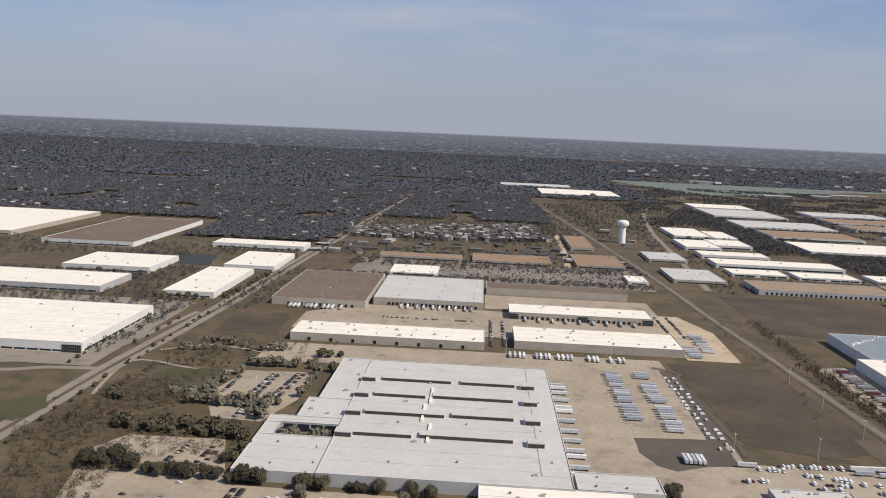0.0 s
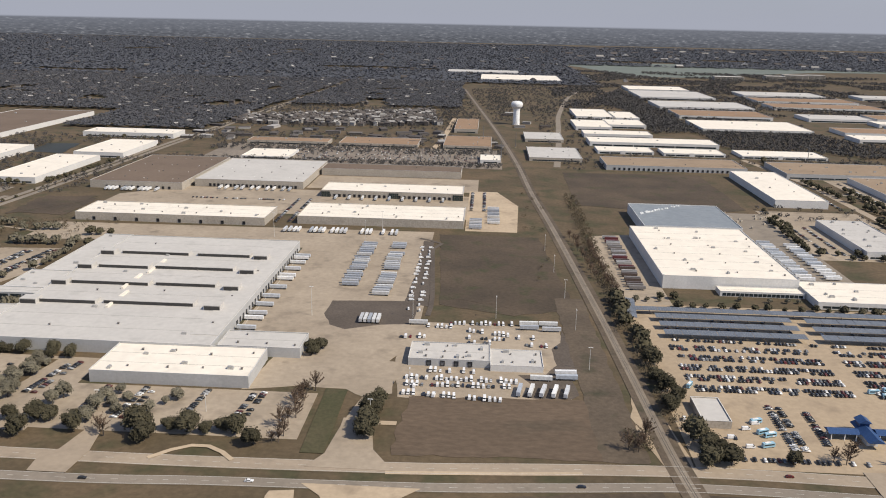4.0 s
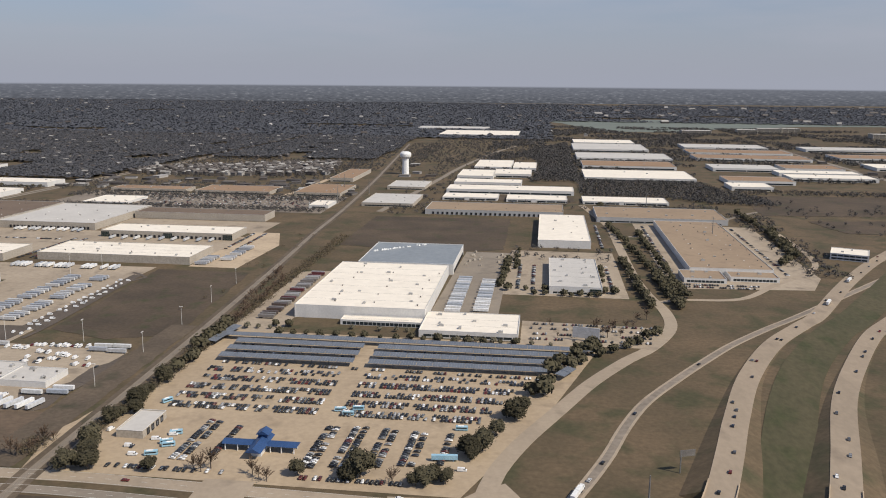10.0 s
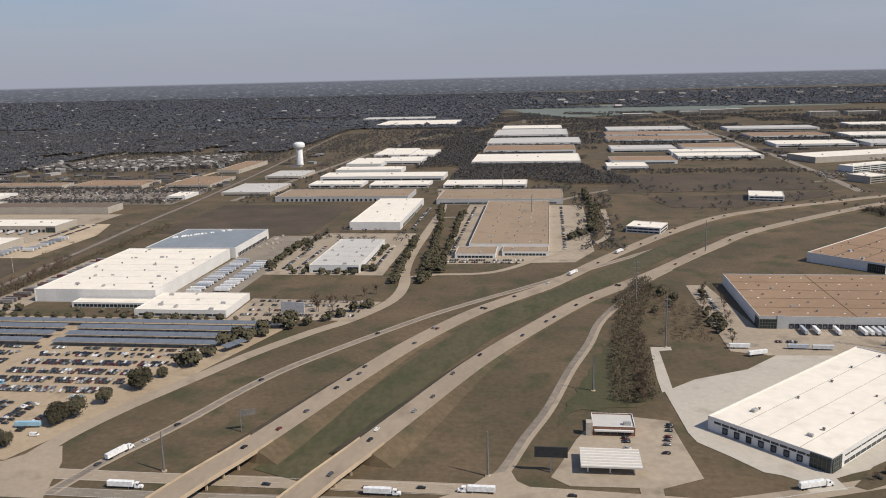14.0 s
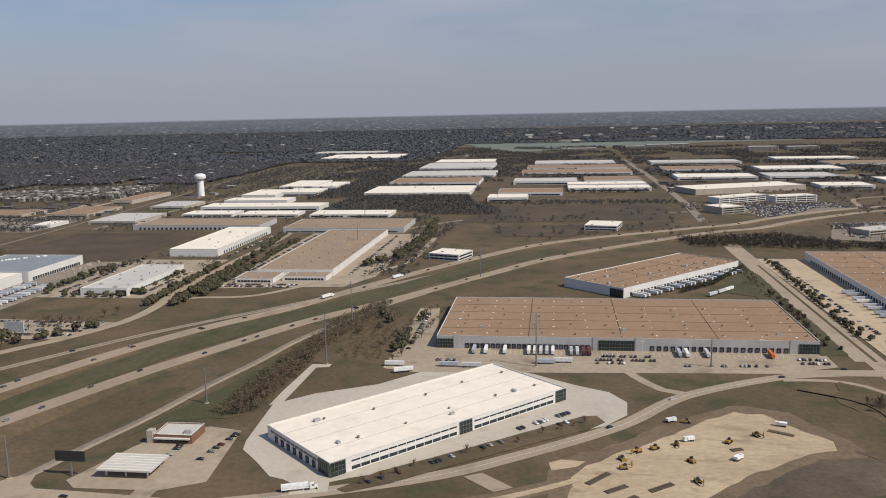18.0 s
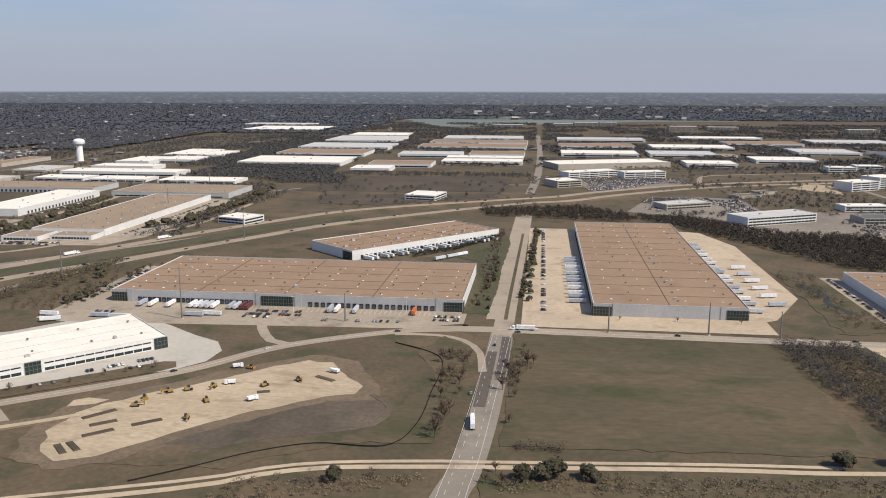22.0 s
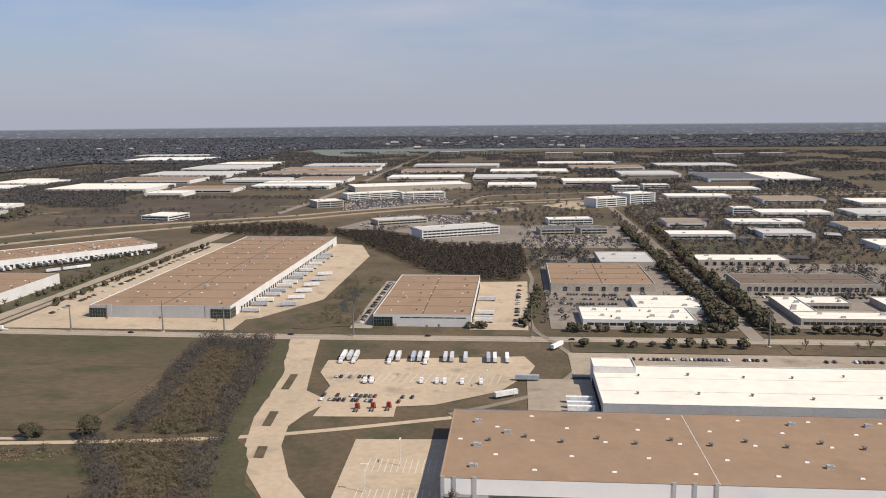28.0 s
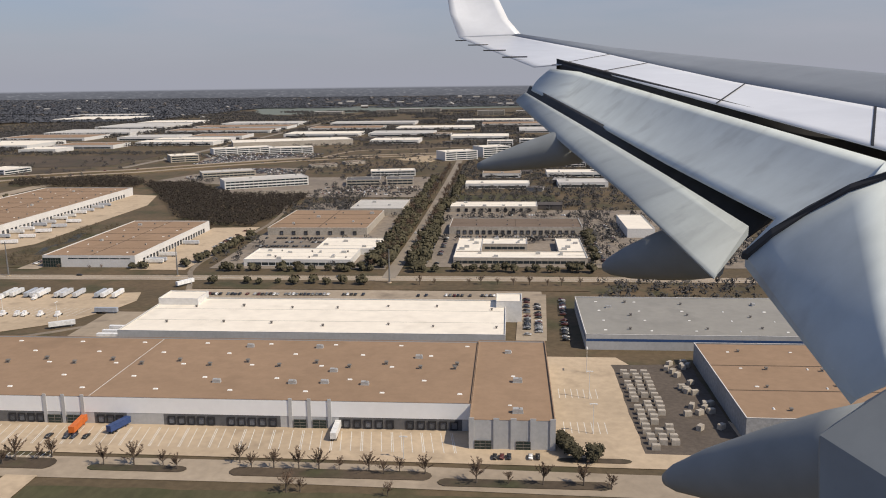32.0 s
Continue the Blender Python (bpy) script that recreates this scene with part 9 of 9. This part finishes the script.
p = np.concatenate([scatter(1130, 1290, 1500, 1560, 13, 0.1), scatter(870, 1490, 1480, 1660, 13, 0.05), scatter(1080, 1770, 1480, 1830, 9, 0.6), scatter(770, 1925, 1040, 1950, 8, 0.7), scatter(1930, 1040, 2080, 1340, 13, 0.4), scatter(1700, 1270, 1850, 1310, 9, 0.5), scatter(1830, 1380, 2070, 1560, 12, 0.5), scatter(1800, 1640, 1960, 1690, 10, 0.3), scatter(2110, 1030, 2460, 1560, 13, 0.5), scatter(2086, 1050, 2116, 1500, 9, 0.5), scatter(1940, 960, 2010, 1120, 9, 0.6), scatter(2270, 700, 2480, 1000, 10, 0.55), scatter(1946, 690, 2090, 838, 9, 0.16), scatter(1946, 955, 2085, 1060, 9, 0.4), scatter(2118, 800, 2290, 842, 8, 0.2), scatter(2118, 1000, 2300, 1060, 9, 0.5), scatter(2110, 905, 2300, 985, 10, 0.35), scatter(2260, 585, 2480, 650, 9, 0.5), scatter(1490, 1980, 2500, 2050, 12, 0.5), scatter(1800, 1560, 2700, 1990, 17, 0.22), scatter(-320, 1850, 200, 2330, 11, 0.42), scatter(2120, 1100, 2700, 2000, 12, 0.5), scatter(-240, 1385, 300, 1420, 8, 0.7), scatter(-240, 1510, 310, 1585, 9, 0.55), scatter(-330, 1600, 300, 1760, 11, 0.35), scatter(470, 1500, 960, 1575, 12, 0.25), scatter(-1200, 1060, -395, 1140, 9, 0.5), scatter(-870, 1262, -545, 1306, 8, 0.6), scatter(-560, 1150, -470, 1380, 9, 0.45), scatter(-545, 1545, -350, 1618, 9, 0.4), scatter(-680, 1450, -550, 1520, 9, 0.5), scatter(-420, 850, -396, 1060, 8, 0.4), scatter(-345, 1090, -300, 1370, 9, 0.35), scatter(-330, 1370, -240, 1420, 9, 0.5), scatter(-1300, 1450, -560, 1640, 12, 0.4), scatter(1000, 1010, 1060, 1250, 10, 0.5), scatter(398, 1400, 478, 2420, 12, 0.34), scatter(160, 2060, 330, 3000, 13, 0.55), scatter(280, 2300, 640, 3300, 14, 0.5), scatter(640, 1060, 780, 1140, 10, 0.2), scatter(860, 1500, 1000, 1570, 9, 0.4), scatter(1000, 1320, 1060, 1480, 9, 0.5)])
p = p[(np.abs(p[:, 0] - np.interp(p[:, 1], [1199, 1459, 1850, 2268, 3000], [340, 326, 296, 258, 190])) > 12) & (np.abs(p[:, 0] - np.interp(p[:, 1], [1420, 1700, 1960, 2300, 2900, 3300], [395, 420, 440, 470, 560, 700])) > 10)]
p = p[np.abs(p[:, 0] - 2101) > 11]
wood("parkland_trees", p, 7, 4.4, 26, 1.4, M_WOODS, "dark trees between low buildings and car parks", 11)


# ---- far houses, joined ----
def house_cloud(name, spots, label, w0, w1, h0, seed, pitch=0.3):
    rs = np.random.RandomState(seed)
    V, F = [], []
    n = len(spots)
    a = rs.choice([0, math.pi / 2], n) + rs.uniform(-0.3, 0.3, n)
    for k, (x, y) in enumerate(spots):
        L_, D_, h_ = rs.uniform(w0, w1), rs.uniform(w0, w1) * 0.7, h0 * rs.uniform(0.8, 1.2)
        c, s = math.cos(a[k]), math.sin(a[k])
        pts = [(-L_ / 2, -D_ / 2, 0), (L_ / 2, -D_ / 2, 0), (L_ / 2, D_ / 2, 0), (-L_ / 2, D_ / 2, 0), (-L_ / 2, -D_ / 2, h_), (L_ / 2, -D_ / 2, h_), (L_ / 2, D_ / 2, h_), (-L_ / 2, D_ / 2, h_)]
        rf = [(-L_ / 2 - 0.5, -D_ / 2 - 0.5, h_), (L_ / 2 + 0.5, -D_ / 2 - 0.5, h_), (L_ / 2 + 0.5, D_ / 2 + 0.5, h_), (-L_ / 2 - 0.5, D_ / 2 + 0.5, h_), (-L_ / 2, 0, h_ + D_ * pitch), (L_ / 2, 0, h_ + D_ * pitch)]
        m0 = len(V)
        V += [(x + px * c - py * s, y + px * s + py * c, pz) for px, py, pz in pts + rf]
        F += [tuple(m0 + i for i in q) for q in ((0, 1, 5, 4), (1, 2, 6, 5), (2, 3, 7, 6), (3, 0, 4, 7))]
        F += [tuple(m0 + 8 + i for i in q) for q in ((0, 1, 5, 4), (2, 3, 4, 5), (1, 2, 5, 5), (3, 0, 4, 4))]
    tri = [q[:3] if q[2] == q[3] else q for q in F]
    me = mesh_of(name, V, tri, M_HOUSE)
    tagged(put(name, me), label, "houses", kind="stuff")


p = scatter(-2200, 1800, 150, 3300, 46, 0.5)
p = p[~((p[:, 0] > -330) & (p[:, 1] < 2330)) & ~((p[:, 0] < -600) & (p[:, 1] < 2100))]
house_cloud("suburban_houses", p, "scattered pitched-roof houses among winter woods", 9, 15, 7.6, 1)
p = scatter(-6000, 3300, 900, 8200, 120, 0.11)
house_cloud("distant_houses", p, "distant pale roofs among the woods", 14, 32, 10, 2)
p = scatter(900, 4900, 7000, 8200, 130, 0.16)
house_cloud("distant_roofs_east", p, "distant pale roofs to the horizon", 24, 60, 9, 3)
p = within(scatter(-320, 1850, 200, 2320, 15.5, 0.85), [(-320, 1890), (-70, 1880), (170, 1950), (120, 2260), (-180, 2120), (-320, 2010)])
house_cloud("terraced_houses", p, "close-set rows of pitched-roof townhouses", 12, 14, 7.5, 4)
p = np.concatenate([scatter(-330, 1640, 180, 1860, 46, 0.7), scatter(300, 1560, 470, 2300, 60, 0.4), scatter(1500, 2100, 2500, 3200, 130, 0.4), scatter(2250, 1000, 2700, 1500, 80, 0.4)])
house_cloud("small_buildings", p, "small scattered commercial buildings", 18, 34, 5, 5, 0.03)


# ---- the airliner's own wing, where it stands as the shot ends; flaps down for landing ----
M_SKIN = surf("white_aircraft_paint", (0.69, 0.705, 0.725), (0.65, 0.665, 0.685), rough=0.35, big=0.4, small=3.0, spec=0.5, c=(0.60, 0.615, 0.635), grain=0.25)
M_ALLOY = surf("grey_wing_skin", (0.235, 0.256, 0.280), (0.21, 0.229, 0.25), rough=0.6, big=0.5, small=3.0, spec=0.3, grain=0.35)
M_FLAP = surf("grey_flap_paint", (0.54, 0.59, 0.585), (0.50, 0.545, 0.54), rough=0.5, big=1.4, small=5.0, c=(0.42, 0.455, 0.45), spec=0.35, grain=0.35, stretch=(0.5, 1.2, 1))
# flap grey again, darkened: the aft segment's shade is in the paint
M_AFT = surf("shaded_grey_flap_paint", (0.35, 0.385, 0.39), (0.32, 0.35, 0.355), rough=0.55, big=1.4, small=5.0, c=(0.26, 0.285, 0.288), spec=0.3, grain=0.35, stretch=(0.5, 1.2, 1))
# near-black for painted shade in the gaps, and for joints, seal and wicks
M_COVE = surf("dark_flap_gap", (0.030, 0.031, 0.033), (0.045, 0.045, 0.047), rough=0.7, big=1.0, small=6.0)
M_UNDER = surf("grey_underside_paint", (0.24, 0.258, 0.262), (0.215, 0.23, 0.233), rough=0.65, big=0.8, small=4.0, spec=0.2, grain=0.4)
M_INBOARD = surf("pale_inboard_flap_paint", (0.47, 0.52, 0.53), (0.435, 0.48, 0.49), rough=0.75, big=0.8, small=4.0, spec=0.15, c=(0.35, 0.37, 0.38), grain=0.4)
wing = tagged(new("airliner_wing"), "white and grey airliner wing with flaps lowered and upturned tip", "aircraft wing")
wing.matrix_basis = pose(2192.0, 46.7, 148.86)


def plate(name, pts, thick, mat, label=""):
    n = len(pts)
    v = list(pts) + [(x, y, z - thick) for x, y, z in pts]
    f = [tuple(range(n)), tuple(range(2 * n - 1, n - 1, -1))] + [(i, i + n, (i + 1) % n + n, (i + 1) % n) for i in range(n)]
    return put(name, mesh_of(name, v, f, mat), wing, None, label)


def loft(name, rails, thick, mat, label=""):
    """A skin panel between rails with as many stations each, rounded across, with an underside thick below it."""
    rows = [[Vector(p) for p in r] for r in rails]
    fine = []
    for k in range(8):
        t = k / 8
        if len(rows) == 3:
            fine.append([a * ((1 - t) * (1 - 2 * t)) + b * (4 * t * (1 - t)) + c * (t * (2 * t - 1)) for a, b, c in zip(*rows)])
        else:
            fine.append([a.lerp(b, t) for a, b in zip(*rows)])
    fine.append(rows[-1])
    m, n = len(fine), len(rows[0])
    v = [p for r in fine for p in r]
    v += [p - Vector((0, 0, thick * (1.0 - 0.85 * j / (m - 1)))) for j, r in enumerate(fine) for p in r]
    q = m * n
    f = [(j * n + i, (j + 1) * n + i, (j + 1) * n + i + 1, j * n + i + 1) for j in range(m - 1) for i in range(n - 1)]
    top = len(f)
    f += [tuple(q + k for k in c[::-1]) for c in f]
    rim = [(0, i) for i in range(n)] + [(j, n - 1) for j in range(1, m)] + [(m - 1, i) for i in range(n - 2, -1, -1)] + [(j, 0) for j in range(m - 2, 0, -1)]
    for a, b in zip(rim, rim[1:] + rim[:1]):
        ia, ib = a[0] * n + a[1], b[0] * n + b[1]
        f.append((ia, ib, ib + q, ia + q))
    me = mesh_of(name, v, f, mat)
    for p in me.polygons[:top]:
        p.use_smooth = True
    return put(name, me, wing, None, label)


SPAR = [(0.02, 15.2, 0.78), (1.20, 11.6, 0.36), (1.41, 10.9, 0.27), (2.05, 7.9, -0.04), (2.42, 5.6, -0.21), (2.52, 4.6, -0.28)]
loft("forward_skin", [[(0.19, 15.3, 0.70), (1.50, 12.4, 0.34), (1.72, 11.7, 0.28), (2.52, 9.2, 0.06), (3.04, 7.0, -0.13), (3.3, 5.4, -0.24)], [(0.17, 15.28, 0.81), (1.46, 12.2, 0.44), (1.68, 11.5, 0.38), (2.42, 9.1, 0.18), (2.98, 6.9, 0.015), (3.2, 5.3, -0.08)], SPAR], 0.14, M_ALLOY, "bare grey leading part of the wing")
loft("rear_skin", [SPAR, [(-0.92, 15.3, 0.77), (0.28, 9.9, 0.15), (0.69, 9.7, 0.18), (1.49, 6.6, -0.17), (1.96, 4.5, -0.38), (2.1, 3.8, -0.46)]], 0.06, M_SKIN, "white spoiler panels and aileron")
for t_ in (0.30, 0.46, 0.62, 0.79):
    a_, b_ = [Vector((np.interp(t_ * 5, range(6), [q[k] for q in r]) for k in range(3))) for r in (SPAR, [(-0.92, 15.3, 0.77), (0.28, 9.9, 0.15), (0.69, 9.7, 0.18), (1.49, 6.6, -0.17), (1.96, 4.5, -0.38), (2.1, 3.8, -0.46)])]
    plate("panel_joint", [a_ + Vector((0, 0.02, 0.006)), b_ + Vector((0, 0.02, 0.006)), b_ + Vector((0, -0.02, 0.006)), a_ + Vector((0, -0.02, 0.006))], 0.004, M_COVE, "dark joint between spoiler panels")
# a near-black sheet paints the shade inside the gap
loft("flap_gap", [[(0.54, 9.9, 0.24), (1.53, 6.9, -0.13), (2.09, 4.8, -0.36)], [(0.54, 9.9, 0.04), (1.5, 6.8, -0.32), (2.07, 4.7, -0.57)]], 0.03, M_COVE, "dark sheet for the shade in the gap ahead of the flap")
loft("outboard_flap", [[(0.45, 9.4, 0.12), (0.74, 9.1, 0.08), (1.39, 6.35, -0.21), (1.88, 4.3, -0.42), (1.72, 3.88, -0.44)], [(0.30, 9.2, 0.0), (0.63, 8.8, -0.11), (1.27, 6.1, -0.41), (1.67, 4.2, -0.59), (1.46, 4.06, -0.615)], [(0.23, 9.0, -0.10), (0.56, 8.5, -0.26), (1.10, 5.9, -0.58), (1.38, 4.35, -0.72), (1.18, 4.2, -0.87)]], 0.10, M_FLAP, "weathered grey main flap")
# the slot's shade, likewise a near-black sheet
loft("flap_slot", [[(0.22, 9.3, -0.06), (1.16, 6.2, -0.58), (1.46, 4.6, -0.73)], [(0.14, 9.2, -0.22), (1.01, 6.0, -0.78), (1.29, 4.55, -0.87)]], 0.03, M_COVE, "dark sheet for the shade in the slot between the flap segments")
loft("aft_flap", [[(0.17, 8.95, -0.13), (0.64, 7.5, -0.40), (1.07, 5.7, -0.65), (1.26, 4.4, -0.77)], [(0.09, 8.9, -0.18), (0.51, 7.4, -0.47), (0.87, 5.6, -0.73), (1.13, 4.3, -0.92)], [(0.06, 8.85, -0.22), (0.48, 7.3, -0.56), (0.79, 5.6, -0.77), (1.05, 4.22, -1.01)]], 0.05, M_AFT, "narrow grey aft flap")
loft("inboard_flap", [[(1.70, 3.85, -0.45), (1.57, 3.95, -0.52), (1.42, 4.05, -0.64), (1.28, 4.1, -0.76), (1.18, 4.15, -0.87)], [(1.35, 2.8, -1.02), (1.32, 2.85, -1.06), (1.30, 2.9, -1.10), (1.27, 2.95, -1.15), (1.27, 3.0, -1.19)]], 0.06, M_INBOARD, "broad grey inboard flap")
plate("inboard_seal", [(1.16, 4.14, -0.86), (1.28, 4.10, -0.73), (1.43, 4.05, -0.61), (1.58, 3.95, -0.49), (1.7, 3.85, -0.42), (1.7, 3.84, -0.44), (1.57, 3.93, -0.51), (1.43, 4.02, -0.63), (1.28, 4.07, -0.75), (1.18, 4.11, -0.86)], 0.03, M_COVE, "black seal strip")
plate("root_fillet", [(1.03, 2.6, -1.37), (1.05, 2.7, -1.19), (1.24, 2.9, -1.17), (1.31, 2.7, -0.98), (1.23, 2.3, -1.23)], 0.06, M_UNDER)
loft("winglet", [[(0.19, 15.3, 0.81), (-0.03, 15.6, 1.08), (-0.37, 16.1, 1.79), (-0.84, 16.6, 3.09)], [(-0.33, 15.3, 0.80), (-0.57, 15.75, 1.10), (-0.86, 16.2, 1.86), (-0.98, 16.62, 3.09)], [(-0.93, 15.4, 0.78), (-1.11, 15.8, 1.22), (-1.26, 16.2, 2.02), (-1.11, 16.6, 3.09)]], 0.05, M_SKIN, "white upturned winglet")
for k in range(4):
    put("static_wick", boxes_mesh("static_wick", [(-0.32, -0.008, -0.008, 0, 0.008, 0.008)], M_COVE), wing, pose(-0.62 + 0.28 * k, 14.6 - 1.25 * k, 0.68 - 0.13 * k))
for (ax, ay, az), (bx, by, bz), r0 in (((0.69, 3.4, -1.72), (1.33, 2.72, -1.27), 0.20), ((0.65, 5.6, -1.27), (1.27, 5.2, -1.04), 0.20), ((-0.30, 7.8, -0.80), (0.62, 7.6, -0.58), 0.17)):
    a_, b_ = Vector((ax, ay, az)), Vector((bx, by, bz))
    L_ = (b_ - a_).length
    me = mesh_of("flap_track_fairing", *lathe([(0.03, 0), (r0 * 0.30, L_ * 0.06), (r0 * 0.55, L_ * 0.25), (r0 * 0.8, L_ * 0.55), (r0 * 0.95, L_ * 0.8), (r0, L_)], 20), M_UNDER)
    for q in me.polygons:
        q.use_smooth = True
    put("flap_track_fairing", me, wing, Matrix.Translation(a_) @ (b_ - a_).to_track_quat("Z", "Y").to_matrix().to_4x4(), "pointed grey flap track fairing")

# the whole model at the scale of the path
for ob in scene.objects:
    if ob.parent is None and ob.type in {"MESH", "EMPTY"}:
        ob.matrix_basis = Matrix.Scale(SCALE, 4) @ ob.matrix_basis
